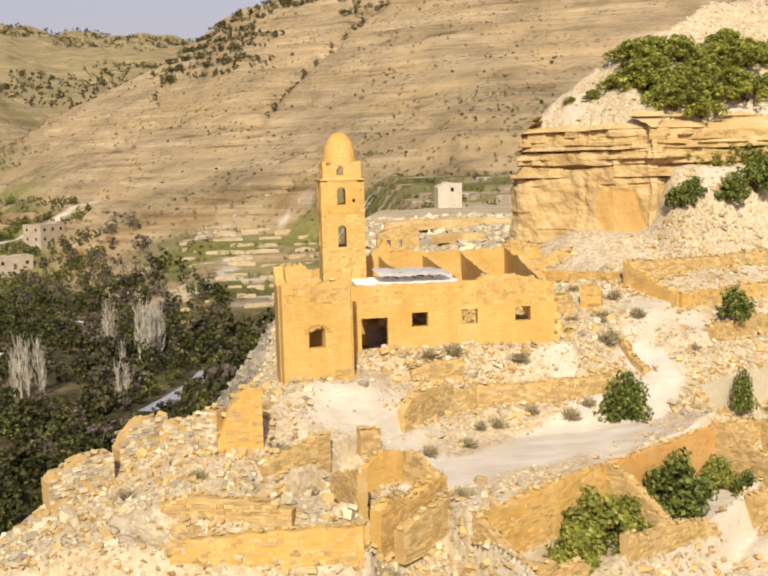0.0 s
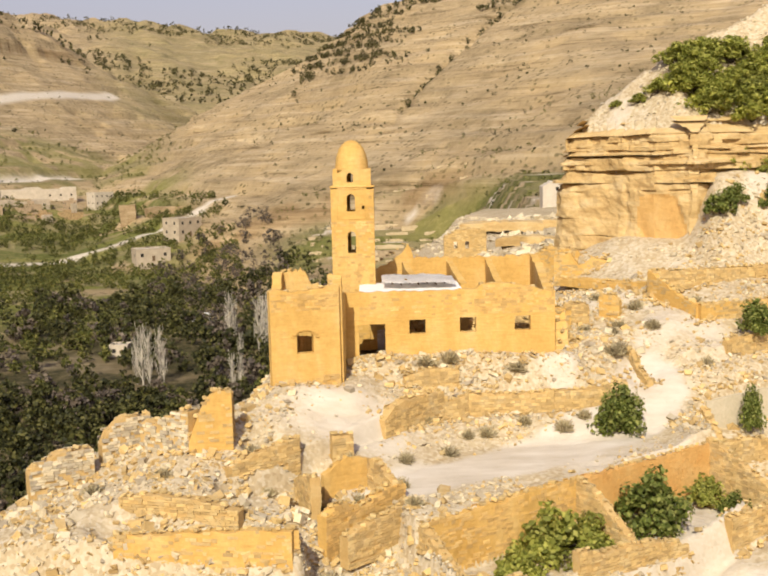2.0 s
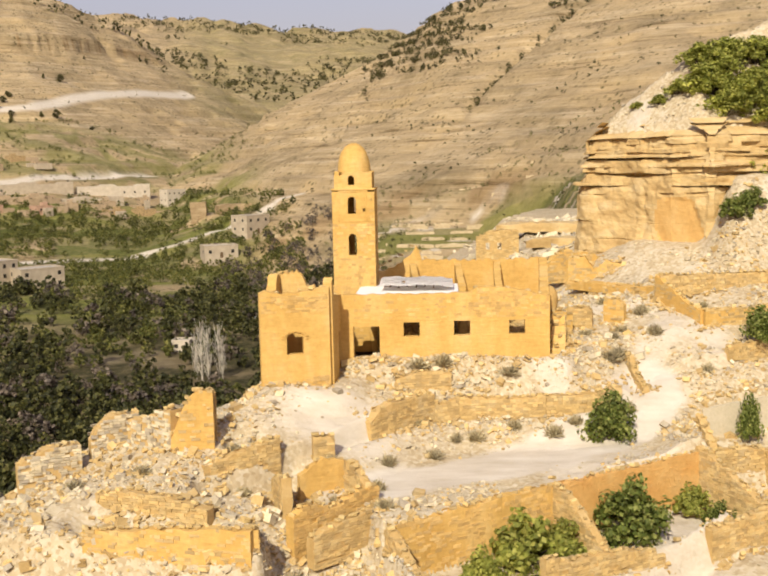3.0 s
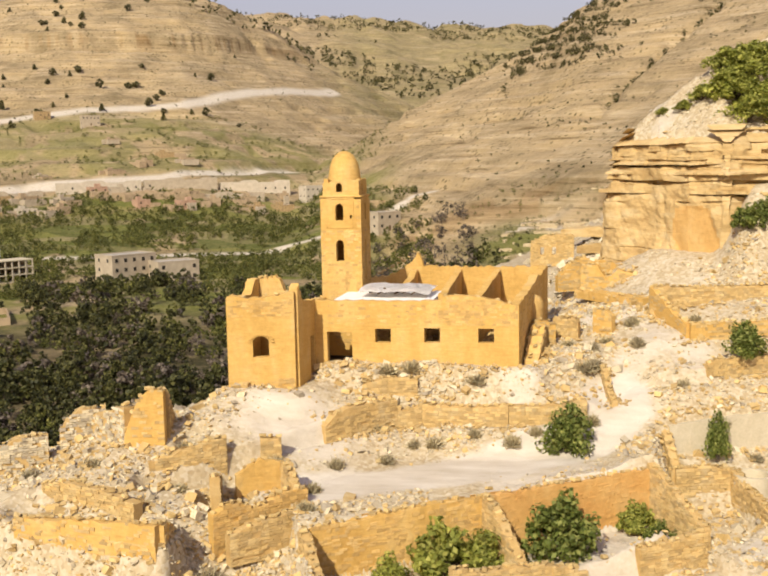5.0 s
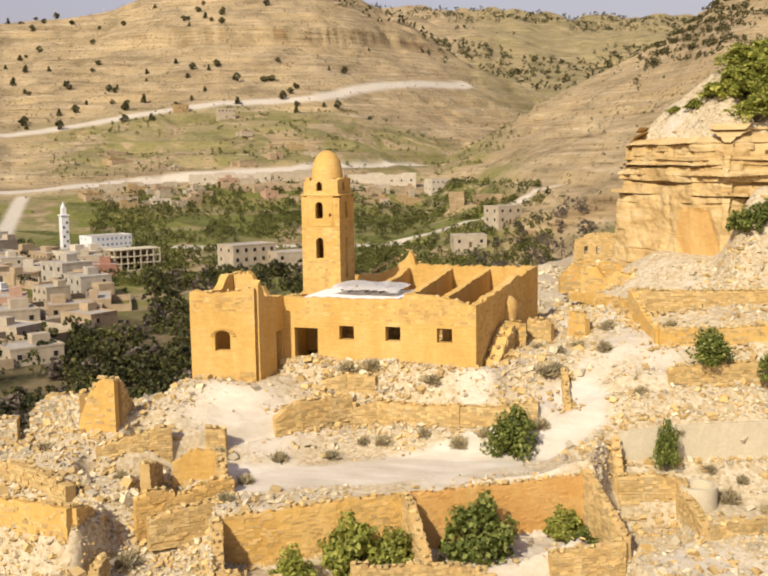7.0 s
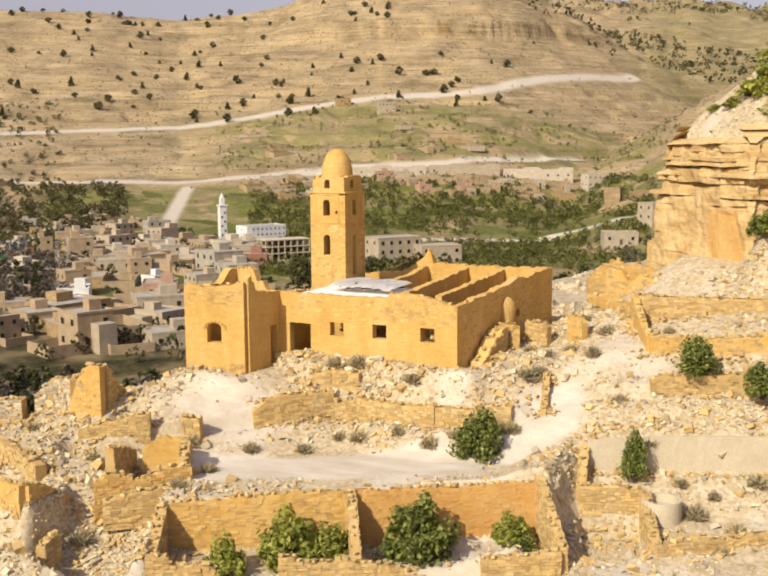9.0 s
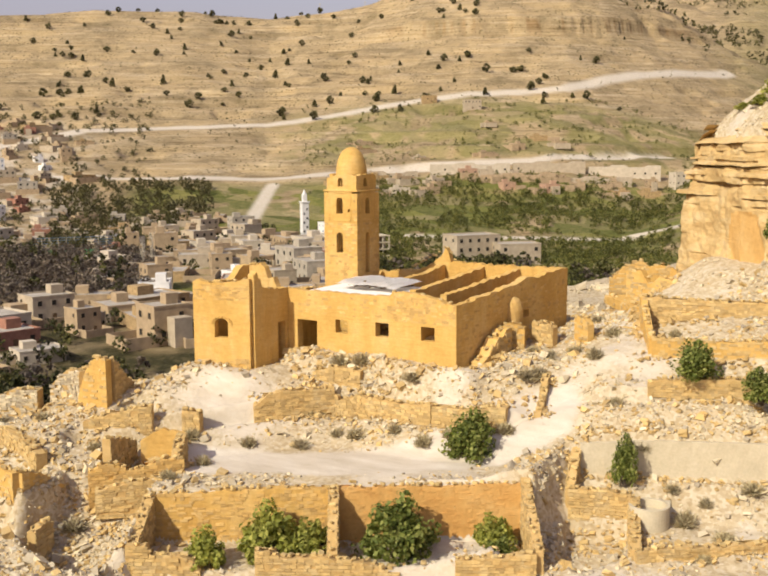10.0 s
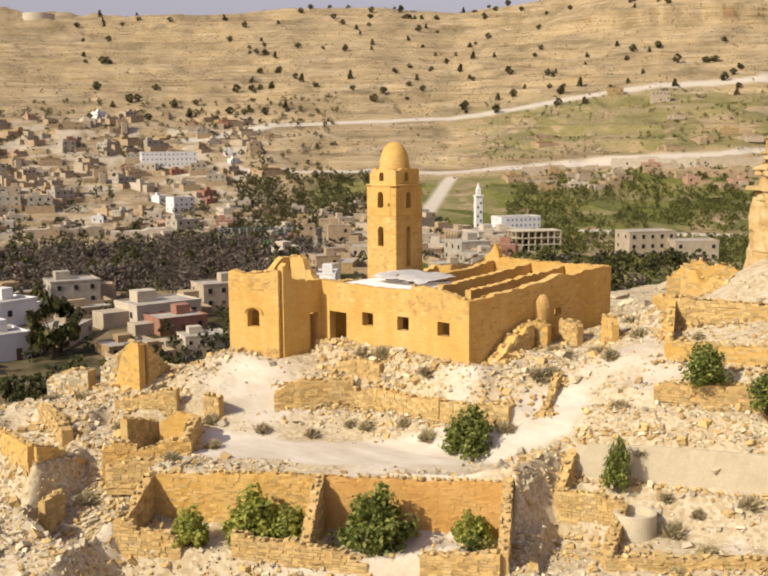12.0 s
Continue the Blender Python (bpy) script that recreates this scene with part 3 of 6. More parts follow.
def box_bm(size, at=(0, 0, 0), bm=None, rot=0.0, bev=0.0):
    bm = bm or bmesh.new()
    r = bmesh.ops.create_cube(bm, size=1.0)
    bmesh.ops.scale(bm, vec=size, verts=r["verts"])
    if rot:
        bmesh.ops.rotate(bm, cent=(0, 0, 0), matrix=Matrix.Rotation(rot, 3, "Z"), verts=r["verts"])
    bmesh.ops.translate(bm, vec=at, verts=r["verts"])
    if bev:
        ed = list({e for v in r["verts"] for e in v.link_edges})
        bmesh.ops.bevel(bm, geom=ed, offset=bev, segments=1, affect="EDGES")
    return bm


# ---------------------------------------------------------------- the old mosque
mosque = thing("mosque_ruin", "roofless golden earth-plastered mosque ruin on the rubble hill", "ruin", (-6, 3, 0))
mosque.matrix_world = Matrix.Identity(4)


def mosque_walls():
    g = lambda n, p0, p1, base, tops, **k: part(n, wall_bm(p0, p1, base, tops, **k), PLASTER, mosque)
    # front
    g("front_wall", (-11.7, 0.25), (-0.15, 0.25), -0.9, [(0, 4.1), (0.45, 4.05), (0.62, 4.15), (0.66, 4.42), (0.8, 4.35), (0.93, 4.05), (1, 3.9)], thick=0.5,
      openings=[(0.75, 2.2, -0.1, 2.32), (3.53, 4.42, 1.72, 2.52), (6.31, 7.2, 1.76, 2.58), (9.32, 10.2, 1.79, 2.6)], jag=0.05, seed=3)
    g("side_wall", (-0.4, 0.5), (0.6, 12.45), -0.2, [(0, 3.9), (0.2, 4.1), (0.4, 4.3), (0.55, 4.5), (0.62, 4.75), (0.7, 4.55), (0.8, 4.7), (1, 4.8)], thick=0.5, jag=0.06, seed=4,
      openings=[(6.8, 7.5, 2.3, 2.75)])
    g("rear_wall", (0.85, 12.6), (-13.0, 12.6), -2.5, [(0, 4.75), (0.5, 4.72), (0.595, 4.75), (0.605, 5.35), (0.618, 5.85), (0.632, 5.45), (0.65, 5.15), (0.68, 4.8), (0.72, 4.4), (0.77, 4.1), (1, 3.8)], thick=0.5, jag=0.09, step=0.2, seed=5)
    for p, q, z0, sd in (((-4.85, 3.2), (-5.0, 12.3), 4.05, 6), ((-2.75, 3.2), (-2.42, 12.3), 4.0, 7), ((-7.6, 6.4), (-7.95, 12.3), 4.2, 16)):
        g("partition_wall", p, q, -0.5, [(0, z0), (0.15, z0 + 0.05), (0.6, 4.3), (0.9, 4.5), (1, 4.58)], thick=0.42, jag=0.07, seed=sd)
    g("left_wall", (-12.9, 12.3), (-12.2, 0.6), -2.5, [(0, 3.8), (0.12, 3.6), (0.5, 3.5), (1, 3.9)], thick=0.45, jag=0.1, seed=8)
    # gate block that stands forward
    g("block_front_wall", (-15.45, -3.95), (-11.95, -3.05), -1.3, [(0, 4.75), (0.1, 4.95), (0.25, 4.7), (0.6, 4.75), (0.9, 4.95), (1, 5.0)], thick=0.5,
      openings=[(1.35, 2.22, 1.49, 2.62)], jag=0.06, seed=9)
    g("block_side_wall", (-11.98, -3.0), (-11.85, 0.1), -1.2, [(0, 5.2), (0.1, 5.4), (0.12, 5.0), (0.19, 4.9), (0.21, 4.45), (0.5, 4.25), (1, 4.15)], thick=0.45, jag=0.07, seed=10, step=0.14,
      openings=[(2.05, 2.75, -0.2, 2.2)])
    g("block_left_wall", (-15.3, 0.6), (-15.3, -3.6), -2.2, [(0, 5.3), (0.2, 5.2), (0.35, 4.6), (0.6, 4.55), (1, 4.7)], thick=0.5, jag=0.1, seed=11)
    g("block_rear_wall", (-12.0, 0.7), (-15.2, 0.7), -1.0, [(0, 4.0), (0.3, 4.1), (0.34, 4.6), (0.5, 4.5), (0.53, 5.15), (0.62, 5.4), (0.9, 5.3), (1, 5.1)], thick=0.45, jag=0.12, seed=12, step=0.14)


mosque_walls()


def roof():
    bm = wall_bm((-10.9, 3.05), (-5.1, 3.05), 3.72, [(0, 3.95), (1, 3.95)], thick=5.2, jag=0.03, seed=21)
    part("roof_slab", bm, ROOF_WHITE, mosque, "white screed roof slab, partly fallen in")


roof()


def arch_bm(p0, d, s0, s1, spring, crown, thick, bm=None):
    """Fills the corners over an opening so that its head is an arch."""
    bm = bm or bmesh.new()
    d = Vector((d[0], d[1], 0)).normalized()
    nrm = Vector((d.y, -d.x, 0))
    o = Vector((p0[0], p0[1], 0))
    sm, hw = (s0 + s1) / 2, (s1 - s0) / 2
    for sg in (-1, 1):
        pts = [(sm + sg * hw, crown + 0.01)]
        for k in range(7):
            t = math.pi / 2 * k / 6
            pts.append((sm + sg * hw * math.cos(t), spring + (crown - spring) * math.sin(t)))
        fr = [bm.verts.new(o + d * s + nrm * (thick / 2 - 0.004) + Vector((0, 0, z))) for s, z in pts]
        bk = [bm.verts.new(o + d * s - nrm * (thick / 2 - 0.004) + Vector((0, 0, z))) for s, z in pts]
        bm.faces.new(fr if sg < 0 else fr[::-1])
        bm.faces.new(bk[::-1] if sg < 0 else bk)
        for k in range(len(pts)):
            q = (k + 1) % len(pts)
            f = (fr[k], bk[k], bk[q], fr[q])
            bm.faces.new(f if sg < 0 else f[::-1])
    bmesh.ops.recalc_face_normals(bm, faces=bm.faces)
    return bm


bd = Vector((3.5, 0.9))
part("window_arch", arch_bm((-15.45, -3.95), bd, 1.35, 2.22, 2.35, 2.62, 0.5), PLASTER, mosque)
# drip course over the arched window
bm = bmesh.new()
for k in range(9):
    t = math.pi * k / 8
    c = Vector((-15.45, -3.95)) + bd.normalized() * (1.785 - 0.62 * math.cos(t))
    q = c + Vector((bd.y, -bd.x)).normalized() * 0.27
    box_bm((0.2, 0.1, 0.09), (q.x, q.y, 2.36 + 0.36 * math.sin(t)), bm, rot=math.atan2(bd.y, bd.x))
part("window_hood", bm, PLASTER, mosque)
# niche of the prayer room, bulging from the side wall
bm = bmesh.new()
bmesh.ops.create_uvsphere(bm, u_segments=24, v_segments=14, radius=0.62)
for v in bm.verts:
    if v.co.z < 0:
        v.co.z = v.co.z * 3.4
    else:
        v.co.z *= 1.25
    v.co.x *= 0.9 if v.co.x > 0 else 1.0
    v.co += Vector((random.uniform(-0.02, 0.02), random.uniform(-0.02, 0.02), random.uniform(-0.02, 0.02)))
bmesh.ops.translate(bm, vec=(0.35, 6.05, 2.95), verts=bm.verts)
part("prayer_niche", bm, PLASTER_STONE, mosque, "rounded domed niche of weathered stone")


def stone_rows(p0, p1, base, tops, thick, sides=(1, -1), seed=1, hmin=0.10, hmax=0.19, lmin=0.15, lmax=0.46, proud=0.04, zmin=None, skip=(), keep=1.0):
    """Vertices and faces of uneven stone courses that face a wall."""
    rnd = random.Random(seed)
    d = Vector((p1[0] - p0[0], p1[1] - p0[1], 0))
    length = d.length
    d.normalize()
    nrm = Vector((d.y, -d.x, 0))
    fr, tz = [t[0] * length for t in tops], [t[1] for t in tops]
    V, F = [], []
    o = Vector((p0[0], p0[1], 0))
    for sg in sides:
        z = base if zmin is None else zmin
        while z < max(tz):
            h = rnd.uniform(hmin, hmax)
            s = rnd.uniform(-0.2, 0)
            while s < length - 0.05:
                w = rnd.uniform(lmin, lmax)
                a, b = max(s, 0) + 0.008, min(s + w, length) - 0.008
                s += w
                m = (a + b) / 2
                if b - a < 0.06 or z + h > np.interp(m, fr, tz) + 0.04 or rnd.random() > keep:
                    continue
                if any(q[0] - 0.02 < b and a < q[1] + 0.02 and q[2] - 0.02 < z + h and z < q[3] + 0.02 for q in skip):
                    continue
                out = thick / 2 + rnd.uniform(0.003, proud)
                back = thick / 2 - 0.06
                i = len(V)
                for zz in (z + 0.008, z + h - 0.008):
                    for ss in (a, b):
                        for of in (back, out):
                            j = rnd.uniform(-0.012, 0.012)
                            q = o + d * (ss + j) + nrm * sg * (of + j)
                            V.append((q.x, q.y, zz + rnd.uniform(-0.012, 0.012)))
                # vertex order: z, along, depth
                F += [(i + 1, i + 3, i + 7, i + 5), (i + 4, i + 5, i + 7, i + 6), (i, i + 1, i + 5, i + 4), (i + 3, i + 2, i + 6, i + 7), (i, i + 2, i + 3, i + 1)]
                if sg < 0:
                    F[-5:] = [f[::-1] for f in F[-5:]]
            z += h
    return V, F


def stone_face(parent, V, F, mat, name="stonework"):
    if not V:
        return None
    ob = new(name, mesh_from(name, V, F, mat))
    ob.parent = parent
    return tagged(ob, kind="stuff")


# loose coping stones, a few shapes shared by all walls
STONES = []
for k in range(7):
    rs = random.Random(900 + k)
    bm = box_bm((rs.uniform(0.2, 0.36), rs.uniform(0.18, 0.3), rs.uniform(0.1, 0.2)), bev=0.025)
    for v in bm.verts:
        v.co += Vector((rs.uniform(-0.03, 0.03), rs.uniform(-0.03, 0.03), rs.uniform(-0.025, 0.025)))
    me = bpy.data.meshes.new("stone")
    bm.to_mesh(me)
    bm.free()
    me.materials.append(None)
    STONES.append(me)
STONE_MAT = earth_mat("coping_stone", (0.50, 0.33, 0.11), (0.68, 0.49, 0.21), (0.78, 0.62, 0.34), 1.6, relief=0.04, random=0.3)
for me in STONES:
    me.materials[0] = STONE_MAT


def coping(parent, p0, p1, tops, thick, seed, gap=0.34, chance=0.8):
    rnd = random.Random(seed)
    d = Vector((p1[0] - p0[0], p1[1] - p0[1], 0))
    length = d.length
    d.normalize()
    nrm = Vector((d.y, -d.x, 0))
    fr, tz = [t[0] * length for t in tops], [t[1] for t in tops]
    s = 0.12
    inv = parent.matrix_basis.inverted()
    while s < length - 0.08:
        if rnd.random() < chance:
            q = Vector((p0[0], p0[1], 0)) + d * s + nrm * rnd.uniform(-0.35, 0.35) * thick * 0.7
            ob = new("stone", rnd.choice(STONES))
            k = rnd.uniform(0.5, 1.0)
            ob.parent = parent
            ob.matrix_basis = inv @ pose(q.x, q.y, float(np.interp(s, fr, tz)) + 0.035, rnd.uniform(-14, 14), rnd.uniform(-14, 14), rnd.uniform(0, 360)) @ Matrix.Scale(k, 4)
        s += gap * rnd.uniform(0.7, 1.4)


# stone courses that show through the plaster of the mosque
stone_face(mosque, *stone_rows((-4.6, 0.25), (-0.2, 0.25), 2.75, [(0, 4.1), (0.15, 4.38), (0.5, 4.32), (1, 3.88)], 0.5, (1,), 71, proud=0.022, keep=0.85), PLASTER_STONE)
stone_face(mosque, *stone_rows((-10.9, 0.25), (-4.7, 0.25), 2.75, [(0, 4.0), (1, 4.0)], 0.5, (1,), 72, proud=0.012, keep=0.35), PLASTER_STONE)
stone_face(mosque, *stone_rows((-15.4, -3.94), (-12.0, -3.06), 3.7, [(0, 4.7), (0.5, 4.7), (1, 4.9)], 0.5, (1,), 73, proud=0.02, keep=0.75), PLASTER_STONE)
stone_face(mosque, *stone_rows((-15.4, -3.94), (-12.0, -3.06), -0.9, [(0, 0.0), (0.5, 0.05), (1, 0.5)], 0.5, (1,), 74, proud=0.05, keep=0.8), PLASTER_STONE)
stone_face(mosque, *stone_rows((-0.4, 0.5), (0.6, 12.45), 1.0, [(0, 4.1), (1, 4.6)], 0.5, (1,), 75, proud=0.014, keep=0.3, skip=[(6.8, 7.5, 2.3, 2.75)]), PLASTER_STONE)
coping(mosque, (-4.3, 0.25), (-0.3, 0.25), [(0, 4.4), (0.5, 4.3), (1, 3.92)], 0.45, 76, 0.5)
coping(mosque, (-15.3, -3.9), (-12.1, -3.1), [(0, 4.8), (0.25, 4.7), (1, 4.95)], 0.45, 77, 0.45)
coping(mosque, (-12.2, 0.7), (-15.2, 0.7), [(0, 4.0), (0.3, 4.1), (0.55, 4.5), (0.8, 5.35), (1, 5.3)], 0.4, 78, 0.4)
coping(mosque, (-7.0, 12.6), (-10.5, 12.6), [(0, 4.75), (0.15, 5.4), (0.25, 5.8), (0.45, 5.2), (0.7, 4.75), (1, 4.2)], 0.45, 70, 0.3, 1.0)
coping(mosque, (-12.8, 10.5), (-12.2, 0.8), [(0, 3.6), (0.5, 3.5), (1, 3.9)], 0.4, 79, 0.5)

# minaret
minaret = thing("minaret", "square golden stone minaret with arched openings and a rounded dome", "tower")
minaret.matrix_world = Matrix.Identity(4)
MX, MY, MW = -11.2, 6.22, 2.52


def minaret_parts():
    h = MW / 2
    corners = ((MX - h, MY - h), (MX + h, MY - h), (MX + h, MY + h), (MX - h, MY + h))
    for k in range(4):
        p0, p1 = Vector(corners[k]), Vector(corners[(k + 1) % 4])
        d = (p1 - p0).normalized()
        ins = Vector((-d.y, d.x)) * 0.2
        q0, q1 = p0 + ins, p1 + ins - d * 0.4
        low = 5.83 if k != 1 else 4.55
        ops = [(0.93, 1.42, low, 7.12), (0.93, 1.42, 8.3, 9.32)]
        if k == 0:
            ops.append((1.82, 1.97, 8.42, 8.62))
        part("shaft_wall", wall_bm(q0, q1, 0.0, [(0, 9.62), (0.5, 9.7), (1, 9.66)], thick=0.4, openings=ops, jag=0.05, seed=30 + k), PLASTER, minaret)
        part("window_arch", arch_bm(q0, d, 0.93, 1.42, 6.85, 7.12, 0.4), PLASTER, minaret)
        part("window_arch", arch_bm(q0, d, 0.93, 1.42, 9.06, 9.32, 0.4), PLASTER, minaret)
        if k == 1:
            nb = box_bm((0.12, 0.5, 2.6), (MX + h - 0.36, MY, 5.8))
            part("niche_back", nb, PLASTER, minaret)
        # raised frame round the middle opening
        bm = bmesh.new()
        nrm = Vector((d.y, -d.x))
        for s, w, z, hh in ((0.42, 0.10, 8.72, 1.75), (2.02, 0.10, 8.72, 1.75), (1.22, 1.7, 9.62, 0.10), (1.22, 1.7, 7.86, 0.08)):
            c = q0 + d * s + nrm * 0.2
            box_bm((w, 0.05, hh), (c.x, c.y, z), bm, rot=math.atan2(d.y, d.x), bev=0.012)
        part("panel_frame", bm, PLASTER, minaret)
        V, F = stone_rows(q0, p1 + ins, 0.6, [(0, 9.6), (1, 9.6)], 0.4, (1,), 130 + k, hmin=0.12, hmax=0.2, proud=0.016, keep=0.5, skip=ops + [(0.3, 2.1, 7.8, 9.7)])
        stone_face(minaret, V, F, PLASTER_STONE)
    # ledge
    bm = box_bm((MW + 0.1, MW + 0.1, 0.12), (MX, MY, 9.74), bev=0.03)
    part("ledge", bm, PLASTER, minaret)
    # eight-sided lantern with arched openings
    w = 2.24
    hw = w / 2
    lc = ((MX - hw, MY - hw), (MX + hw, MY - hw), (MX + hw, MY + hw), (MX - hw, MY + hw))
    for k in range(4):
        p0, p1 = Vector(lc[k]), Vector(lc[(k + 1) % 4])
        d = (p1 - p0).normalized()
        ins = Vector((-d.y, d.x)) * 0.14
        q0, q1 = p0 + ins, p1 + ins - d * 0.28
        part("lantern_wall", wall_bm(q0, q1, 9.78, [(0, 10.35 if k == 0 else 10.7), (0.25, 10.75), (1, 10.8 - 0.15 * (k == 2))], thick=0.28, openings=[(0.82, 1.2, 10.0, 10.55)], jag=0.06, seed=140 + k), PLASTER, minaret)
        part("window_arch", arch_bm(q0, d, 0.82, 1.2, 10.35, 10.55, 0.28), PLASTER, minaret)
    # dome: a turned profile
    bm = bmesh.new()
    prof = [(1.0, 10.62), (0.99, 10.8), (0.98, 10.95), (0.94, 11.3), (0.86, 11.65), (0.73, 11.98), (0.55, 12.23), (0.32, 12.4), (0.12, 12.47)]
    rings = []
    for r, z in prof:
        rings.append([bm.verts.new((MX + (r + random.uniform(-0.012, 0.012)) * math.cos(2 * math.pi * i / 32), MY + (r + random.uniform(-0.012, 0.012)) * math.sin(2 * math.pi * i / 32), z)) for i in range(32)])
    for a, b in zip(rings, rings[1:]):
        for i in range(32):
            bm.faces.new((a[i], a[(i + 1) % 32], b[(i + 1) % 32], b[i]))
    bm.faces.new(rings[-1])
    bm.faces.new(rings[0][::-1])
    for f in bm.faces:
        f.smooth = True
    part("dome", bm, PLASTER, minaret, "smooth rounded earth-plastered dome")


minaret_parts()


# ---------------------------------------------------------------- house ruins
def uv(u, v):
    """Back from the u, v of the house ruins to x, y."""
    return 0.85 * u - 0.53 * v - 1.1, 0.53 * u + 0.85 * v - 10.4


WALL_LINES = []      # plan of every ruined wall, for the stones fallen beside it


def ruin(name, label, p0, p1, base, tops, seed=1, thick=0.45, jag=0.13, mat=None, stones=True, cop=0.95, proud=0.05, keep=0.9, openings=(), category="ruined wall", face=None, apron=True):
    if apron:
        WALL_LINES.append((p0, p1, thick))
    core = wall_bm(p0, p1, base, [(f, z - 0.06) for f, z in tops], thick=thick - 0.03, jag=jag * 0.6, seed=seed, openings=openings)
    ob = part(name, core, mat or (MORTAR if stones else PLASTER))
    tagged(ob, label, category, group="ruined walls")
    if stones:
        V, F = stone_rows(p0, p1, base, tops, thick, (1, -1), seed + 500, proud=proud, keep=keep, skip=openings)
        stone_face(ob, V, F, face or MASONRY)
    if cop:
        coping(ob, p0, p1, tops, thick, seed + 700, chance=cop)
    return ob


ruin("ruined_wall", "long golden stone rear wall of roofless houses", uv(-8.6, 0), uv(0.1, 0), -6.6, [(0, -3.75), (0.6, -3.45), (1, -3.4)], 50, mat=PLASTER, keep=0.42, proud=0.012, face=PLASTER_STONE, apron=False)
ruin("ruined_wall", "long reddish earth-plastered rear wall of roofless houses", uv(0.1, 0), uv(9.0, 0), -6.6, [(0, -3.4), (0.6, -3.3), (1, -3.2)], 49, mat=REDEARTH, keep=0.45, proud=0.008, face=REDEARTH, apron=False)
ruin("ruined_wall", "broken stone cross wall of a roofless house", uv(-8.6, -0.2), uv(-8.75, -3.5), -6.9, [(0, -3.7), (0.25, -4.0), (0.6, -4.7), (1, -5.1)], 51)
ruin("ruined_wall", "broken stone cross wall of a roofless house", uv(0.1, -0.2), uv(0.2, -3.4), -6.9, [(0, -3.3), (0.3, -3.7), (0.7, -4.6), (1, -5.3)], 52)
ruin("ruined_wall", "broken stone cross wall of a roofless house", uv(9.1, 0.2), uv(9.2, -4.2), -7.2, [(0, -2.9), (0.25, -3.3), (0.7, -4.3), (1, -4.9)], 53)
ruin("ruined_wall", "low crumbling stone front wall of a roofless house", uv(-8.9, -3.6), uv(-5.6, -3.6), -7.8, [(0, -4.8), (0.3, -4.85), (0.34, -5.3), (0.85, -5.35), (1, -5.9)], 64)
ruin("ruined_wall", "low crumbling stone front wall of a roofless house", uv(-3.2, -3.5), uv(3.2, -3.7), -7.8, [(0, -5.1), (0.12, -5.15), (0.16, -5.45), (0.45, -5.35), (0.75, -5.6), (1, -6.1)], 54)
ruin("ruined_wall", "low crumbling stone front wall of a roofless house", uv(5.6, -4.1), uv(9.1, -4.2), -7.8, [(0, -5.3), (0.5, -5.2), (1, -4.95)], 55)
# retaining walls below the mosque
ruin("retaining_wall", "low golden stone retaining wall below the mosque", (-9.9, -5.5), (-6.7, -2.3), -3.0, [(0, -1.7), (0.15, -1.1), (0.4, -0.85), (1, -0.95)], 56, thick=0.6, category="retaining wall")
ruin("retaining_wall", "crumbled gap in the stone retaining wall", (-6.9, -2.35), (-5.1, -1.9), -3.0, [(0, -1.05), (0.4, -1.5), (0.7, -1.4), (1, -1.2)], 55, thick=0.5, jag=0.2, category="retaining wall")
ruin("retaining_wall", "low golden stone retaining wall below the mosque", (-5.2, -1.95), (-0.6, -1.7), -3.0, [(0, -1.15), (0.5, -1.3), (1, -1.2)], 57, thick=0.6, category="retaining wall")
ruin("retaining_wall", "low golden stone retaining wall below the mosque", (-0.6, -1.7), (3.5, -1.1), -3.0, [(0, -1.25), (0.5, -1.2), (1, -0.85)], 65, thick=0.55, category="retaining wall")
ruin("retaining_wall", "broken stone footing at the mosque door", (-8.6, -1.6), (-5.6, -1.1), -1.4, [(0, -0.2), (0.4, 0.1), (1, 0.0)], 66, thick=0.4, category="retaining wall", cop=0.5)
# terraces below the cliff
ruin("ruined_wall", "long weathered stone terrace wall below the cliff", (7.35, 8.4), (26, 12.4), 1.2, [(0, 4.05), (0.15, 3.9), (0.4, 4.0), (1, 4.4)], 58, thick=0.6)
ruin("ruined_wall", "golden plastered end wall of the terrace", (7.3, 8.5), (9.2, 4.6), 0.4, [(0, 4.0), (0.4, 3.3), (0.7, 2.6), (1, 2.35)], 59, thick=0.4, keep=0.4, proud=0.01, mat=PLASTER)
ruin("ruined_wall", "lower stone terrace wall below the cliff", (9.2, 4.5), (22, 8.6), 0.3, [(0, 2.35), (0.3, 2.4), (1, 2.7)], 67, thick=0.5, mat=PLASTER, keep=0.55, proud=0.015)
ruin("ruined_wall", "knee-high stone wall along the upper terrace", (9.9, 1.95), (14.6, 4.0), -0.2, [(0, 0.5), (0.1, 0.72), (1, 0.9)], 68, thick=0.45)
ruin("ruined_wall", "overhanging golden rock and stone ledge", (3.0, 15.4), (7.3, 9.8), 2.35, [(0, 2.9), (0.5, 3.0), (1, 3.1)], 69, thick=1.2, mat=PLASTER, keep=0.2, cop=0.3)
ruin("ruined_wall", "jagged ruin fragment at the foot of the cliff", (1.2, 19.4), (5.4, 21.2), 2.2, [(0, 3.3), (0.2, 4.2), (0.45, 4.75), (0.6, 4.2), (0.8, 4.5), (1, 4.0)], 80, thick=0.6, mat=PLASTER, keep=0.5, proud=0.02)
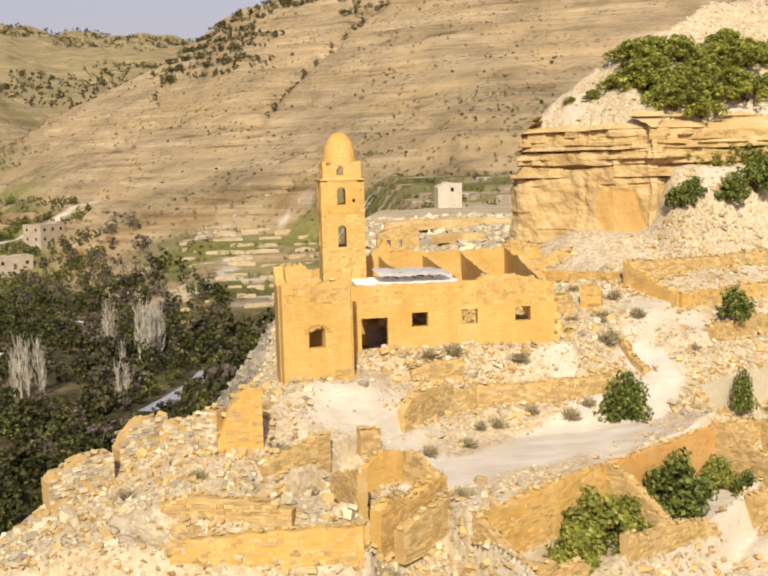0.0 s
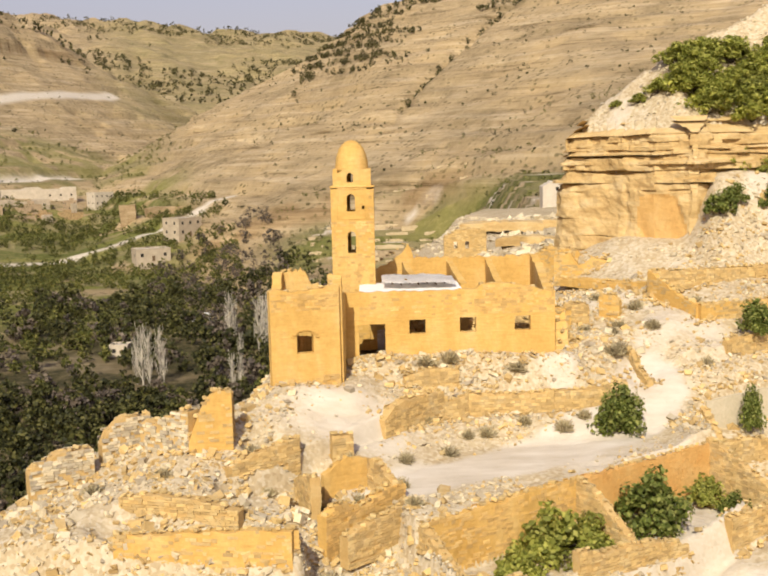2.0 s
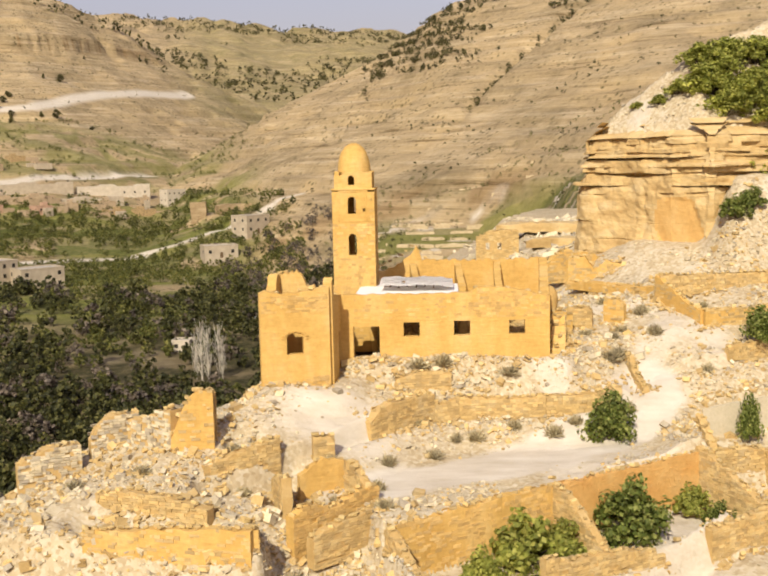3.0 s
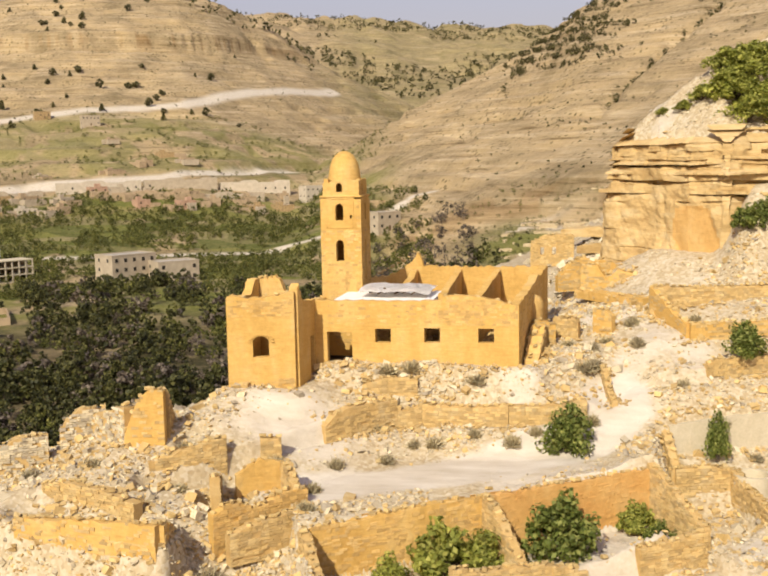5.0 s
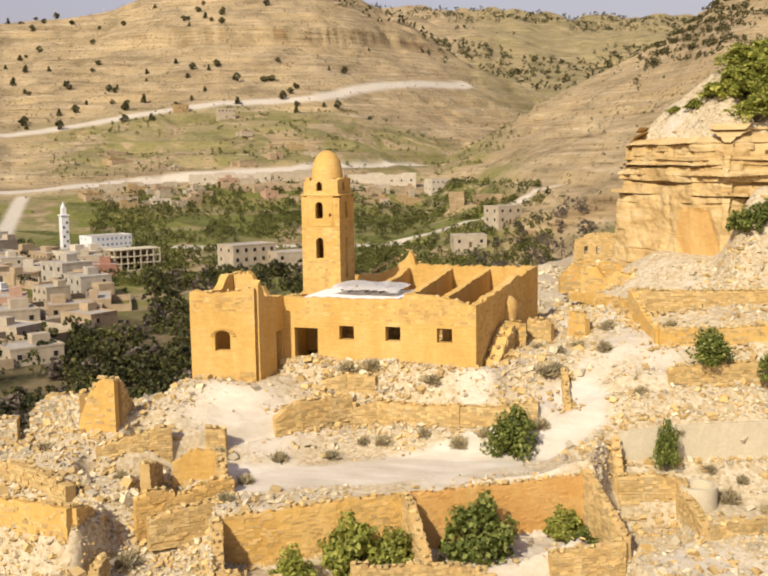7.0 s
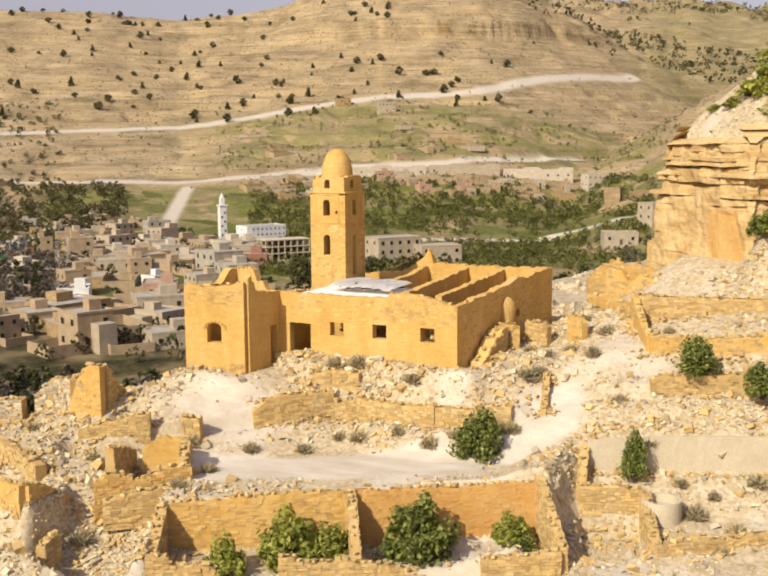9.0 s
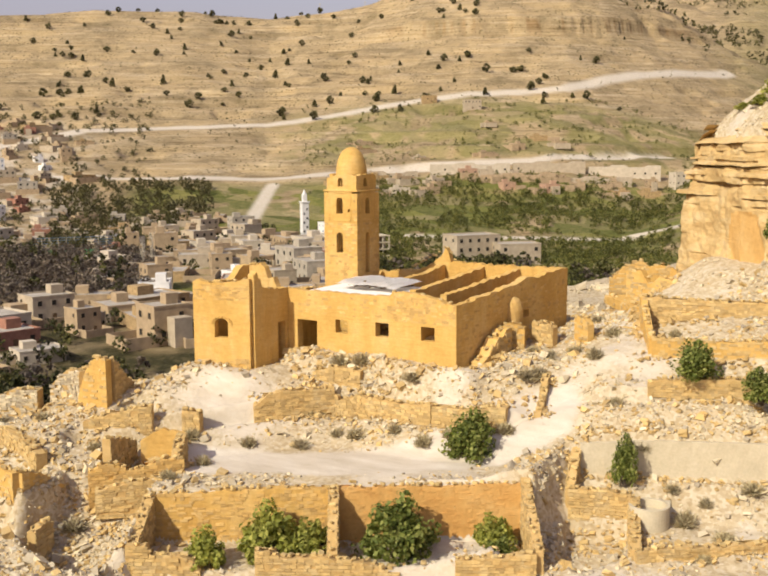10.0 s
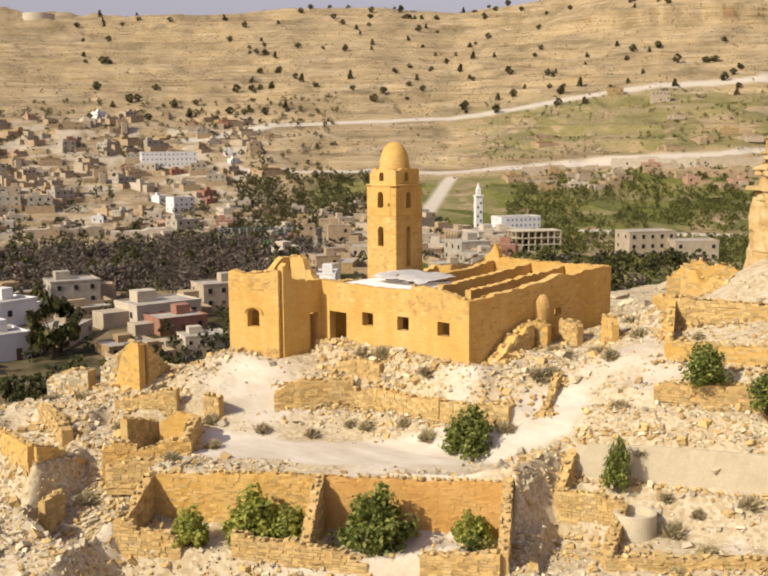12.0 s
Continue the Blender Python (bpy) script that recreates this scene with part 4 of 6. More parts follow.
ruin("ruined_wall", "jagged ruin fragment at the foot of the cliff", (3.0, 18.2), (6.6, 17.0), 2.2, [(0, 4.2), (0.3, 4.4), (0.5, 3.4), (0.7, 4.1), (1, 3.9)], 81, thick=0.5, mat=PLASTER, keep=0.4, proud=0.02)
# stubs beside the mosque
ruin("ruined_wall", "stepped rubble-stone buttress against the mosque", (0.45, 1.3), (0.75, 4.3), -0.4, [(0, 0.75), (0.2, 0.95), (0.24, 1.3), (0.45, 1.4), (0.5, 1.8), (0.75, 1.95), (0.8, 2.2), (1, 2.3)], 82, thick=0.8, jag=0.15, mat=PLASTER, keep=0.75, proud=0.06)
ruin("ruined_wall", "thick broken stone pier beside the mosque", (0.35, 4.75), (1.55, 5.15), -0.4, [(0, 2.3), (0.5, 2.4), (1, 2.25)], 83, thick=0.75, jag=0.1, mat=PLASTER, keep=0.7, proud=0.05)
ruin("ruined_wall", "low stub of a stone wall beside the mosque", (1.5, 6.5), (3.0, 6.1), 0.6, [(0, 2.3), (0.6, 2.4), (1, 2.2)], 84)
ruin("ruined_wall", "low stub of a stone wall beside the mosque", (3.9, 7.2), (5.0, 6.5), 0.8, [(0, 2.7), (0.5, 2.85), (1, 2.5)], 85, mat=PLASTER, keep=0.4)
# leaning slab of old wall on the path
ruin("fallen_wall", "fallen slab of rough stone wall by the path", (4.3, 2.1), (5.0, -0.6), -1.6, [(0, 0.35), (0.3, 0.2), (0.5, -0.5), (1, -1.2)], 86, thick=0.35, category="fallen wall")
# concrete basin
ruin("concrete_wall", "smooth grey concrete retaining wall beside rubble", (7.7, -1.5), (24, 4.75), -5.2, [(0, -2.05), (0.2, -1.75), (1, -1.5)], 60, thick=0.4, stones=False, mat=CONCRETE, cop=0, jag=0.02, category="retaining wall")
ruin("ruined_wall", "stone cross wall beside the rubble lane", (7.5, -1.4), (8.0, -3.4), -5.8, [(0, -2.1), (0.4, -2.7), (1, -3.8)], 87)
ruin("ruined_wall", "golden stone wall beside the rubble lane", (7.9, -3.3), (10.9, -2.5), -6.2, [(0, -3.85), (0.6, -3.8), (1, -3.95)], 88, thick=0.5)
ruin("ruined_wall", "rough stone pier of a ruined yard", (10.9, -2.6), (12.3, -6.3), -7.0, [(0, -3.9), (0.3, -4.4), (1, -5.0)], 89, thick=0.5)
ruin("ruined_wall", "stone front wall of a ruined yard", (12.3, -6.4), (22, 1.2), -7.4, [(0, -5.05), (1, -4.9)], 90, thick=0.5)
# left-hand ruins
ruin("ruined_wall", "tall pointed fragment of a golden house wall", (-18.75, -9.95), (-16.75, -9.65), -3.4, [(0, -1.3), (0.15, -0.5), (0.3, 0.2), (0.42, 0.7), (0.6, 1.0), (0.8, 1.05), (1, 0.95)], 61, thick=0.5, mat=PLASTER, keep=0.2, proud=0.02, cop=1.0, jag=0.12)
ruin("ruined_wall", "return of the tall pointed house wall", (-16.95, -9.3), (-17.4, -7.4), -3.2, [(0, 0.95), (0.2, 0.6), (0.5, -0.2), (1, -0.8)], 102, thick=0.45)
ruin("ruined_wall", "stub of a stone wall deep in rubble", (-12.2, -18.9), (-12.5, -17.6), -7.2, [(0, -5.2), (0.5, -4.9), (1, -5.0)], 103)
ruin("ruined_wall", "stone wall of a collapsed room", (-9.3, -12.4), (-10.4, -10.6), -4.4, [(0, -2.9), (0.6, -2.2), (1, -2.0)], 104)
ruin("ruined_wall", "stone wall fragment among heaps of rubble", (-17.0, -11.3), (-13.8, -9.3), -4.4, [(0, -2.2), (0.5, -1.7), (1, -1.25)], 62)
ruin("ruined_wall", "plastered wall of a collapsed house", (-20.5, -17.2), (-13.4, -18.6), -6.8, [(0, -3.0), (0.5, -2.7), (1, -2.5)], 63, thick=0.5, mat=PLASTER, keep=0.3, proud=0.012)
ruin("ruined_wall", "broken cross wall of a collapsed house", (-13.4, -18.5), (-13.9, -15.6), -6.4, [(0, -2.5), (0.4, -2.9), (1, -4.0)], 91, mat=PLASTER, keep=0.5)
ruin("ruined_wall", "dark-sided cross wall above the road end", (-12.8, -13.6), (-13.7, -10.9), -4.6, [(0, -2.0), (0.4, -2.3), (1, -2.9)], 92)
ruin("ruined_wall", "stone retaining wall at the road end", (-12.5, -15.1), (-9.1, -11.9), -6.4, [(0, -3.3), (0.15, -2.95), (0.3, -2.9), (0.42, -3.35), (0.55, -3.2), (0.8, -2.8), (1, -2.9)], 93, thick=0.55, mat=PLASTER, face=PLASTER_STONE, jag=0.15)
ruin("ruined_wall", "stone pillar of a ruined doorway", (-12.3, -8.5), (-11.3, -8.2), -3.6, [(0, -1.5), (1, -1.6)], 94)
ruin("ruined_wall", "orange plastered wall remnant", (-12.6, -11.4), (-10.6, -10.2), -4.0, [(0, -2.6), (0.5, -1.95), (1, -2.1)], 95, thick=0.35, stones=False, mat=PLASTER, cop=0.3)
ruin("ruined_wall", "dry stone wall on the brink of the valley", (-26.1, -10.3), (-23.5, -8.9), -5.4, [(0, -2.4), (0.2, -2.1), (0.5, -1.75), (1, -1.6)], 96, thick=0.9, proud=0.09, jag=0.3, keep=0.8, face=PALE)
ruin("ruined_wall", "dry stone wall on the brink of the valley", (-23.3, -8.1), (-21.2, -7.0), -4.0, [(0, -1.7), (0.25, -0.95), (0.5, -0.65), (1, -0.6)], 97, thick=0.9, proud=0.09, jag=0.3, keep=0.8, face=PALE)
ruin("ruined_wall", "dry stone wall rising to the pointed fragment", (-21.1, -8.0), (-18.5, -9.7), -3.6, [(0, -0.75), (0.4, -0.5), (0.75, 0.0), (1, 0.3)], 98, thick=0.8, proud=0.09, jag=0.3, keep=0.8, face=PALE)
ruin("ruined_wall", "stub of a stone house wall in the rubble", (-25.2, -13.6), (-23.4, -14.4), -6.0, [(0, -4.0), (1, -4.2)], 99, thick=0.6)
ruin("ruined_wall", "collapsed terrace wall of golden stone", (-21.0, -13.7), (-15.8, -15.2), -5.4, [(0, -2.6), (0.3, -2.35), (0.7, -2.5), (1, -2.8)], 100, thick=0.6, proud=0.05)
ruin("ruined_wall", "collapsed terrace wall of golden stone", (-11.6, -15.5), (-9.0, -13.2), -5.4, [(0, -4.0), (0.5, -3.6), (1, -3.4)], 101, thick=0.5)
# round trough by the concrete wall
bm = bmesh.new()
prof = [(0.95, -5.4), (0.95, -4.15), (0.80, -4.15), (0.80, -4.55)]
rings = [[bm.verts.new((11.75 + r * math.cos(2 * math.pi * i / 40), -2.9 + r * math.sin(2 * math.pi * i / 40), z)) for i in range(40)] for r, z in prof]
for a, b in zip(rings, rings[1:]):
    for i in range(40):
        bm.faces.new((a[i], a[(i + 1) % 40], b[(i + 1) % 40], b[i]))
bm.faces.new(rings[-1])
tagged(part("water_trough", bm, CONCRETE), "round grey concrete trough beside a yard wall", "trough")


# ---------------------------------------------------------------- the cliff
FRESH_ROCK = earth_mat("fresh_orange_rock", (0.56, 0.30, 0.09), (0.68, 0.42, 0.15), (0.76, 0.53, 0.24), 0.5, relief=0.12, stretch=(1, 1, 0.5))


def cliff():
    bm = bmesh.new()
    pts = [Vector((x, y)) for x, y in CLIFF[1:]]
    seg, acc = [], 0
    for a, b in zip(pts, pts[1:]):
        seg.append((acc, a, b))
        acc += (b - a).length
    n = int(acc / 0.2)
    rb = random.Random(3)
    # beds: thin and blocky above, massive below; then the levels at which each bed is drawn
    beds_, z = [], 1.2
    while z < 13.5:
        t = rb.uniform(0.12, 0.5) if z > 8.2 else rb.uniform(1.0, 2.2)
        beds_.append((z, t, rb.uniform(-0.42, 0.36) if z > 8.2 else rb.uniform(-0.3, 0.26), rb.random() < 0.6))
        z += t
    levels = []
    for k, (z, t, sh, cut) in enumerate(beds_):
        m = max(3, int(t / 0.14))
        levels += [(z + t * (j + 0.02) / m, k, j / m) for j in range(m)] + [(z + t * 0.97, k, 0.99)]
    joints = [rb.uniform(0, acc) for _ in range(34)]
    grid = []
    for z, k, f in levels:
        z0, t, sh, cut = beds_[k]
        up = min(1, max(0, (z - 7.8) / 0.9))
        row = []
        for i in range(n + 1):
            s = acc * i / n
            a0, a, b = [q for q in seg if q[0] <= s + 1e-6][-1]
            d = (b - a).normalized()
            p = a + d * (s - a0)
            nrm = Vector((-d.y, d.x))
            off = 0.06 * (z - 3) + 0.9 * noise.noise((p.x * 0.2, p.y * 0.2, z * 0.13)) + 0.3 * noise.noise((p.x * 0.55, p.y * 0.55, z * 0.5)) + 0.13 * noise.noise((p.x * 1.6, p.y * 1.6, z * 1.5)) + 0.06 * noise.noise((p.x * 4, p.y * 4, z * 4))
            # blocks of uneven length that stand proud or have dropped out
            warp = 0.8 * noise.noise((p.x * 0.5, p.y * 0.5, k * 3.1))
            blk = noise.cell(((s + warp) * (0.55 + 0.3 * (k % 3)) + k * 7.3, k * 5.0, 1.0))
            gate = max(0.0, min(1.0, 0.5 + 2.2 * noise.noise((p.x * 0.17, p.y * 0.17, k * 0.6))))
            off += up * (sh * gate + 0.24 * blk * gate + (0.38 * gate if cut and f > 0.65 else 0.0))
            off += (1 - up) * (0.5 * sh * gate + (0.16 * gate if f > 0.93 else 0.0))
            for jn in joints:
                g = abs(s - jn - 0.35 * noise.noise((jn, z * 0.5, 0)))
                if g < 0.3:
                    off += (0.3 - g) * 1.1 * max(0, noise.noise((jn * 3.0, z * 0.22, 4.0)) + 0.15)
            # quarried hollow low in the face, with an arched head
            hw = 1.6 - max(0, z - 7.2) * 0.3 + 0.25 * noise.noise((z * 0.9, 0, 0))
            hollow = max(0, min(1, (hw - abs(p.x - 10.3 + 0.12 * (z - 5))) / 0.35)) * max(0, min(1, (8.6 - z) / 0.5))
            off = off * (1 - 0.75 * hollow) + hollow * (0.55 + 0.05 * (8 - z))
            off += 1.5 * max(0, z - 12.5)
            q = p + nrm * off
            row.append((bm.verts.new((q.x, q.y, z + 0.12 * noise.noise((p.x * 0.35, p.y * 0.35, k * 2.0)))), hollow))
        grid.append(row)
    for j in range(len(grid) - 1):
        for i in range(n):
            c = (grid[j][i + 1], grid[j][i], grid[j + 1][i], grid[j + 1][i + 1])
            bm.faces.new([v for v, _ in c]).material_index = 1 if sum(h for _, h in c) > 2.4 else 0
    ob = part("cliff", bm, ROCK)
    ob.data.materials.append(FRESH_ROCK)
    tagged(ob, "layered golden limestone cliff with weathered ledges", "cliff", kind="structure")


cliff()


DULL_ROCK = earth_mat("dull_brown_rock", (0.20, 0.13, 0.06), (0.40, 0.29, 0.16), (0.54, 0.43, 0.27), 0.15, relief=0.6, stretch=(1, 1, 4))


def rock_ledge(label, p0, p1, zb, zt, thick, seed, big=1.0):
    """A bed of rock that juts out over softer ground."""
    bm = wall_bm(p0, p1, zb, [(0, zt - 0.2), (0.3, zt), (0.7, zt + 0.05), (1, zt - 0.25)], thick=thick, jag=0.08 * big, step=0.6 * big, seed=seed)
    bmesh.ops.subdivide_edges(bm, edges=[e for e in bm.edges if e.calc_length() > 0.5 * big], cuts=2)
    for v in bm.verts:
        q = v.co * (0.7 / big)
        v.co += Vector((noise.noise(q), noise.noise(q + Vector((9, 0, 0))), 0.4 * noise.noise(q * 1.3 + Vector((0, 7, 0))))) * 0.35 * big
    tagged(part("rock_ledge", bm, DULL_ROCK if big > 1 else ROCK), label, "rock", group="rock ledges")


rock_ledge("jutting golden rock ledge on the saddle", (0.2, 66), (9.8, 65), 2.75, 3.8, 3.6, 301)
rock_ledge("jutting golden rock ledge on the saddle", (2.5, 48), (8.5, 47), 2.5, 3.4, 2.6, 303)
rock_ledge("jutting golden rock ledge on the saddle", (10, 82), (20, 80), 1.9, 2.9, 3.0, 304)
rock_ledge("brown rock ledge over the valley fields", (-150, 612), (-118, 622), -26, -15, 9, 306, 8.0)
rock_ledge("pale upright rock over the valley fields", (-168, 612), (-158, 614), -30, -13, 8, 307, 8.0)
ruin("ruined_hut", "low ruined stone hut with two dark openings on the saddle", (-2.6, 52), (1.8, 52), 0.2, [(0, 3.2), (0.3, 3.8), (0.6, 4.0), (1, 3.9)], 305, thick=0.8, openings=[(1.0, 1.4, 1.9, 2.65), (2.2, 2.6, 1.9, 2.65)], mat=MORTAR, keep=0.8, category="ruined hut")


def terrace_walls():
    """Dry stone walls that hold the old fields, one to a level."""
    rnd = random.Random(91)
    for k in range(13):
        d = 372 + 12.5 * k
        a, end = -6.2 + 0.15 * k + rnd.uniform(-0.5, 0.5), rnd.uniform(3.5, 8.0) - 0.25 * k
        while a < end:
            run = rnd.uniform(0.9, 2.4)
            p0, p1 = polar(a, d + rnd.uniform(-3, 3)), polar(a + run, d + rnd.uniform(-3, 3))
            z = min(hgt(*p0), hgt(*p1))
            h = rnd.uniform(0.9, 1.9)
            bm = wall_bm(p0, p1, z - 2.5, [(0, z + h * 0.8), (0.5, z + h), (1, z + h * 0.7)], thick=1.1, jag=0.25, step=1.6, seed=rnd.randrange(9999))
            tagged(part("terrace_wall", bm, FIELD_STONE), "low pale dry stone wall holding an old terraced field", "terrace wall", group="terrace walls")
            a += run + rnd.choice((0.05, 0.3, 0.9))


FIELD_STONE = earth_mat("field_stone", (0.40, 0.30, 0.16), (0.58, 0.46, 0.28), (0.70, 0.59, 0.40), 0.5, relief=0.15)
terrace_walls()


def paved_road():
    """A narrow paved road at the foot of the spur."""
    bm = bmesh.new()
    rows = []
    pts = [Vector(p) for p in PAVED]
    for a, b in zip(pts, pts[1:]):
        n = max(2, int((b - a).length / 3))
        sd = Vector((-(b - a).y, (b - a).x)).normalized() * 2.4
        for k in range(n + (b == pts[-1])):
            c = a + (b - a) * k / n
            z = hgt(c.x, c.y) + 0.35
            rows.append([bm.verts.new((q.x, q.y, z - dz)) for q, dz in ((c - sd * 1.15, 0.8), (c - sd, 0.0), (c + sd, 0.0), (c + sd * 1.15, 0.8))])
    for a, b in zip(rows, rows[1:]):
        for i in range(3):
            bm.faces.new((a[i], b[i], b[i + 1], a[i + 1]))
    bmesh.ops.recalc_face_normals(bm, faces=bm.faces)
    tagged(part("road", bm, plain("worn_asphalt", (0.36, 0.37, 0.40), 0.8, 0.15, 0.5)), "narrow grey paved road in the valley below the spur", "road", kind="structure")


# ---------------------------------------------------------------- loose stones on the ground
def rock_cloud(name, pts, sizes, seed, mat, label, flat=0.65):
    """Many broken stones as one mesh: jittered blocks, each turned its own way."""
    rs = np.random.RandomState(seed)
    n = len(pts)
    base = np.array([(x, y, z) for z in (-1, 1) for y in (-1, 1) for x in (-1, 1)], float) * 0.5
    v = np.repeat(base[None], n, 0) * (1 + rs.uniform(-0.32, 0.22, (n, 8, 3)))
    v *= (np.stack([np.ones(n), rs.uniform(0.55, 1, n), rs.uniform(0.18, 0.75, n) * flat / 0.65], 1) * sizes[:, None])[:, None, :]
    a, b, c = rs.uniform(0, 2 * np.pi, n), rs.normal(0, 0.42, n), rs.normal(0, 0.42, n)
    ca, sa, cb, sb, cc, sc = np.cos(a), np.sin(a), np.cos(b), np.sin(b), np.cos(c), np.sin(c)
    x, y, z = v[..., 0], v[..., 1], v[..., 2]
    y, z = cb[:, None] * y - sb[:, None] * z, sb[:, None] * y + cb[:, None] * z
    x, z = cc[:, None] * x + sc[:, None] * z, -sc[:, None] * x + cc[:, None] * z
    x, y = ca[:, None] * x - sa[:, None] * y, sa[:, None] * x + ca[:, None] * y
    v = np.stack([x, y, z], -1) + pts[:, None, :]
    v[..., 2] += (sizes * 0.12)[:, None]
    quads = np.array([(0, 2, 3, 1), (4, 5, 7, 6), (0, 1, 5, 4), (1, 3, 7, 5), (3, 2, 6, 7), (2, 0, 4, 6)])
    f = (quads[None] + (np.arange(n) * 8)[:, None, None]).reshape(-1, 4)
    me = bpy.data.meshes.new(name)
    me.vertices.add(n * 8)
    me.vertices.foreach_set("co", v.reshape(-1))
    me.loops.add(len(f) * 4)
    me.loops.foreach_set("vertex_index", f.ravel())
    me.polygons.add(len(f))
    me.polygons.foreach_set("loop_start", np.arange(len(f)) * 4)
    me.polygons.foreach_set("use_smooth", np.zeros(len(f), bool))
    me.update(calc_edges=True)
    me.materials.append(mat)
    return tagged(new(name, me), label, "rubble", kind="stuff")


MOSQUE_PLAN = [(-15.6, -4.2), (-11.8, -3.3), (-11.6, 0), (0, 0), (1.0, 12.8), (-9.4, 12.8), (-15.6, 1.0)]


SCREE = earth_mat("grey_scree", (0.26, 0.22, 0.15), (0.38, 0.33, 0.24), (0.52, 0.46, 0.35), 1.4, relief=0.05, island=0.4)


def rubble():
    rs = np.random.RandomState(5)
    n = 190000
    x, y = rs.uniform(-31, 27, n), rs.uniform(-30, 24, n)
    e = edge_dist(x, y)
    u, v = uv_of(x, y)
    road = polyline_dist(x, y, ROAD)
    path = polyline_dist(x, y, PATHWAY)
    w = signed_line(x, y, BENCH)
    heap = fbm(x * 0.35, y * 0.35, 3, 61)
    patch = fbm(x * 0.9, y * 0.9, 2, 67)
    dens = 0.16 + 1.4 * sstep(heap, 0.44, 0.62)
    dens = dens * (0.35 + 0.9 * sstep(patch, 0.35, 0.6))
    dens = dens + 1.2 * sstep(-u, 8, 12) * sstep(patch, 0.3, 0.5)                     # left-hand ruins
    dens = dens + 0.9 * (1 - sstep(np.abs(w + 0.9), 0.6, 1.3)) * (x > -10) * (x < 5)      # below the retaining walls
    dens = dens + 1.0 * (1 - sstep(polyline_dist(x, y, [(7, 0), (5.8, -3), (7.4, -6), (8.6, -9)]), 0.5, 1.4))  # the rubble lane
    dens = dens + 0.9 * (1 - sstep(polyline_dist(x, y, [(9, 0.6), (16, 2.6), (24, 6)]), 0.8, 2.4))
    dens = dens + 0.9 * (1 - sstep(polyline_dist(x, y, [(0.4, -0.6), (2.4, 2.5), (3.2, 7), (3, 12)]), 1.0, 2.6))
    dens = dens + 0.6 * (1 - sstep(polyline_dist(x, y, [(-11, -0.8), (-6, -0.8), (-1, -0.5)]), 0.4, 1.0))
    dens = dens + 2.0 * inside_poly(x, y, HOLLOW) + 0.8 * ((x < -8.5) & (y < -17))
    dens = dens * sstep(road, 1.5, 2.6) * (0.35 + 0.65 * sstep(path, 0.6, 1.6))
    # smooth pale bank before the gate block
    dens = dens * (1 - 0.93 * np.exp(-(((x + 11.4) / 3.4) ** 4 + ((y + 5.6) / 2.2) ** 4)))
    dens = dens * np.where((v < 0.1) & (v > -3.6) & (u > -8.7) & (u < 9), 0.6, 1)
    ok = (rs.uniform(0, 2.3, n) < dens) & (e < 1.0) & ~inside_poly(x, y, MOSQUE_PLAN) & (cliff_in(x, y) < -0.3)
    x, y, heap = x[ok], y[ok], heap[ok]
    size = np.clip(np.exp(rs.normal(-2.4, 0.62, len(x))), 0.05, 0.46) * (0.75 + 0.6 * heap) * (1 + 0.22 * sstep(-x, 7, 10) * sstep(-y, 6, 10))
    z = height(x, y)
    pts = np.stack([x, y, z], 1)
    half = rs.uniform(0, 1, len(x)) < 0.62
    rock_cloud("rubble", pts[half], size[half], 6, PALE, "pale broken limestone rubble strewn over the hill")
    rock_cloud("rubble", pts[~half], size[~half], 7, MASONRY, "golden broken building stone strewn over the hill")
    # stones fallen along the feet of the walls
    px, py = [], []
    for (ax, ay), (bx, by), th in WALL_LINES + [((-15.5, -4.0), (-12.0, -3.1), 0.6), ((-11.4, 0.1), (-0.2, 0.1), 0.7), ((0.1, 0.6), (0.7, 5.0), 0.8)]:
        ln = math.hypot(bx - ax, by - ay)
        if ay > 30:
            continue
        k = int(ln * 26)
        t = rs.uniform(-0.05, 1.05, k)
        off = (th / 2 + 0.05 + np.abs(rs.normal(0, 0.32, k))) * rs.choice((-1, 1), k)
        px.append(ax + (bx - ax) * t - (by - ay) / ln * off)
        py.append(ay + (by - ay) * t + (bx - ax) / ln * off)
    x, y = np.concatenate(px), np.concatenate(py)
    ok = (fbm(x * 0.8, y * 0.8, 2, 73) > 0.42) & ~inside_poly(x, y, MOSQUE_PLAN)
    x, y = x[ok], y[ok]
    rock_cloud("rubble", np.stack([x, y, height(x, y) + rs.uniform(-0.02, 0.12, len(x))], 1), np.clip(np.exp(rs.normal(-1.95, 0.5, len(x))), 0.07, 0.5), 12, MASONRY, "golden wall stones fallen along the ruined walls")
    # inside the roofless rooms
    n = 2600
    x, y = rs.uniform(-9.2, 0.4, n), rs.uniform(3, 12, n)
    rock_cloud("rubble", np.stack([x, y, 0.6 + 1.2 * fbm(x * 0.6, y * 0.6, 3, 71)], 1), rs.uniform(0.15, 0.45, n), 8, MASONRY, "fallen roof and wall stones inside the rooms")
    # scree over and under the cliff
    n = 9000
    x, y = rs.uniform(5, 32, n), rs.uniform(9, 34, n)
    ci = cliff_in(x, y)
    ok = (((ci > 2.2) & (ci < 13)) | ((ci > -7) & (ci < -0.5) & (x > 11))) & (rs.uniform(0, 1, n) < 0.25 + 0.9 * sstep(fbm(x * 0.5, y * 0.5, 3, 63), 0.4, 0.6))
    x, y = x[ok], y[ok]
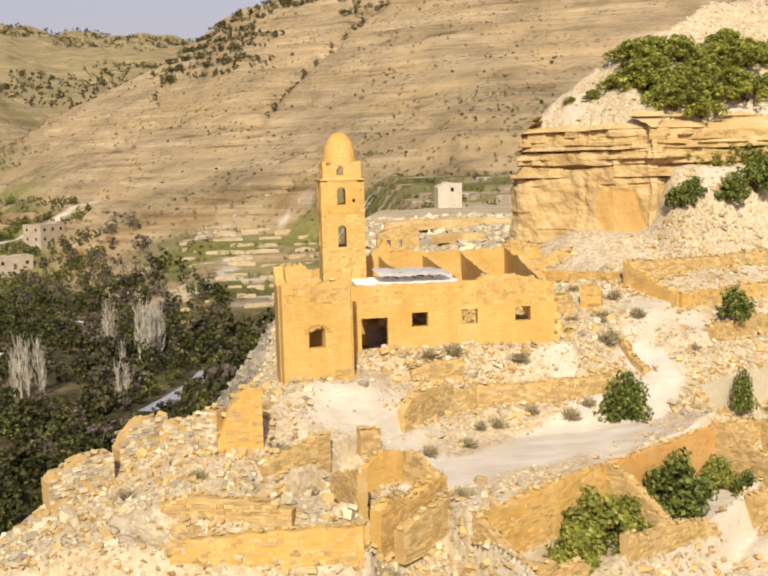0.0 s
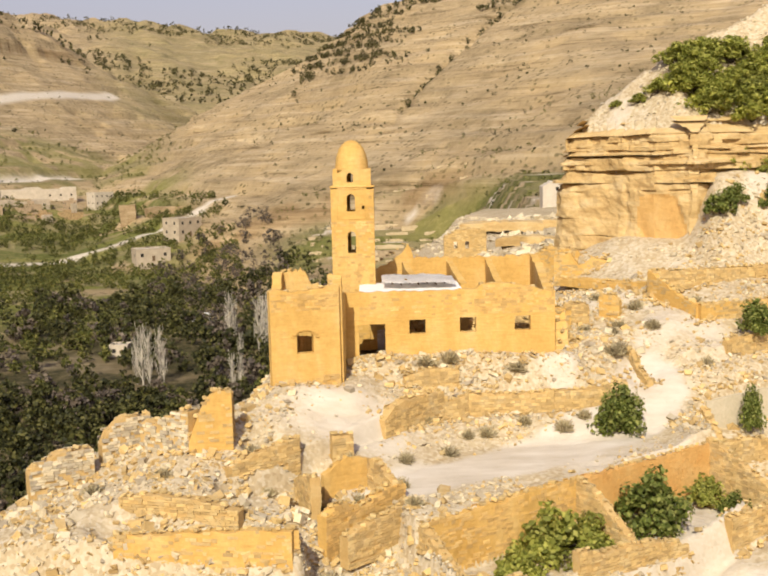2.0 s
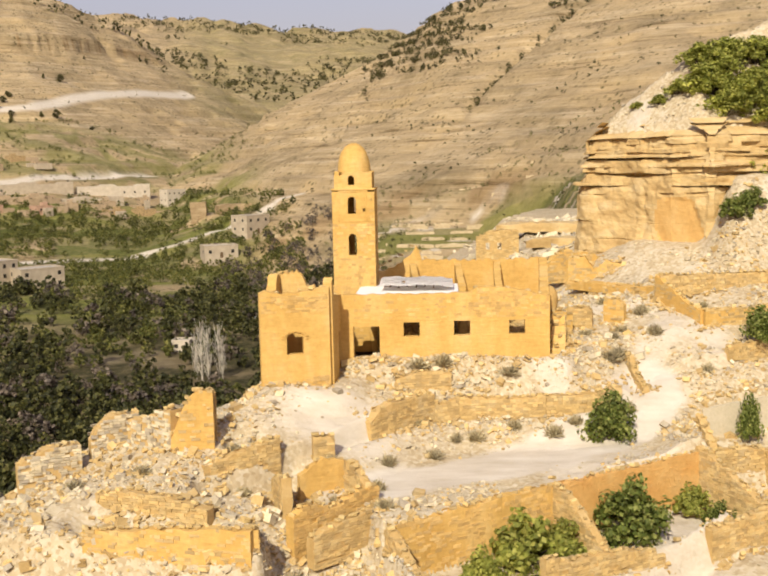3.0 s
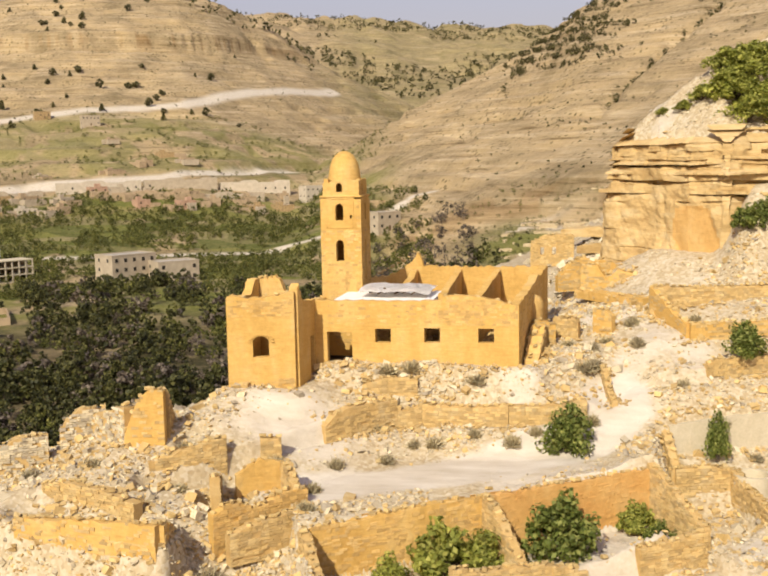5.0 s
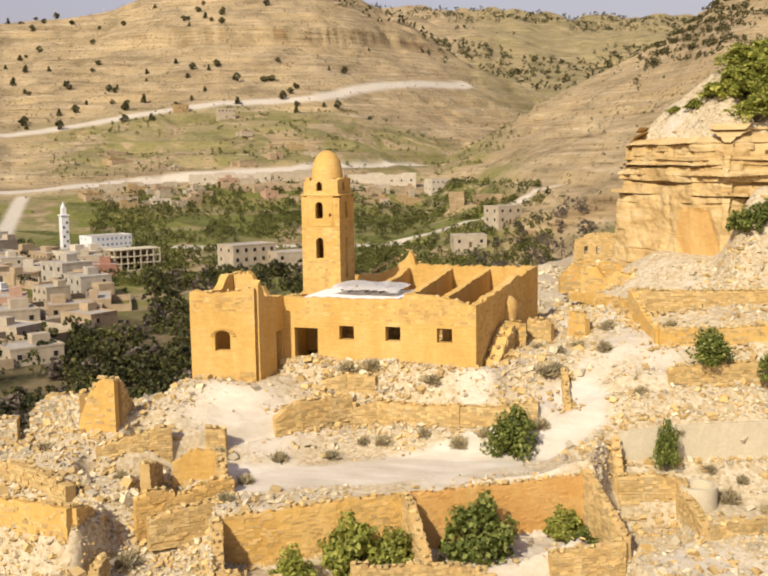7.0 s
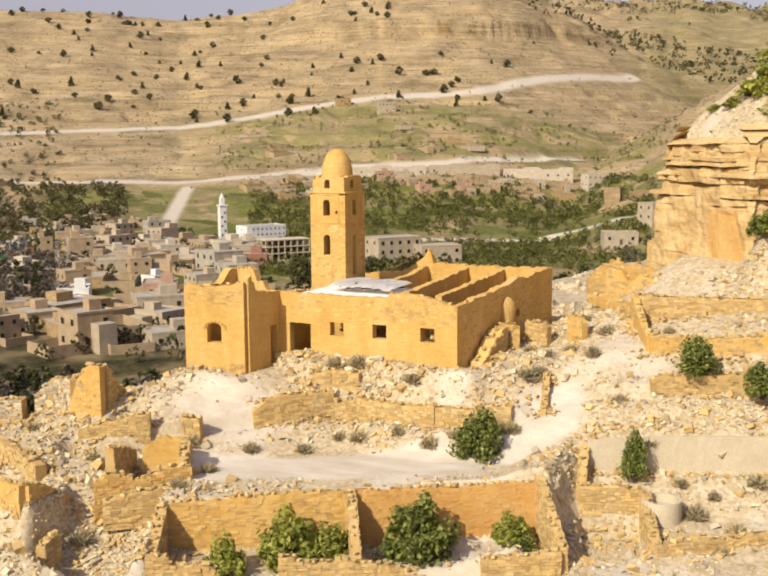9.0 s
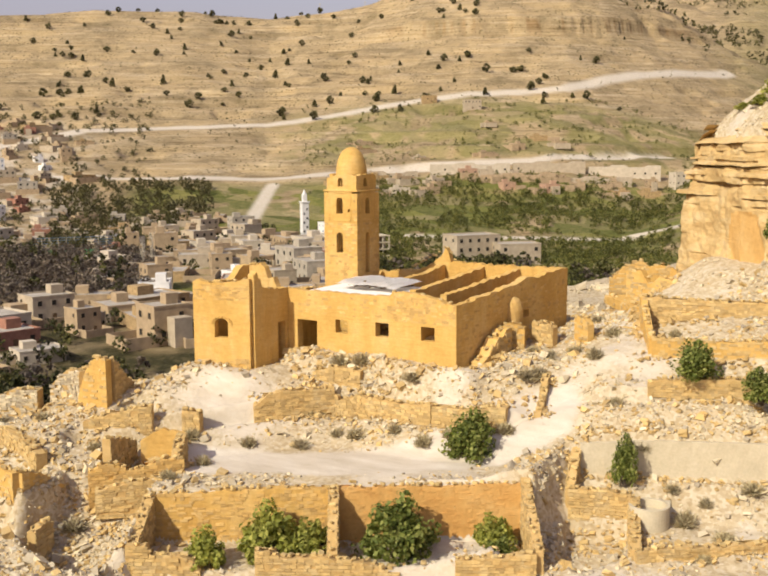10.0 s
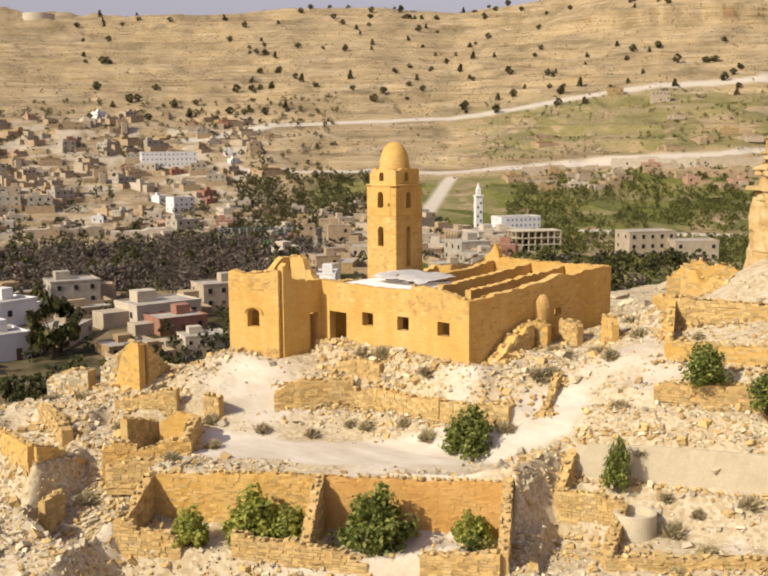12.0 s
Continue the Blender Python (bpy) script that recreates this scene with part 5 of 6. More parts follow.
    rock_cloud("rubble", np.stack([x, y, height(x, y)], 1), np.clip(np.exp(rs.normal(-2.5, 0.6, len(x))), 0.06, 0.5), 10, PALE, "pale scree on the slope above the cliff")
    # loose stone over the saddle behind
    n = 9000
    x, y = rs.uniform(-8, 42, n), rs.uniform(21, 110, n)
    ok = (edge_dist(x, y) < 0) & (cliff_in(x, y) < -1) & (fbm(x * 0.2, y * 0.2, 3, 65) > 0.42)
    x, y = x[ok], y[ok]
    rock_cloud("rubble", np.stack([x, y, height(x, y)], 1), np.clip(np.exp(rs.normal(-1.3, 0.6, len(x))), 0.12, 1.3), 11, PALE, "pale loose stone over the saddle")
    # bits that lie on the flank towards the valley
    n = 22000
    x, y = rs.uniform(-46, 6, n), rs.uniform(-20, 60, n)
    e = edge_dist(x, y)
    ok = (e > 0.5) & (e < 34)
    x, y = x[ok], y[ok]
    rock_cloud("rubble", np.stack([x, y, height(x, y)], 1), np.clip(np.exp(rs.normal(-1.4, 0.5, len(x))), 0.1, 1.0), 9, SCREE, "grey scree on the steep flank")


rubble()
paved_road()


def fallen_blocks():
    """Larger single stones near the houses."""
    rs = random.Random(44)
    made = 0
    while made < 45:
        x, y = rs.uniform(-22, 15), rs.uniform(-20, 6)
        xa, ya = np.array([x]), np.array([y])
        if edge_dist(xa, ya)[0] > -0.5 or polyline_dist(xa, ya, ROAD)[0] < 2 or inside_poly(xa, ya, MOSQUE_PLAN)[0]:
            continue
        ob = new("fallen_stone", rs.choice(STONES))
        ob.matrix_basis = pose(x, y, hgt(x, y) + 0.08, rs.uniform(-20, 20), rs.uniform(-20, 20), rs.uniform(0, 360)) @ Matrix.Scale(rs.uniform(0.9, 1.5), 4)
        tagged(ob, "squared golden building stone lying in rubble", "stone", group="fallen stones")
        made += 1


fallen_blocks()

# roof remains: white screed folded over broken poles
bm = bmesh.new()
nx, ny = 26, 14
g = [[bm.verts.new((-9.6 + 4.2 * i / nx, 2.1 + 3.5 * j / ny, 4.52 + 0.03 * math.sin(i * 0.5) + 0.07 * noise.noise((i * 0.4, j * 0.4, 2)) - 0.10 * (j / ny) ** 2 - 0.2 * (1 - j / ny) ** 3 - 0.25 * max(0, i / nx - 0.85) * 4)) for j in range(ny + 1)] for i in range(nx + 1)]
for i in range(nx):
    for j in range(ny):
        if noise.noise((i * 0.33, j * 0.33, 8.0)) < 0.6:
            bm.faces.new((g[i][j], g[i + 1][j], g[i + 1][j + 1], g[i][j + 1]))
bmesh.ops.solidify(bm, geom=bm.faces[:], thickness=0.22)
part("roof_crust", bm, ROOF_WHITE, mosque, "sagging white roof crust")
for k in range(7):
    bm = bmesh.new()
    bmesh.ops.create_cone(bm, cap_ends=True, segments=8, radius1=0.055, radius2=0.045, depth=2.6 + 0.3 * (k % 3))
    bmesh.ops.rotate(bm, cent=(0, 0, 0), matrix=Matrix.Rotation(radians(86 + 3 * (k % 2)), 3, "X"), verts=bm.verts)
    bmesh.ops.translate(bm, vec=(-9.0 + 0.5 * k, 3.9, 4.14), verts=bm.verts)
    part("roof_pole", bm, WOOD, mosque, "grey weathered roof pole")


# ---------------------------------------------------------------- plants
def leaf_mat(name, dark, mid, light, trans=0.25, patch=0.7, low=(0.72, 0.72, 0.72), high=(1.2, 1.2, 1.1)):
    m, n, l, b = material(name)
    r = n.new("ShaderNodeNewGeometry").outputs["Random Per Island"]
    c = ramp(n, l, r, [(0.0, dark), (0.5, mid), (1.0, light)])
    low, high = tuple(v * 0.9 for v in low), tuple(v * 0.9 for v in high)
    f = noise_tex(n, l, patch, 3)
    c = mix(n, l, 1.0, c, ramp(n, l, f, [(0.32, low), (0.68, high)]), "MULTIPLY")
    l.new(c, b.inputs["Base Color"])
    b.inputs["Roughness"].default_value = 0.6
    b.inputs["Specular IOR Level"].default_value = 0.25
    tr = n.new("ShaderNodeBsdfTranslucent")
    l.new(c, tr.inputs["Color"])
    ms = n.new("ShaderNodeMixShader")
    ms.inputs[0].default_value = trans
    l.new(b.outputs[0], ms.inputs[1])
    l.new(tr.outputs[0], ms.inputs[2])
    l.new(ms.outputs[0], n["Material Output"].inputs["Surface"])
    return m


PATCHY = dict(patch=0.13, low=(0.55, 0.55, 0.6), high=(1.5, 1.4, 1.25))
FIG = leaf_mat("fig_leaf", (0.08, 0.105, 0.02), (0.19, 0.23, 0.05), (0.40, 0.41, 0.12), 0.45)
FIG_OLIVE = leaf_mat("shrub_leaf", (0.18, 0.20, 0.04), (0.38, 0.40, 0.08), (0.64, 0.61, 0.16), 0.5)
DRY = leaf_mat("dry_twig", (0.32, 0.26, 0.15), (0.48, 0.40, 0.25), (0.62, 0.54, 0.36), 0.3)
WOODS = leaf_mat("woodland_leaf", (0.026, 0.030, 0.010), (0.062, 0.068, 0.020), (0.14, 0.135, 0.042), 0.3, **PATCHY)
ORCHARD = leaf_mat("orchard_leaf", (0.055, 0.066, 0.016), (0.125, 0.14, 0.034), (0.27, 0.26, 0.075), 0.35, **PATCHY)
PINE = leaf_mat("juniper_leaf", (0.055, 0.055, 0.022), (0.108, 0.102, 0.04), (0.18, 0.165, 0.065), 0.3, **PATCHY)
BARE = leaf_mat("bare_twigs", (0.075, 0.060, 0.044), (0.125, 0.102, 0.078), (0.20, 0.168, 0.13), 0.15, **PATCHY)
POPLAR = leaf_mat("bare_poplar", (0.36, 0.32, 0.26), (0.50, 0.45, 0.38), (0.64, 0.58, 0.50), 0.05)
BARK = earth_mat("bark", (0.06, 0.045, 0.03), (0.11, 0.085, 0.06), (0.16, 0.13, 0.10), 6.0, relief=0.02)


def leaf_arrays(rs, centres, radii, per, size, up=0.35, aspect=0.7):
    """Folded leaves scattered round clump centres: vertices and faces."""
    n = len(centres) * per
    c = np.repeat(np.asarray(centres, float), per, 0)
    r = np.repeat(np.asarray(radii, float), per)
    dirs = rs.normal(size=(n, 3))
    dirs /= np.linalg.norm(dirs, axis=1)[:, None]
    pos = c + dirs * (r * rs.uniform(0.35, 1.0, n) ** 0.6)[:, None]
    nrm = dirs + rs.normal(size=(n, 3)) * 0.5 + np.array([0, 0, up])
    nrm /= np.linalg.norm(nrm, axis=1)[:, None]
    t = np.cross(nrm, rs.normal(size=(n, 3)))
    t /= np.linalg.norm(t, axis=1)[:, None]
    b = np.cross(nrm, t)
    s = size * rs.uniform(0.6, 1.3, n)[:, None]
    v = np.stack([pos - t * s, pos - b * s * aspect + nrm * s * 0.25, pos + t * s, pos + b * s * aspect + nrm * s * 0.25], 1).reshape(-1, 3)
    f = np.arange(n * 4).reshape(-1, 4)
    tri = np.concatenate([f[:, [0, 1, 2]], f[:, [0, 2, 3]]], 1).reshape(-1, 3)
    return v, tri


def mesh_arrays(name, v, f, mat):
    k = f.shape[1]
    me = bpy.data.meshes.new(name)
    me.vertices.add(len(v))
    me.vertices.foreach_set("co", np.ascontiguousarray(v, np.float64).ravel())
    me.loops.add(f.size)
    me.loops.foreach_set("vertex_index", f.ravel())
    me.polygons.add(len(f))
    me.polygons.foreach_set("loop_start", np.arange(len(f)) * k)
    me.update(calc_edges=True)
    if mat:
        me.materials.append(mat)
    return me


def stem_bm(bm, p, q, r0, r1, seg=6):
    p, q = Vector(p), Vector(q)
    ax = (q - p).normalized()
    a = ax.orthogonal().normalized()
    b = ax.cross(a)
    rings = []
    for c, r in ((p, r0), (q, r1)):
        rings.append([bm.verts.new(c + a * r * math.cos(2 * math.pi * i / seg) + b * r * math.sin(2 * math.pi * i / seg)) for i in range(seg)])
    for i in range(seg):
        bm.faces.new((rings[0][i], rings[0][(i + 1) % seg], rings[1][(i + 1) % seg], rings[1][i]))
    bm.faces.new(rings[1])


def bush(name, label, category, seed, w, h, mat, leaf=0.11, clumps=46, per=40, group=""):
    """A leafy bush: stems fanning out from the root, leaves in clumps at their ends."""
    rs = np.random.RandomState(seed)
    ob = thing(name, label, category, group=group)
    bm = bmesh.new()
    cs, rr = [], []
    for k in range(clumps):
        a, e = rs.uniform(0, 2 * np.pi), rs.uniform(0.0, 1.0)
        rad = (1 - e ** 2) ** 0.5 * rs.uniform(0.35, 1.0)
        x, y, z = math.cos(a) * rad * w / 2, math.sin(a) * rad * w / 2, h * (0.14 + 0.80 * e * rs.uniform(0.5, 1.2))
        cs.append((x, y, z))
        rr.append(rs.uniform(0.13, 0.33) * min(w, h) * 0.75)
        if k % 2 == 0:
            m = Vector((x * 0.45, y * 0.45, z * 0.55))
            stem_bm(bm, (x * 0.05, y * 0.05, -0.15), m, 0.035, 0.022, 5)
            stem_bm(bm, m, (x, y, z), 0.022, 0.008, 5)
    part("stem", bm, BARK, ob)
    v, f = leaf_arrays(rs, cs, rr, per, leaf)
    fo = new("foliage", mesh_arrays("foliage", v, f, mat))
    fo.parent = ob
    return ob


def shrub(seed, w, h):
    """A low dry shrub of thin twigs."""
    rs = np.random.RandomState(seed)
    ob = thing("dry_shrub", "low grey-brown thorny dry shrub among stones", "shrub", group="dry shrubs")
    n = 420
    a, e = rs.uniform(0, 2 * np.pi, n), rs.uniform(0.05, 1.0, n)
    d = np.stack([np.cos(a) * np.sqrt(1 - e * e) * w / 2, np.sin(a) * np.sqrt(1 - e * e) * w / 2, e * h], 1)
    root = rs.normal(size=(n, 3)) * [0.08, 0.08, 0.0]
    L = rs.uniform(0.55, 1.05, n)[:, None]
    side = np.cross(d, rs.normal(size=(n, 3)))
    side /= np.linalg.norm(side, axis=1)[:, None]
    mid = root + d * L * 0.55 + rs.normal(size=(n, 3)) * 0.04
    tip = root + d * L + rs.normal(size=(n, 3)) * 0.05
    v = np.stack([root - side * 0.012, root + side * 0.012, mid + side * 0.03, mid - side * 0.03, tip], 1).reshape(-1, 3)
    i = np.arange(n) * 5
    f = np.concatenate([np.stack([i, i + 1, i + 2], 1), np.stack([i, i + 2, i + 3], 1), np.stack([i + 3, i + 2, i + 4], 1)])
    tw = new("brushwood", mesh_arrays("brushwood", v, f, DRY))
    tw.parent = ob
    return ob


def put(ob, x, y, z=None, scale=1.0, rz=0.0, sz=None):
    """Sets a thing on the ground."""
    z = hgt(x, y) - 0.05 if z is None else z
    m = pose(x, y, z, 0, 0, rz) @ Matrix.Diagonal((scale, scale, sz or scale, 1))
    ob.matrix_basis = m
    return ob


def put_copy(ob, x, y, z=None, scale=1.0, rz=0.0, sz=None):
    z = hgt(x, y) - 0.05 if z is None else z
    c = copy_thing(ob, pose(x, y, z, 0, 0, rz))
    c.scale = (scale, scale, sz or scale)
    return c


fig_a = bush("fig_bush", "green leafy wild fig bush growing in a roofless house", "bush", 1, 2.9, 2.1, FIG, 0.115, 60, 48, "fig bushes")
put(fig_a, 2.5, -10.2, -6.15, 1.22)
fig_b = bush("fig_bush", "green leafy wild fig bush growing in a roofless house", "bush", 2, 2.3, 1.6, FIG_OLIVE, 0.11, 48, 48, "fig bushes")
put(fig_b, -4.3, -15.6, -6.15, 0.95)
for x, y, z, k, r, sr in ((-2.4, -13.1, -6.15, 1.4, 40, fig_b), (-1.0, -12.4, -6.15, 1.05, 130, fig_b), (5.9, -7.3, -5.85, 0.85, 80, fig_b), (6.9, -8.6, -6.2, 0.55, 10, fig_a),
                          (2.2, -17.6, -8.2, 0.9, 200, fig_b)):
    put_copy(sr, x, y, z, k, r)
road_bush = bush("fig_bush", "dense dark green bush beside the dust road", "bush", 3, 2.2, 2.2, FIG, 0.10, 62, 46, "fig bushes")
put(road_bush, 2.6, -3.5, -3.3, 1.12)
for x, y, z, k, r in ((12.1, 2.85, 0.75, 0.95, 70), (15.4, 2.5, 0.0, 0.85, 160), (10.15, -1.85, -3.7, 0.55, 20)):
    c = put_copy(road_bush, x, y, z, k, r, k * (1.9 if x < 11 else 0.9))
    tagged(c, "dark green bush hanging over the concrete wall" if x < 11 else "green bush on the stony terrace")

# bushes over the cliff
cliff_bush = bush("cliff_bush", "spreading bright green shrub above the cliff", "bush", 5, 4.2, 2.0, FIG_OLIVE, 0.13, 70, 40, "bushes above the cliff")
put(cliff_bush, 12.9, 20.6, None, 1.05, 0, 0.8)
for x, y, k, r in ((15.0, 21.2, 1.05, 40), (16.6, 20.6, 1.0, 90), (15.2, 23.6, 1.1, 150), (17.4, 22.5, 1.2, 200), (19.4, 22.2, 1.2, 260), (18.2, 25.0, 1.2, 310), (20.9, 24.4, 1.2, 20), (22.3, 22.0, 1.2, 80), (23.6, 24.6, 1.2, 140), (21.4, 20.5, 1.0, 170), (23.2, 20.5, 1.0, 270), (25.2, 22.2, 1.2, 10), (26.4, 24.6, 1.2, 50),
                   (12.2, 23.4, 0.6, 0), (11.0, 24.2, 0.42, 200), (9.6, 25.4, 0.3, 60), (18.8, 19.6, 0.35, 70), (24.6, 19.4, 0.4, 30), (14.4, 22.4, 1.0, 110), (16.2, 22.0, 1.1, 210), (16.0, 25.0, 1.0, 300), (13.9, 24.4, 0.9, 15), (18.4, 21.2, 1.1, 125), (19.8, 20.9, 1.0, 65), (19.8, 23.6, 1.2, 240), (21.6, 22.6, 1.2, 330), (22.2, 25.4, 1.2, 195)):
    put_copy(cliff_bush, x - 0.9, y - 1.9, None, k, r, k * 0.75)
ledge_bush = bush("ledge_bush", "rounded green bush on the slope under the cliff", "bush", 6, 2.4, 1.7, FIG, 0.11, 46, 40, "bushes under the cliff")
put(ledge_bush, 13.7, 14.3, None, 0.9)
for x, y, k, r in ((14.9, 14.9, 0.8, 60), (18.0, 15.2, 1.1, 90), (19.8, 15.5, 1.2, 190), (21.6, 16.0, 1.2, 30)):
    put_copy(ledge_bush, x, y, None, k, r)

shrub_a = shrub(11, 1.0, 0.6)
put(shrub_a, -8.76, -7.38)
shrub_b = shrub(12, 1.2, 0.55)
put(shrub_b, -6.54, -5.73)
rs = random.Random(8)
for x, y in ((-2.3, -2.9), (-0.3, -3.3), (-6.0, -0.6), (-2.4, -0.9), (-7.5, -3.3), (-7.2, -2.9), (3.75, -1.8), (3.4, 1.5), (3.9, 1.9), (3.8, 3.6), (6.3, 3.9), (-9.1, -10.5), (-11.4, -8.9), (-11.0, -11.2),
             (13.8, -0.9), (15.6, 0.6), (15.2, -2.7), (14.9, -4.9), (-8.6, -13.6), (-16.1, -9.0), (10.6, -0.4), (-4.4, -3.6), (0.9, -2.6), (4.6, 5.2), (2.4, 4.4), (12.2, -0.9), (13.2, -2.1), (-5.4, -3.9),
             (-14.9, -12.6), (-19.6, -12.0), (-12.2, -16.4), (-22.6, -12.4), (8.6, 1.0), (6.1, 7.2), (-16.5, -15.9), (-7.3, -0.7), (9.7, 6.9), (4.2, 9.6)):
    put_copy(rs.choice((shrub_a, shrub_b)), x, y, None, rs.uniform(0.7, 1.35), rs.uniform(0, 360))


# ---------------------------------------------------------------- woods and far trees
def at_polar(az, d):
    az = np.radians(az)
    return C0[0] + d * np.sin(az), C0[1] + d * np.cos(az)


def crown_points(rs, n, kind):
    """Clump centres and radii of one crown of height 1."""
    e = rs.uniform(0, 1, n)
    a = rs.uniform(0, 2 * np.pi, n)
    if kind == "cone":
        r = 0.34 * (1 - e) ** 0.7 + 0.06
        z = 0.12 + 0.86 * e
    elif kind == "tuft":
        r = 0.30 + 0 * e
        z = 0.15 + 0.4 * e
    elif kind == "column":
        r = 0.10 + 0.05 * np.sin(e * 3)
        z = 0.1 + 0.9 * e
    else:
        r = 0.48 * np.sqrt(np.clip(1 - (2 * e - 0.9) ** 2, 0.05, 1))
        z = 0.22 + 0.72 * e
    r = r * rs.uniform(0.45, 1.0, n)
    return np.stack([r * np.cos(a), r * np.sin(a), z], 1), rs.uniform(0.08, 0.15, n)


def woods(name, label, x, y, size, mat, seed, kind="round", clumps=14, per=9, leaf=0.07, sink=0.05, trunks=True, zoff=0.0):
    """A wood as one mesh: trunks and clumped crowns."""
    rs = np.random.RandomState(seed)
    V, F, o = [], [], 0
    z = height(x, y) + zoff
    for xi, yi, zi, s in zip(x, y, z, size):
        c, r = crown_points(rs, clumps, kind)
        v, f = leaf_arrays(rs, c * s, r * s, per, leaf * s, 0.3, 0.9)
        v = v + [xi, yi, zi - sink * s]
        V.append(v)
        F.append(f + o)
        o += len(v)
        if trunks:
            q = np.array([(-1, -1, -1), (1, -1, -1), (0, 1, -1), (-0.4, -0.4, 1), (0.4, -0.4, 1), (0, 0.5, 1)], float) * [0.03, 0.03, 0.3] * s + [xi, yi, zi + 0.2 * s]
            V.append(q)
            F.append(np.array([(0, 1, 4), (0, 4, 3), (1, 2, 5), (1, 5, 4), (2, 0, 3), (2, 3, 5)]) + o)
            o += 6
    ob = new(name, mesh_arrays(name, np.vstack(V), np.vstack(F), mat))
    return tagged(ob, label, "trees", kind="stuff")


def scatter(seed, n, az0, az1, d0, d1, keep=None):
    rs = np.random.RandomState(seed)
    az, d = rs.uniform(az0, az1, n), np.sqrt(rs.uniform(d0 ** 2, d1 ** 2, n))
    x, y = at_polar(az, d)
    ok = np.ones(n, bool)
    if keep is not None:
        ok = keep(x, y, az, d)
    e = edge_dist(x, y)
    ok &= e > 12
    return x[ok], y[ok], rs


def low_ground(x, y, az, d):
    z = height(x, y)
    return (z < -22) & (polyline_dist(x, y, PAVED) > 5.0) & (fbm(x / 30, y / 30, 3, 83) > 0.35) & ~((az < -31) & (d > 330)) & ~((az < -36.5) & (d > 262)) & ~((az < -46) & (d > 205) & (fbm(x / 14, y / 14, 2, 85) < 0.56)) & (az < -6.5 + np.clip(530 - d, 0, 400) * 0.018)


def valley_mix(seed, n, az0, az1, d0, d1, clumps, per, leaf, sizes):
    x, y, rn = scatter(seed, n, az0, az1, d0, d1, low_ground)
    kind = 0.5 * rn.uniform(0, 1, len(x)) + 0.9 * (fbm(x / 26, y / 26, 2, seed) - 0.25)
    for lo, hi, name, label, mat, k in ((-1, 0.42, "valley_wood", "dark green trees along the river in the valley", WOODS, 1.0), (0.42, 0.49, "bare_wood", "leafless grey-brown trees in the valley", BARE, 0.95),
                                        (0.49, 0.66, "valley_wood", "dark green trees along the river in the valley", WOODS, 0.9), (0.66, 9, "olive_trees", "olive-green bushes in the valley", ORCHARD, 0.65)):
        a = (kind >= lo) & (kind < hi)
        if a.sum():
            woods(name, label, x[a], y[a], rn.uniform(*sizes, a.sum()) * k, mat, seed + 1, clumps=clumps, per=per, leaf=leaf)


valley_mix(21, 2300, -66, 3, 130, 280, 18, 11, 0.068, (3.5, 8.0))
valley_mix(22, 3000, -66, 0, 280, 470, 12, 9, 0.085, (3.5, 8.0))
x, y, rn = scatter(25, 4300, -34, -9, 440, 800, lambda x, y, az, d: (height(x, y) < -10) & (fbm(x / 32, y / 32, 3, 87) > 0.38) & (polyline_dist(x, y, RIVER_ROAD) > 9))
woods("orchard", "green orchard and field hedges on the valley floor", x, y, rn.uniform(2.5, 5.5, len(x)), ORCHARD, 26, clumps=10, per=9, leaf=0.075)
x, y, rn = scatter(27, 620, -49, -40.5, 560, 800, lambda x, y, az, d: fbm(x / 40, y / 40, 2, 88) > 0.34)
woods("pine_grove", "dark pine grove behind the village", x, y, rn.uniform(4.5, 7.5, len(x)), PINE, 28, kind="round", clumps=14, per=9, leaf=0.07)
x, y, rn = scatter(29, 420, -66, -30, 270, 640, lambda x, y, az, d: fbm(x / 40, y / 40, 3, 90) > 0.47)
woods("village_trees", "trees between the village houses", x, y, rn.uniform(3.5, 7.5, len(x)), WOODS, 30, clumps=14, per=8, leaf=0.07)
x, y, rn = scatter(31, 1300, -69, -43, 365, 560, lambda x, y, az, d: (d < 545 - 3.0 * np.abs(az + 50)) & (fbm(x / 30, y / 30, 3, 98) > 0.3))
woods("bare_wood", "leafless grey trees beside the river", x, y, rn.uniform(5, 10, len(x)), BARE, 32, clumps=14, per=11, leaf=0.055)
x, y, rn = scatter(47, 60, -66, -44, 340, 540, None)
woods("cypress_trees", "dark pointed cypresses among bare trees", x, y, rn.uniform(8, 13, len(x)), WOODS, 48, kind="cone", clumps=18, per=10, leaf=0.05)
x, y, rn = scatter(33, 760, -68, -44, 600, 1150, None)
woods("town_trees", "scattered trees in the town", x, y, rn.uniform(3, 6.5, len(x)), PINE, 34, kind="round", clumps=16, per=8, leaf=0.075)
x, y, rn = scatter(49, 1300, -36, -11, 850, 1110, lambda x, y, az, d: (fbm(x / 30, y / 30, 3, 99) > 0.48) & (polyline_dist(x, y, FAR_ROAD) > 16))
woods("plot_hedges", "olive-green bushes along the plots under the road", x, y, rn.uniform(1.6, 4.2, len(x)), ORCHARD, 50, clumps=9, per=7, leaf=0.09, trunks=False)
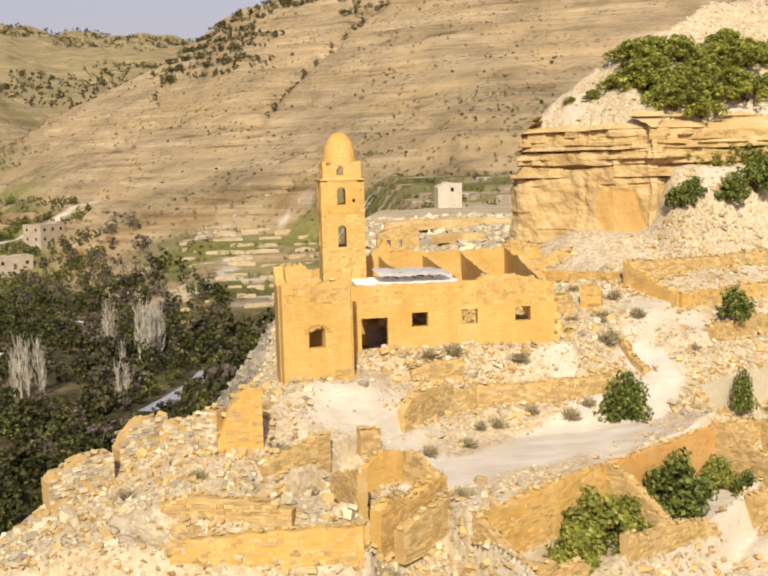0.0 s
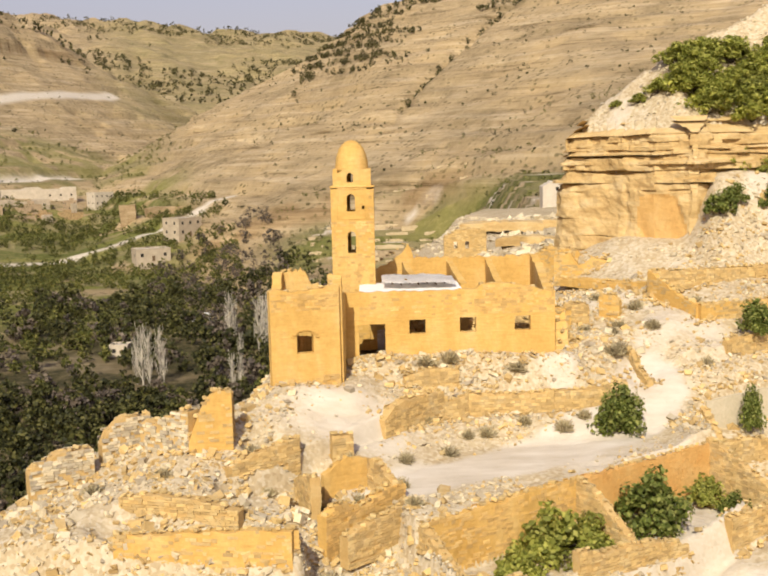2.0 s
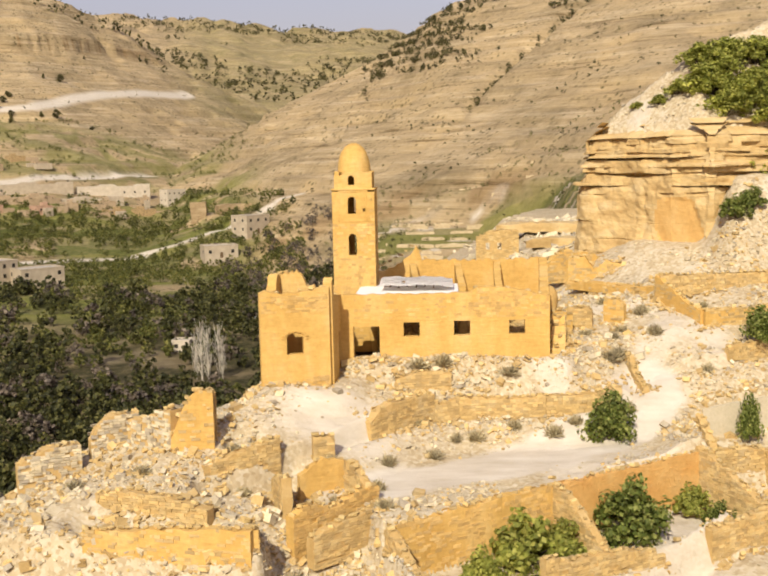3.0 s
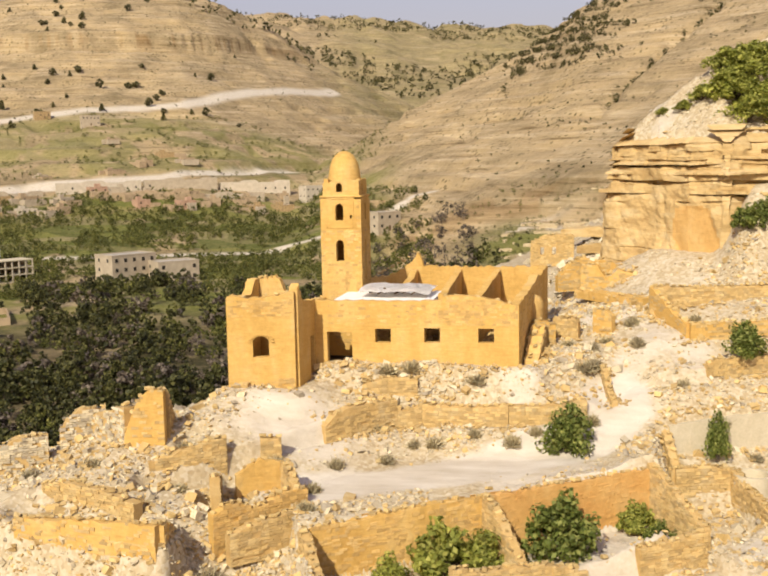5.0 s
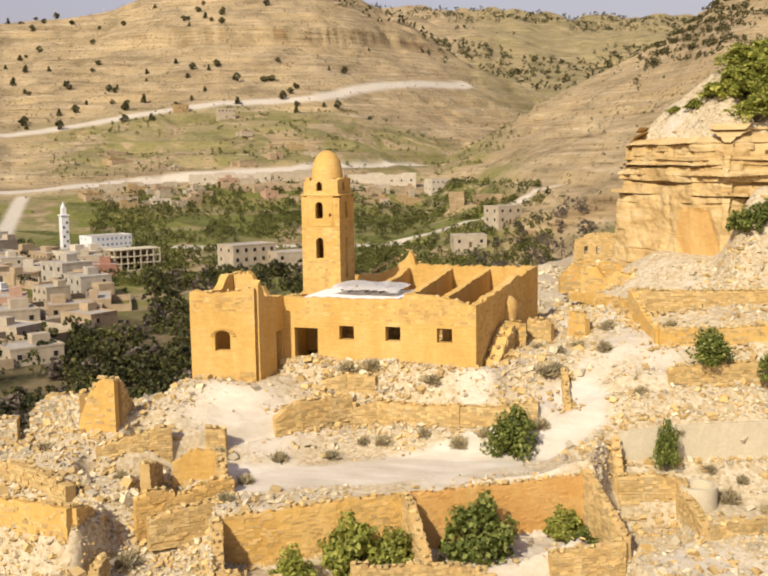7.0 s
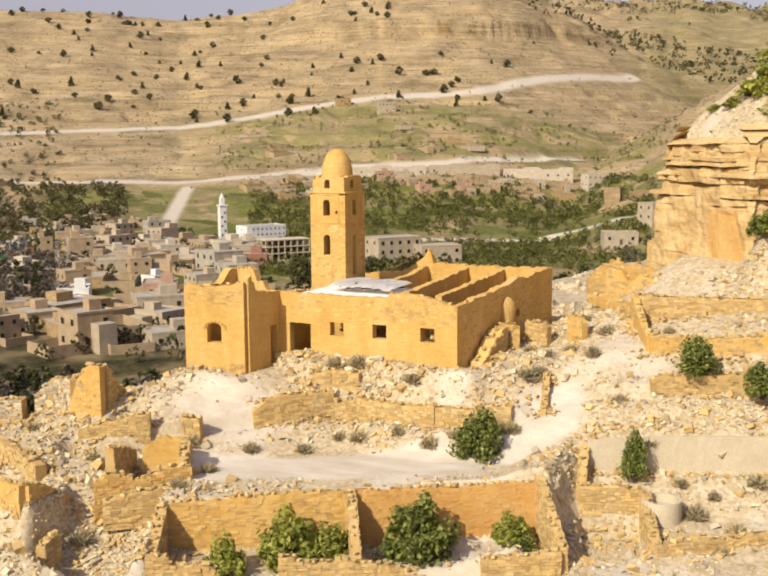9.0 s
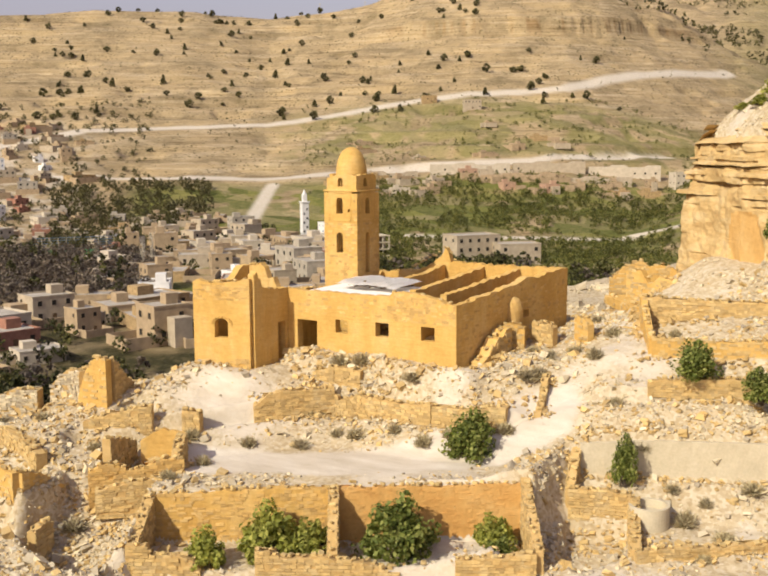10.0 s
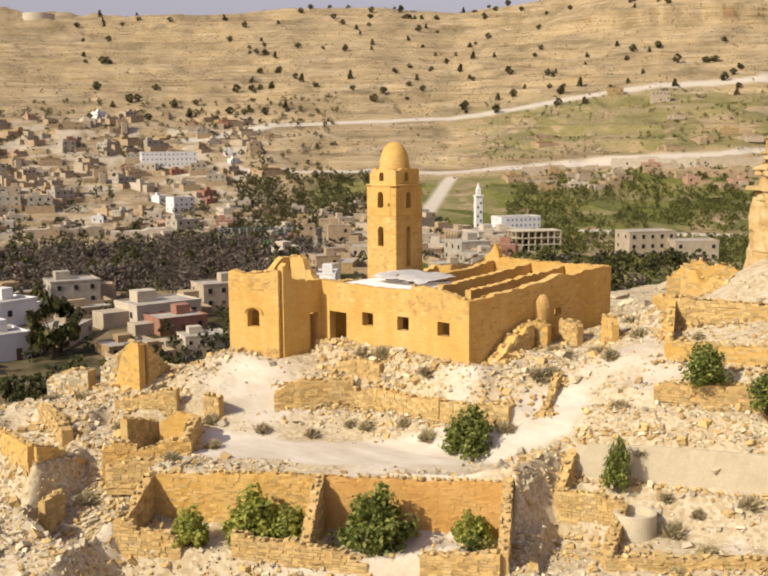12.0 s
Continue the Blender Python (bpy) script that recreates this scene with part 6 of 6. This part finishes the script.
# upland woods beyond the ravine
x, y, rn = scatter(35, 3800, -22, 3, 1500, 3650, lambda x, y, az, d: (fbm(x / 220, y / 220, 3, 91) + 0.13 * (az > -13) * (d < 2400) + 0.1 * (d > 3300)) > 0.53)
woods("upland_wood", "dark pines on the upland beyond the ravine", x, y, rn.uniform(8, 15, len(x)), PINE, 36, clumps=6, per=6, leaf=0.12, trunks=False)
x, y, rn = scatter(37, 3000, -5.0, 18, 600, 1000, lambda x, y, az, d: ((np.abs(az - (1.0 + 0.0368 * (d - 695))) < 0.42) & (d > 690) & (d < 860)) | ((fbm(x / 50, y / 50, 3, 92) > 0.80 - 0.00085 * (d - 700)) & (d > 790)))
woods("hilltop_wood", "dark junipers on the brow of the bare hill", x, y, rn.uniform(2.5, 6.0, len(x)), PINE, 38, clumps=12, per=7, leaf=0.10)
x, y, rn = scatter(39, 2600, -9, 16, 180, 560, lambda x, y, az, d: fbm(x / 45, y / 9, 3, 93) > 0.5)
woods("terrace_bushes", "green bushes along old terraces", x, y, rn.uniform(0.8, 2.4, len(x)), ORCHARD, 40, clumps=7, per=7, leaf=0.09, trunks=False)
x, y, rn = scatter(41, 300, -12, 14, 480, 900, lambda x, y, az, d: fbm(x / 45, y / 45, 3, 94) > 0.56)
woods("slope_scrub", "dark scrub on the bare slope", x, y, rn.uniform(1.5, 3.2, len(x)), PINE, 42, clumps=8, per=6, leaf=0.1, trunks=False)
x, y, rn = scatter(45, 7000, -66, 16, 320, 1720, lambda x, y, az, d: (fbm(x / 60, y / 60, 3, 96) > 0.45) & (height(x, y) > -30))
woods("slope_scrub", "tiny dark shrubs speckled over the dry hillsides", x, y, rn.uniform(1.0, 3.0, len(x)), PINE, 46, kind="tuft", clumps=4, per=5, leaf=0.16, trunks=False)
x, y, rn = scatter(43, 150, -13.5, -6.5, 330, 560, lambda x, y, az, d: height(x, y) < -14)
woods("bare_wood", "leafless purple-grey trees in the side ravine", x, y, rn.uniform(3.5, 7, len(x)), BARE, 44, clumps=16, per=12, leaf=0.05)


def far_tree(name, label, seed, kind, mat, group):
    rs = np.random.RandomState(seed)
    ob = thing(name, label, "tree", group=group)
    bm = bmesh.new()
    stem_bm(bm, (0, 0, -0.08), (0.01, 0, 0.3), 0.035, 0.025)
    for k in range(5):
        t = 2 * math.pi * k / 5
        stem_bm(bm, (0.01, 0, 0.22 + 0.03 * k), (0.2 * math.cos(t), 0.2 * math.sin(t), 0.45 + 0.06 * k), 0.016, 0.006, 4)
    part("trunk", bm, BARK, ob)
    c, r = crown_points(rs, 34, kind)
    v, f = leaf_arrays(rs, c, r, 14, 0.075, 0.3, 0.9)
    cr = new("crown", mesh_arrays("crown", v, f, mat))
    cr.parent = ob
    return ob


# single junipers on the hill across the valley
protos = [far_tree("hill_tree", "dark green juniper on the dry hillside", 60 + k, ("cone", "round", "round")[k], PINE, "hillside junipers") for k in range(3)]
rs = np.random.RandomState(77)
placed = 0
while placed < 190:
    az, d = rs.uniform(-58, -19), rs.uniform(1040, 1640)
    xx, yy = at_polar(az, d)
    if fbm(np.array([xx / 80]), np.array([yy / 80]), 3, 95)[0] < 0.47:
        continue
    s = rs.uniform(5, 10)
    if placed < 3:
        put(protos[placed], xx, yy, hgt(xx, yy) - 0.3, s)
    else:
        put_copy(protos[placed % 3], xx, yy, hgt(xx, yy) - 0.3, s, rs.uniform(0, 360), s * rs.uniform(0.75, 1.1))
    placed += 1

# pale bare poplars by the river
pop = thing("bare_poplar", "tall pale leafless poplar by the river", "tree", group="bare poplars")
bm = bmesh.new()
stem_bm(bm, (0, 0, -0.5), (0.1, 0, 6), 0.22, 0.14)
stem_bm(bm, (0.1, 0, 6), (0.0, 0.1, 13.5), 0.14, 0.03)
part("trunk", bm, POPLAR, pop)
rp = random.Random(5)
bm = bmesh.new()
for k in range(70):
    z = rp.uniform(1.0, 11)
    t = rp.uniform(0, 6.28)
    r = rp.uniform(0.5, 1.5)
    m = (r * 0.7 * math.cos(t), r * 0.7 * math.sin(t), z + 1.3)
    stem_bm(bm, (0.05, 0, z), m, 0.06, 0.045, 4)
    stem_bm(bm, m, (r * math.cos(t), r * math.sin(t), z + rp.uniform(2.2, 4)), 0.045, 0.02, 4)
tagged(part("branchwork", bm, POPLAR, pop), kind="stuff")
put(pop, -68, 210.5, -46, 1.15)
for x, y, k in ((-72, 214, 0.95), (-70, 212, 1.2), (-66.5, 217, 1.1), (-65, 214, 0.9), (-45, 198, 0.85), (-43.4, 201, 0.75), (-44.5, 256, 1.25), (-42.8, 255, 1.35), (-41, 253, 1.3), (-39.8, 256, 1.2), (-38.6, 259, 1.25), (-40.2, 262, 1.3), (-42, 261, 1.15),
                (-54.8, 268, 1.25), (-53.6, 270, 1.1), (-47, 232, 0.8), (-330, 300, 1.1), (-327, 303, 1.2)):
    put_copy(pop, x, y, hgt(x, y) - 0.4, k, rp.uniform(0, 360))
# dark conifer among the lower houses
con = far_tree("conifer", "large dark bushy conifer beside low houses", 71, "round", WOODS, "")
put(con, -225, 102, hgt(-225, 102) - 0.5, 15, 0, 17)


# ---------------------------------------------------------------- village
OCHRE = plain("ochre_render", (0.43, 0.32, 0.195), 0.9, 0.18, 0.4)
BEIGE = plain("beige_render", (0.46, 0.38, 0.27), 0.9, 0.15, 0.4)
CREAM = plain("cream_render", (0.57, 0.49, 0.37), 0.9, 0.12, 0.4)
WHITE = plain("white_paint", (0.78, 0.76, 0.72), 0.7, 0.06, 0.4)
BRICK = plain("red_brick_wall", (0.36, 0.18, 0.12), 0.9, 0.2, 0.6)
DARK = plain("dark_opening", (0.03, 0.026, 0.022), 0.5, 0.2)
ROOFING = plain("dusty_flat_roof", (0.43, 0.385, 0.315), 0.95, 0.2, 0.3)
BLUE = plain("blue_window", (0.16, 0.24, 0.36), 0.3, 0.15)
GREY = plain("grey_render", (0.42, 0.37, 0.29), 0.9, 0.2, 0.4)
STONEHOUSE = plain("rough_stone_wall", (0.40, 0.28, 0.14), 0.95, 0.3, 0.9)
PINK = plain("pink_render", (0.47, 0.30, 0.20), 0.9, 0.15, 0.4)
TURF = plain("green_turf", (0.06, 0.17, 0.06), 0.9, 0.15, 0.2)


def rim_bm(rect, t, z0, z1):
    """A rectangular wall of one piece, open in the middle."""
    x0, y0, x1, y1 = rect
    bm = bmesh.new()
    out = [(x0, y0), (x1, y0), (x1, y1), (x0, y1)]
    inn = [(x0 + t, y0 + t), (x1 - t, y0 + t), (x1 - t, y1 - t), (x0 + t, y1 - t)]
    ring = lambda pts, z: [bm.verts.new((x, y, z)) for x, y in pts]
    o0, o1, i0, i1 = ring(out, z0), ring(out, z1), ring(inn, z0), ring(inn, z1)
    for k in range(4):
        q = (k + 1) % 4
        for f in ((o0[k], o0[q], o1[q], o1[k]), (o1[k], o1[q], i1[q], i1[k]), (i1[k], i1[q], i0[q], i0[k]), (i0[k], i0[q], o0[q], o0[k])):
            bm.faces.new(f)
    return bm


def house(name, label, w, d, h, mat, storeys=1, seed=0, ruinous=False, category="house", group="village houses", win=DARK, bays=None, frame=None):
    """A flat-roofed house: walls, parapet roof, windows with frames, a door."""
    rnd = random.Random(seed)
    ob = thing(name, label, category, group=group)
    bm = box_bm((w, d, h + 3), (0, 0, (h - 3) / 2), bev=0.06)
    part("wall", bm, mat, ob)
    bm = box_bm((w - 0.5, d - 0.5, 0.12), (0, 0, h + 0.06))
    part("roof", bm, ROOFING, ob)
    bm = rim_bm((-w / 2 - 0.08, -d / 2 - 0.08, w / 2 + 0.08, d / 2 + 0.08), 0.32, h - 0.004, h + 0.45)
    part("parapet", bm, mat, ob)
    if group == "village houses":
        part("roof_hut", box_bm((w * 0.3, d * 0.35, 2.3), (w * rnd.uniform(-0.3, 0.3), d * 0.2, h + 1.2), bev=0.05), mat, ob)
        part("annexe", box_bm((w * 0.45, d * 0.5, h * 0.75 + 3), (w * rnd.choice((-0.66, 0.66)), d * 0.1, (h * 0.75 - 3) / 2), bev=0.05), rnd.choice((OCHRE, BEIGE, mat)), ob)
        if rnd.random() < 0.7:
            cw, cd = w * 1.15, d * 0.8
            court = rim_bm((-cw / 2, -d / 2 - cd, cw / 2, -d / 2 + 0.4), 0.3, -2.9, 2.1)
            part("court_wall", court, rnd.choice((OCHRE, BEIGE)), ob)
    n = bays or max(2, int(w / 3.4))
    sh = h / storeys
    for st in range(storeys):
        for k in range(n):
            x = -w / 2 + w * (k + 0.5) / n
            if st == 0 and k == n // 2:
                part("door", box_bm((1.1, 0.12, 2.1), (x, -d / 2 - 0.02, 1.05)), WOOD, ob)
                continue
            if rnd.random() < 0.85:
                wn = part("window", box_bm((1.35, 0.10, 1.5), (x, -d / 2 - 0.02, st * sh + sh * 0.55)), frame or mat, ob)
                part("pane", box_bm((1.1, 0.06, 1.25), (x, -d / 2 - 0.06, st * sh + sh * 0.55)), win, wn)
        for k in range(max(1, int(d / 4))):
            y = -d / 2 + d * (k + 0.5) / max(1, int(d / 4))
            for sx in (1, -1):
                if rnd.random() < 0.7:
                    wn = part("window", box_bm((0.10, 1.2, 1.4), (sx * (w / 2 + 0.02), y, st * sh + sh * 0.55)), frame or mat, ob)
                    part("pane", box_bm((0.06, 1.0, 1.15), (sx * (w / 2 + 0.06), y, st * sh + sh * 0.55)), win, wn)
    return ob


def facing(x, y, turn=0.0):
    """The turn about z by which a house's front looks back at the ruins."""
    return math.degrees(math.atan2(-(x - 10), (y + 50))) + turn


KINDS = [house("village_house", "low ochre mud-walled village house with flat roof", 12, 9, 3.4, OCHRE, 1, 1),
         house("village_house", "beige two-storey village house with flat roof", 11, 9, 6.2, BEIGE, 2, 2),
         house("village_house", "cream rendered village house with flat roof", 14, 10, 3.8, CREAM, 1, 3),
         house("village_house", "long low ochre house with flat roof", 19, 7, 3.2, OCHRE, 1, 4),
         house("village_house", "small white painted house with flat roof", 9, 8, 4.6, WHITE, 1, 5),
         house("village_house", "unfinished red brick house with flat roof", 12, 9, 3.6, BRICK, 1, 6),
         house("village_house", "plain beige house with a dusty flat roof", 10, 12, 3.6, BEIGE, 1, 7)]
KINDS += [house("village_house", "grey concrete house with a dusty flat roof", 13, 10, 6.4, GREY, 2, 8),
          house("village_house", "old stone house with a walled court", 16, 12, 3.0, STONEHOUSE, 1, 9),
          house("village_house", "pink rendered house with flat roof", 11, 9, 4.0, PINK, 1, 10),
          house("village_house", "tall narrow ochre house with flat roof", 8, 8, 7.4, OCHRE, 2, 11)]
used = [False] * len(KINDS)
taken = []


def settle_house(k, x, y, rz, s=1.0, lift=0.0):
    z = hgt(x, y) + lift
    if not used[k]:
        used[k] = True
        put(KINDS[k], x, y, z, s, rz)
    else:
        put_copy(KINDS[k], x, y, z, s, rz)
    taken.append((x, y))


def quarter(seed, n, az0, az1, d0, d1, gap, weights, scale=(0.85, 1.2), spread=25):
    rnd = random.Random(seed)
    tries = made = 0
    while made < n and tries < n * 40:
        tries += 1
        az, d = rnd.uniform(az0, az1), rnd.uniform(d0, d1)
        x, y = polar(az, d)
        if any((x - a) ** 2 + (y - b) ** 2 < gap * gap for a, b in taken):
            continue
        k = rnd.choices(range(len(KINDS)), weights)[0]
        settle_house(k, x, y, facing(x, y, rnd.choice((0, 0, 90, -90)) + 18 + rnd.uniform(-spread, spread)), rnd.uniform(*scale))
        made += 1


# landmarks first
def landmark(ob, x, y, turn=0.0, s=1.0, z=None):
    put(ob, x, y, hgt(x, y) if z is None else z, s, facing(x, y, turn))
    taken.append((x, y))
    return ob


# white mosque with its own tall minaret
wm = thing("white_minaret", "slender white painted minaret in the village", "tower")
bm = box_bm((4.2, 4.2, 23), (0, 0, 8.5), bev=0.1)
part("shaft", bm, WHITE, wm)
part("balcony", box_bm((5.2, 5.2, 0.8), (0, 0, 20.2), bev=0.1), WHITE, wm)
part("lantern", box_bm((2.6, 2.6, 4.2), (0, 0, 22.6), bev=0.1), WHITE, wm)
bm = bmesh.new()
bmesh.ops.create_cone(bm, cap_ends=True, segments=16, radius1=1.3, radius2=0.1, depth=3.0)
bmesh.ops.translate(bm, vec=(0, 0, 26.2), verts=bm.verts)
part("spire", bm, WHITE, wm)
for k in range(6):
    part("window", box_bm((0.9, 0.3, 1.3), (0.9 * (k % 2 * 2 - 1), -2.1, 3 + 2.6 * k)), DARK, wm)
landmark(wm, -349.7, 451, 20)
landmark(house("white_hall", "white painted public hall with blue window bands", 25, 14, 9.5, WHITE, 3, 12, category="building", group="", win=BLUE, bays=9), -326, 456, 28)
# concrete frame left unfinished
fb = thing("unfinished_building", "unfinished concrete frame building with open storeys", "building")
for st in range(4):
    part("floor_slab", box_bm((25, 12, 0.5), (0, 0, 0.2 + 3.4 * st)), CONCRETE, fb)
    if st < 3:
        for i in range(8):
            for j in range(3):
                part("column", box_bm((0.5, 0.5, 3.4), (-12 + 24 * i / 7, -5.6 + 5.6 * j, 1.9 + 3.4 * st)), CREAM, fb)
        part("infill", box_bm((24, 0.3, 3.0), (0, 2.5, 1.9 + 3.4 * st)), OCHRE, fb)
part("plinth", box_bm((25, 12, 4), (0, 0, -2)), OCHRE, fb)
landmark(fb, -272, 397, 25)
landmark(house("beige_block", "large beige rendered house with balconies", 17, 11, 9.5, BEIGE, 3, 14, group=""), -207, 392, 30, 1.35)
landmark(house("beige_block", "lower wing of the large beige house", 14, 10, 6.4, BEIGE, 2, 15, group=""), -186, 397, 20, 1.4)
landmark(house("school", "long white three-storey school with rows of windows", 44, 13, 11.5, WHITE, 3, 16, category="building", group="", win=BLUE, bays=13), -680, 468, 8)
landmark(house("white_block", "white painted three-storey block", 15, 11, 9.5, WHITE, 3, 17, group=""), *polar(-52.0, 690), 30)
landmark(house("grey_house", "grey stone house by the side ravine", 13, 10, 7.5, BEIGE, 2, 18, group=""), -114, 527, 40, 1.3)
landmark(house("field_hut", "low plastered hut beside the fields", 13, 9, 4.4, BEIGE, 1, 19, group=""), -123, 484, 10, 1.35)
landmark(house("white_hut", "small white hut among trees", 6.0, 5, 3.6, WHITE, 1, 20, group=""), -71, 313.5, 25, 0.85)
landmark(house("white_hut", "small pale hut among trees", 5.5, 5, 3.2, CREAM, 1, 21, group=""), -86, 256, -20)
landmark(house("roadside_house", "roadside house with a dark open porch", 15, 9, 6.5, STONEHOUSE, 1, 22, group=""), -522, 893, 10)
landmark(house("roadside_house", "two-storey roadside house with balcony", 17, 10, 9.0, BEIGE, 2, 23, group=""), -463, 875, 10)
landmark(house("roadside_house", "grey house at the end of the old village row", 16, 11, 10.0, CREAM, 2, 24, group=""), -206, 716, 30)
# tank on the ridge
bm = bmesh.new()
bmesh.ops.create_cone(bm, cap_ends=True, segments=40, radius1=24, radius2=24, depth=16)
tank = part("water_tank", bm, CREAM)
tagged(tank, "round pale water tank on the ridge", "tank")
tx, ty = polar(-59.9, 1745)
tank.location = (tx, ty, hgt(tx, ty) + 5)
# small white tower on the saddle behind the mosque
wt = thing("white_tower", "square pale ruined tower on the saddle", "tower")
bm = wall_bm((-1.6, 0), (1.6, 0), -1.0, [(0, 3.0), (0.4, 3.6), (1, 3.4)], thick=2.6, jag=0.1, seed=200)
part("wall", bm, plain("lime_wash", (0.60, 0.53, 0.42), 0.9, 0.12, 0.8), wt)
part("opening", box_bm((0.4, 0.1, 0.5), (0.3, -1.32, 2.6)), DARK, wt)
put(wt, 25.9, 150, hgt(25.9, 150) - 0.2, 1.5)
# sports pitch with its net fence
pit = thing("sports_pitch", "green turf sports pitch behind a net fence", "pitch")
part("turf", box_bm((46, 26, 0.5), (0, 0, 0.3)), TURF, pit)
for k in range(12):
    part("post", box_bm((0.3, 0.3, 7), (-23 + 46 * k / 11, 13, 3.5)), CONCRETE, pit)
for k in range(5):
    part("net_rail", box_bm((46, 0.15, 0.25), (0, 13, 1.4 + 1.4 * k)), BLUE, pit)
landmark(pit, *polar(-47.2, 560), 8)

def long_walls(label, rows):
    """Old village houses run together behind one long wall."""
    for az0, az1, d, h, m in rows:
        p0, p1 = polar(az0, d), polar(az1, d + 6)
        z = min(hgt(*p0), hgt(*p1))
        ob = part("row_house", wall_bm(p0, p1, z - 3, [(0, z + h), (0.3, z + h), (0.301, z + h + 1.2), (0.55, z + h + 1.2), (0.551, z + h - 0.5), (0.8, z + h - 0.5), (0.801, z + h + 0.8), (1, z + h + 0.8)], thick=9, jag=0.05, step=3.0, seed=int(d)), m)
        tagged(ob, label, "house", group="row houses")
        dv = (Vector(p1) - Vector(p0))
        rnd = random.Random(int(d))
        n = int(dv.length / 7)
        nv = Vector((dv.y, -dv.x)).normalized()
        for k in range(n):
            q = Vector(p0) + dv * ((k + 0.5) / n) + nv * 4.52
            if rnd.random() < 0.3:
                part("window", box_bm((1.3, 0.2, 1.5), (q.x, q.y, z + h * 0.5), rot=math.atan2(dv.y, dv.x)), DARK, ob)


long_walls("row of low ochre mud houses under the road", ((-33.5, -29.5, 800, 6, BEIGE), (-28.8, -24.5, 806, 8, CREAM), (-24.3, -20.5, 812, 8.5, BEIGE), (-20.3, -16.6, 820, 10, CREAM), (-26, -22, 778, 5, OCHRE), (-21.5, -18, 785, 6, BEIGE)))
long_walls("long pale wall of a yard beside the pitch", ((-55.5, -49.5, 600, 4, CREAM), (-60, -56, 610, 5, BEIGE)))

# the nearer houses seen over the rubble, one by one
for k, x, y, turn, s_ in ((4, -237, 92, 25, 1.5), (6, -247, 118, -20, 1.2), (2, -246, 151, 30, 1.6), (1, -250, 178, 25, 1.3), (5, -227, 144, 28, 1.3), (2, -206, 138, 20, 0.9), (4, -282, 118, 40, 1.6), (7, -296, 150, 15, 1.3), (10, -224, 170, 30, 1.0), (9, -262, 98, 20, 1.2),
                          (8, -214, 118, 25, 0.9), (0, -238, 76, 30, 1.2), (3, -270, 140, 20, 1.1)):
    settle_house(k, x, y, facing(x, y, turn), s_)
W = (5, 1, 2, 6, 0.3, 1, 3, 0.5, 5, 1, 2)
quarter(1, 10, -34, -16.5, 775, 800, 17, W, (0.9, 1.2), 8)
quarter(2, 9, -33, -17, 745, 770, 20, W, (0.9, 1.2), 8)
quarter(3, 56, -46, -33.5, 355, 610, 20, (5, 3, 4, 4, 1.0, 1, 5, 2, 5, 1, 3), (1.05, 1.5))
quarter(8, 17, -46, -37, 285, 360, 21, (5, 3, 5, 4, 0.6, 1, 5, 1, 4, 1, 3), (1.1, 1.5))
quarter(4, 14, -68, -58, 300, 370, 19, (3, 3, 5, 3, 2.5, 2, 4, 3, 2, 2, 2), (1.1, 1.5))
quarter(5, 160, -68, -47.5, 600, 1080, 15, (5, 4, 4, 4, 2.2, 2.5, 5, 6, 6, 1, 3), (0.75, 1.25))
quarter(6, 12, -48, -38, 600, 690, 20, (4, 2, 4, 3, 1.5, 1, 3, 2, 2, 1, 1), (0.9, 1.2))
quarter(7, 8, -34, -20, 860, 980, 26, (4, 0, 3, 4, 0, 0, 3, 0, 4, 0, 0), (0.7, 1.1), 8)
for k, ok in enumerate(used):
    if not ok:
        settle_house(k, *polar(-50 - 2 * k, 700 + 15 * k), 0)

# masts on the ridge
mast = thing("mast", "thin grey mast on the ridge", "mast", group="ridge masts")
bm = bmesh.new()
stem_bm(bm, (0, 0, -2), (0, 0, 22), 0.5, 0.3, 8)
part("pole", bm, CONCRETE, mast)
part("crossbar", box_bm((3.5, 0.4, 0.4), (0, 0, 20)), CONCRETE, mast)
put(mast, *polar(-35.4, 1745))
for a in (-33.0, -31.6, -29.9, -25.2):
    put_copy(mast, *polar(a, 1745), None, 0.9)
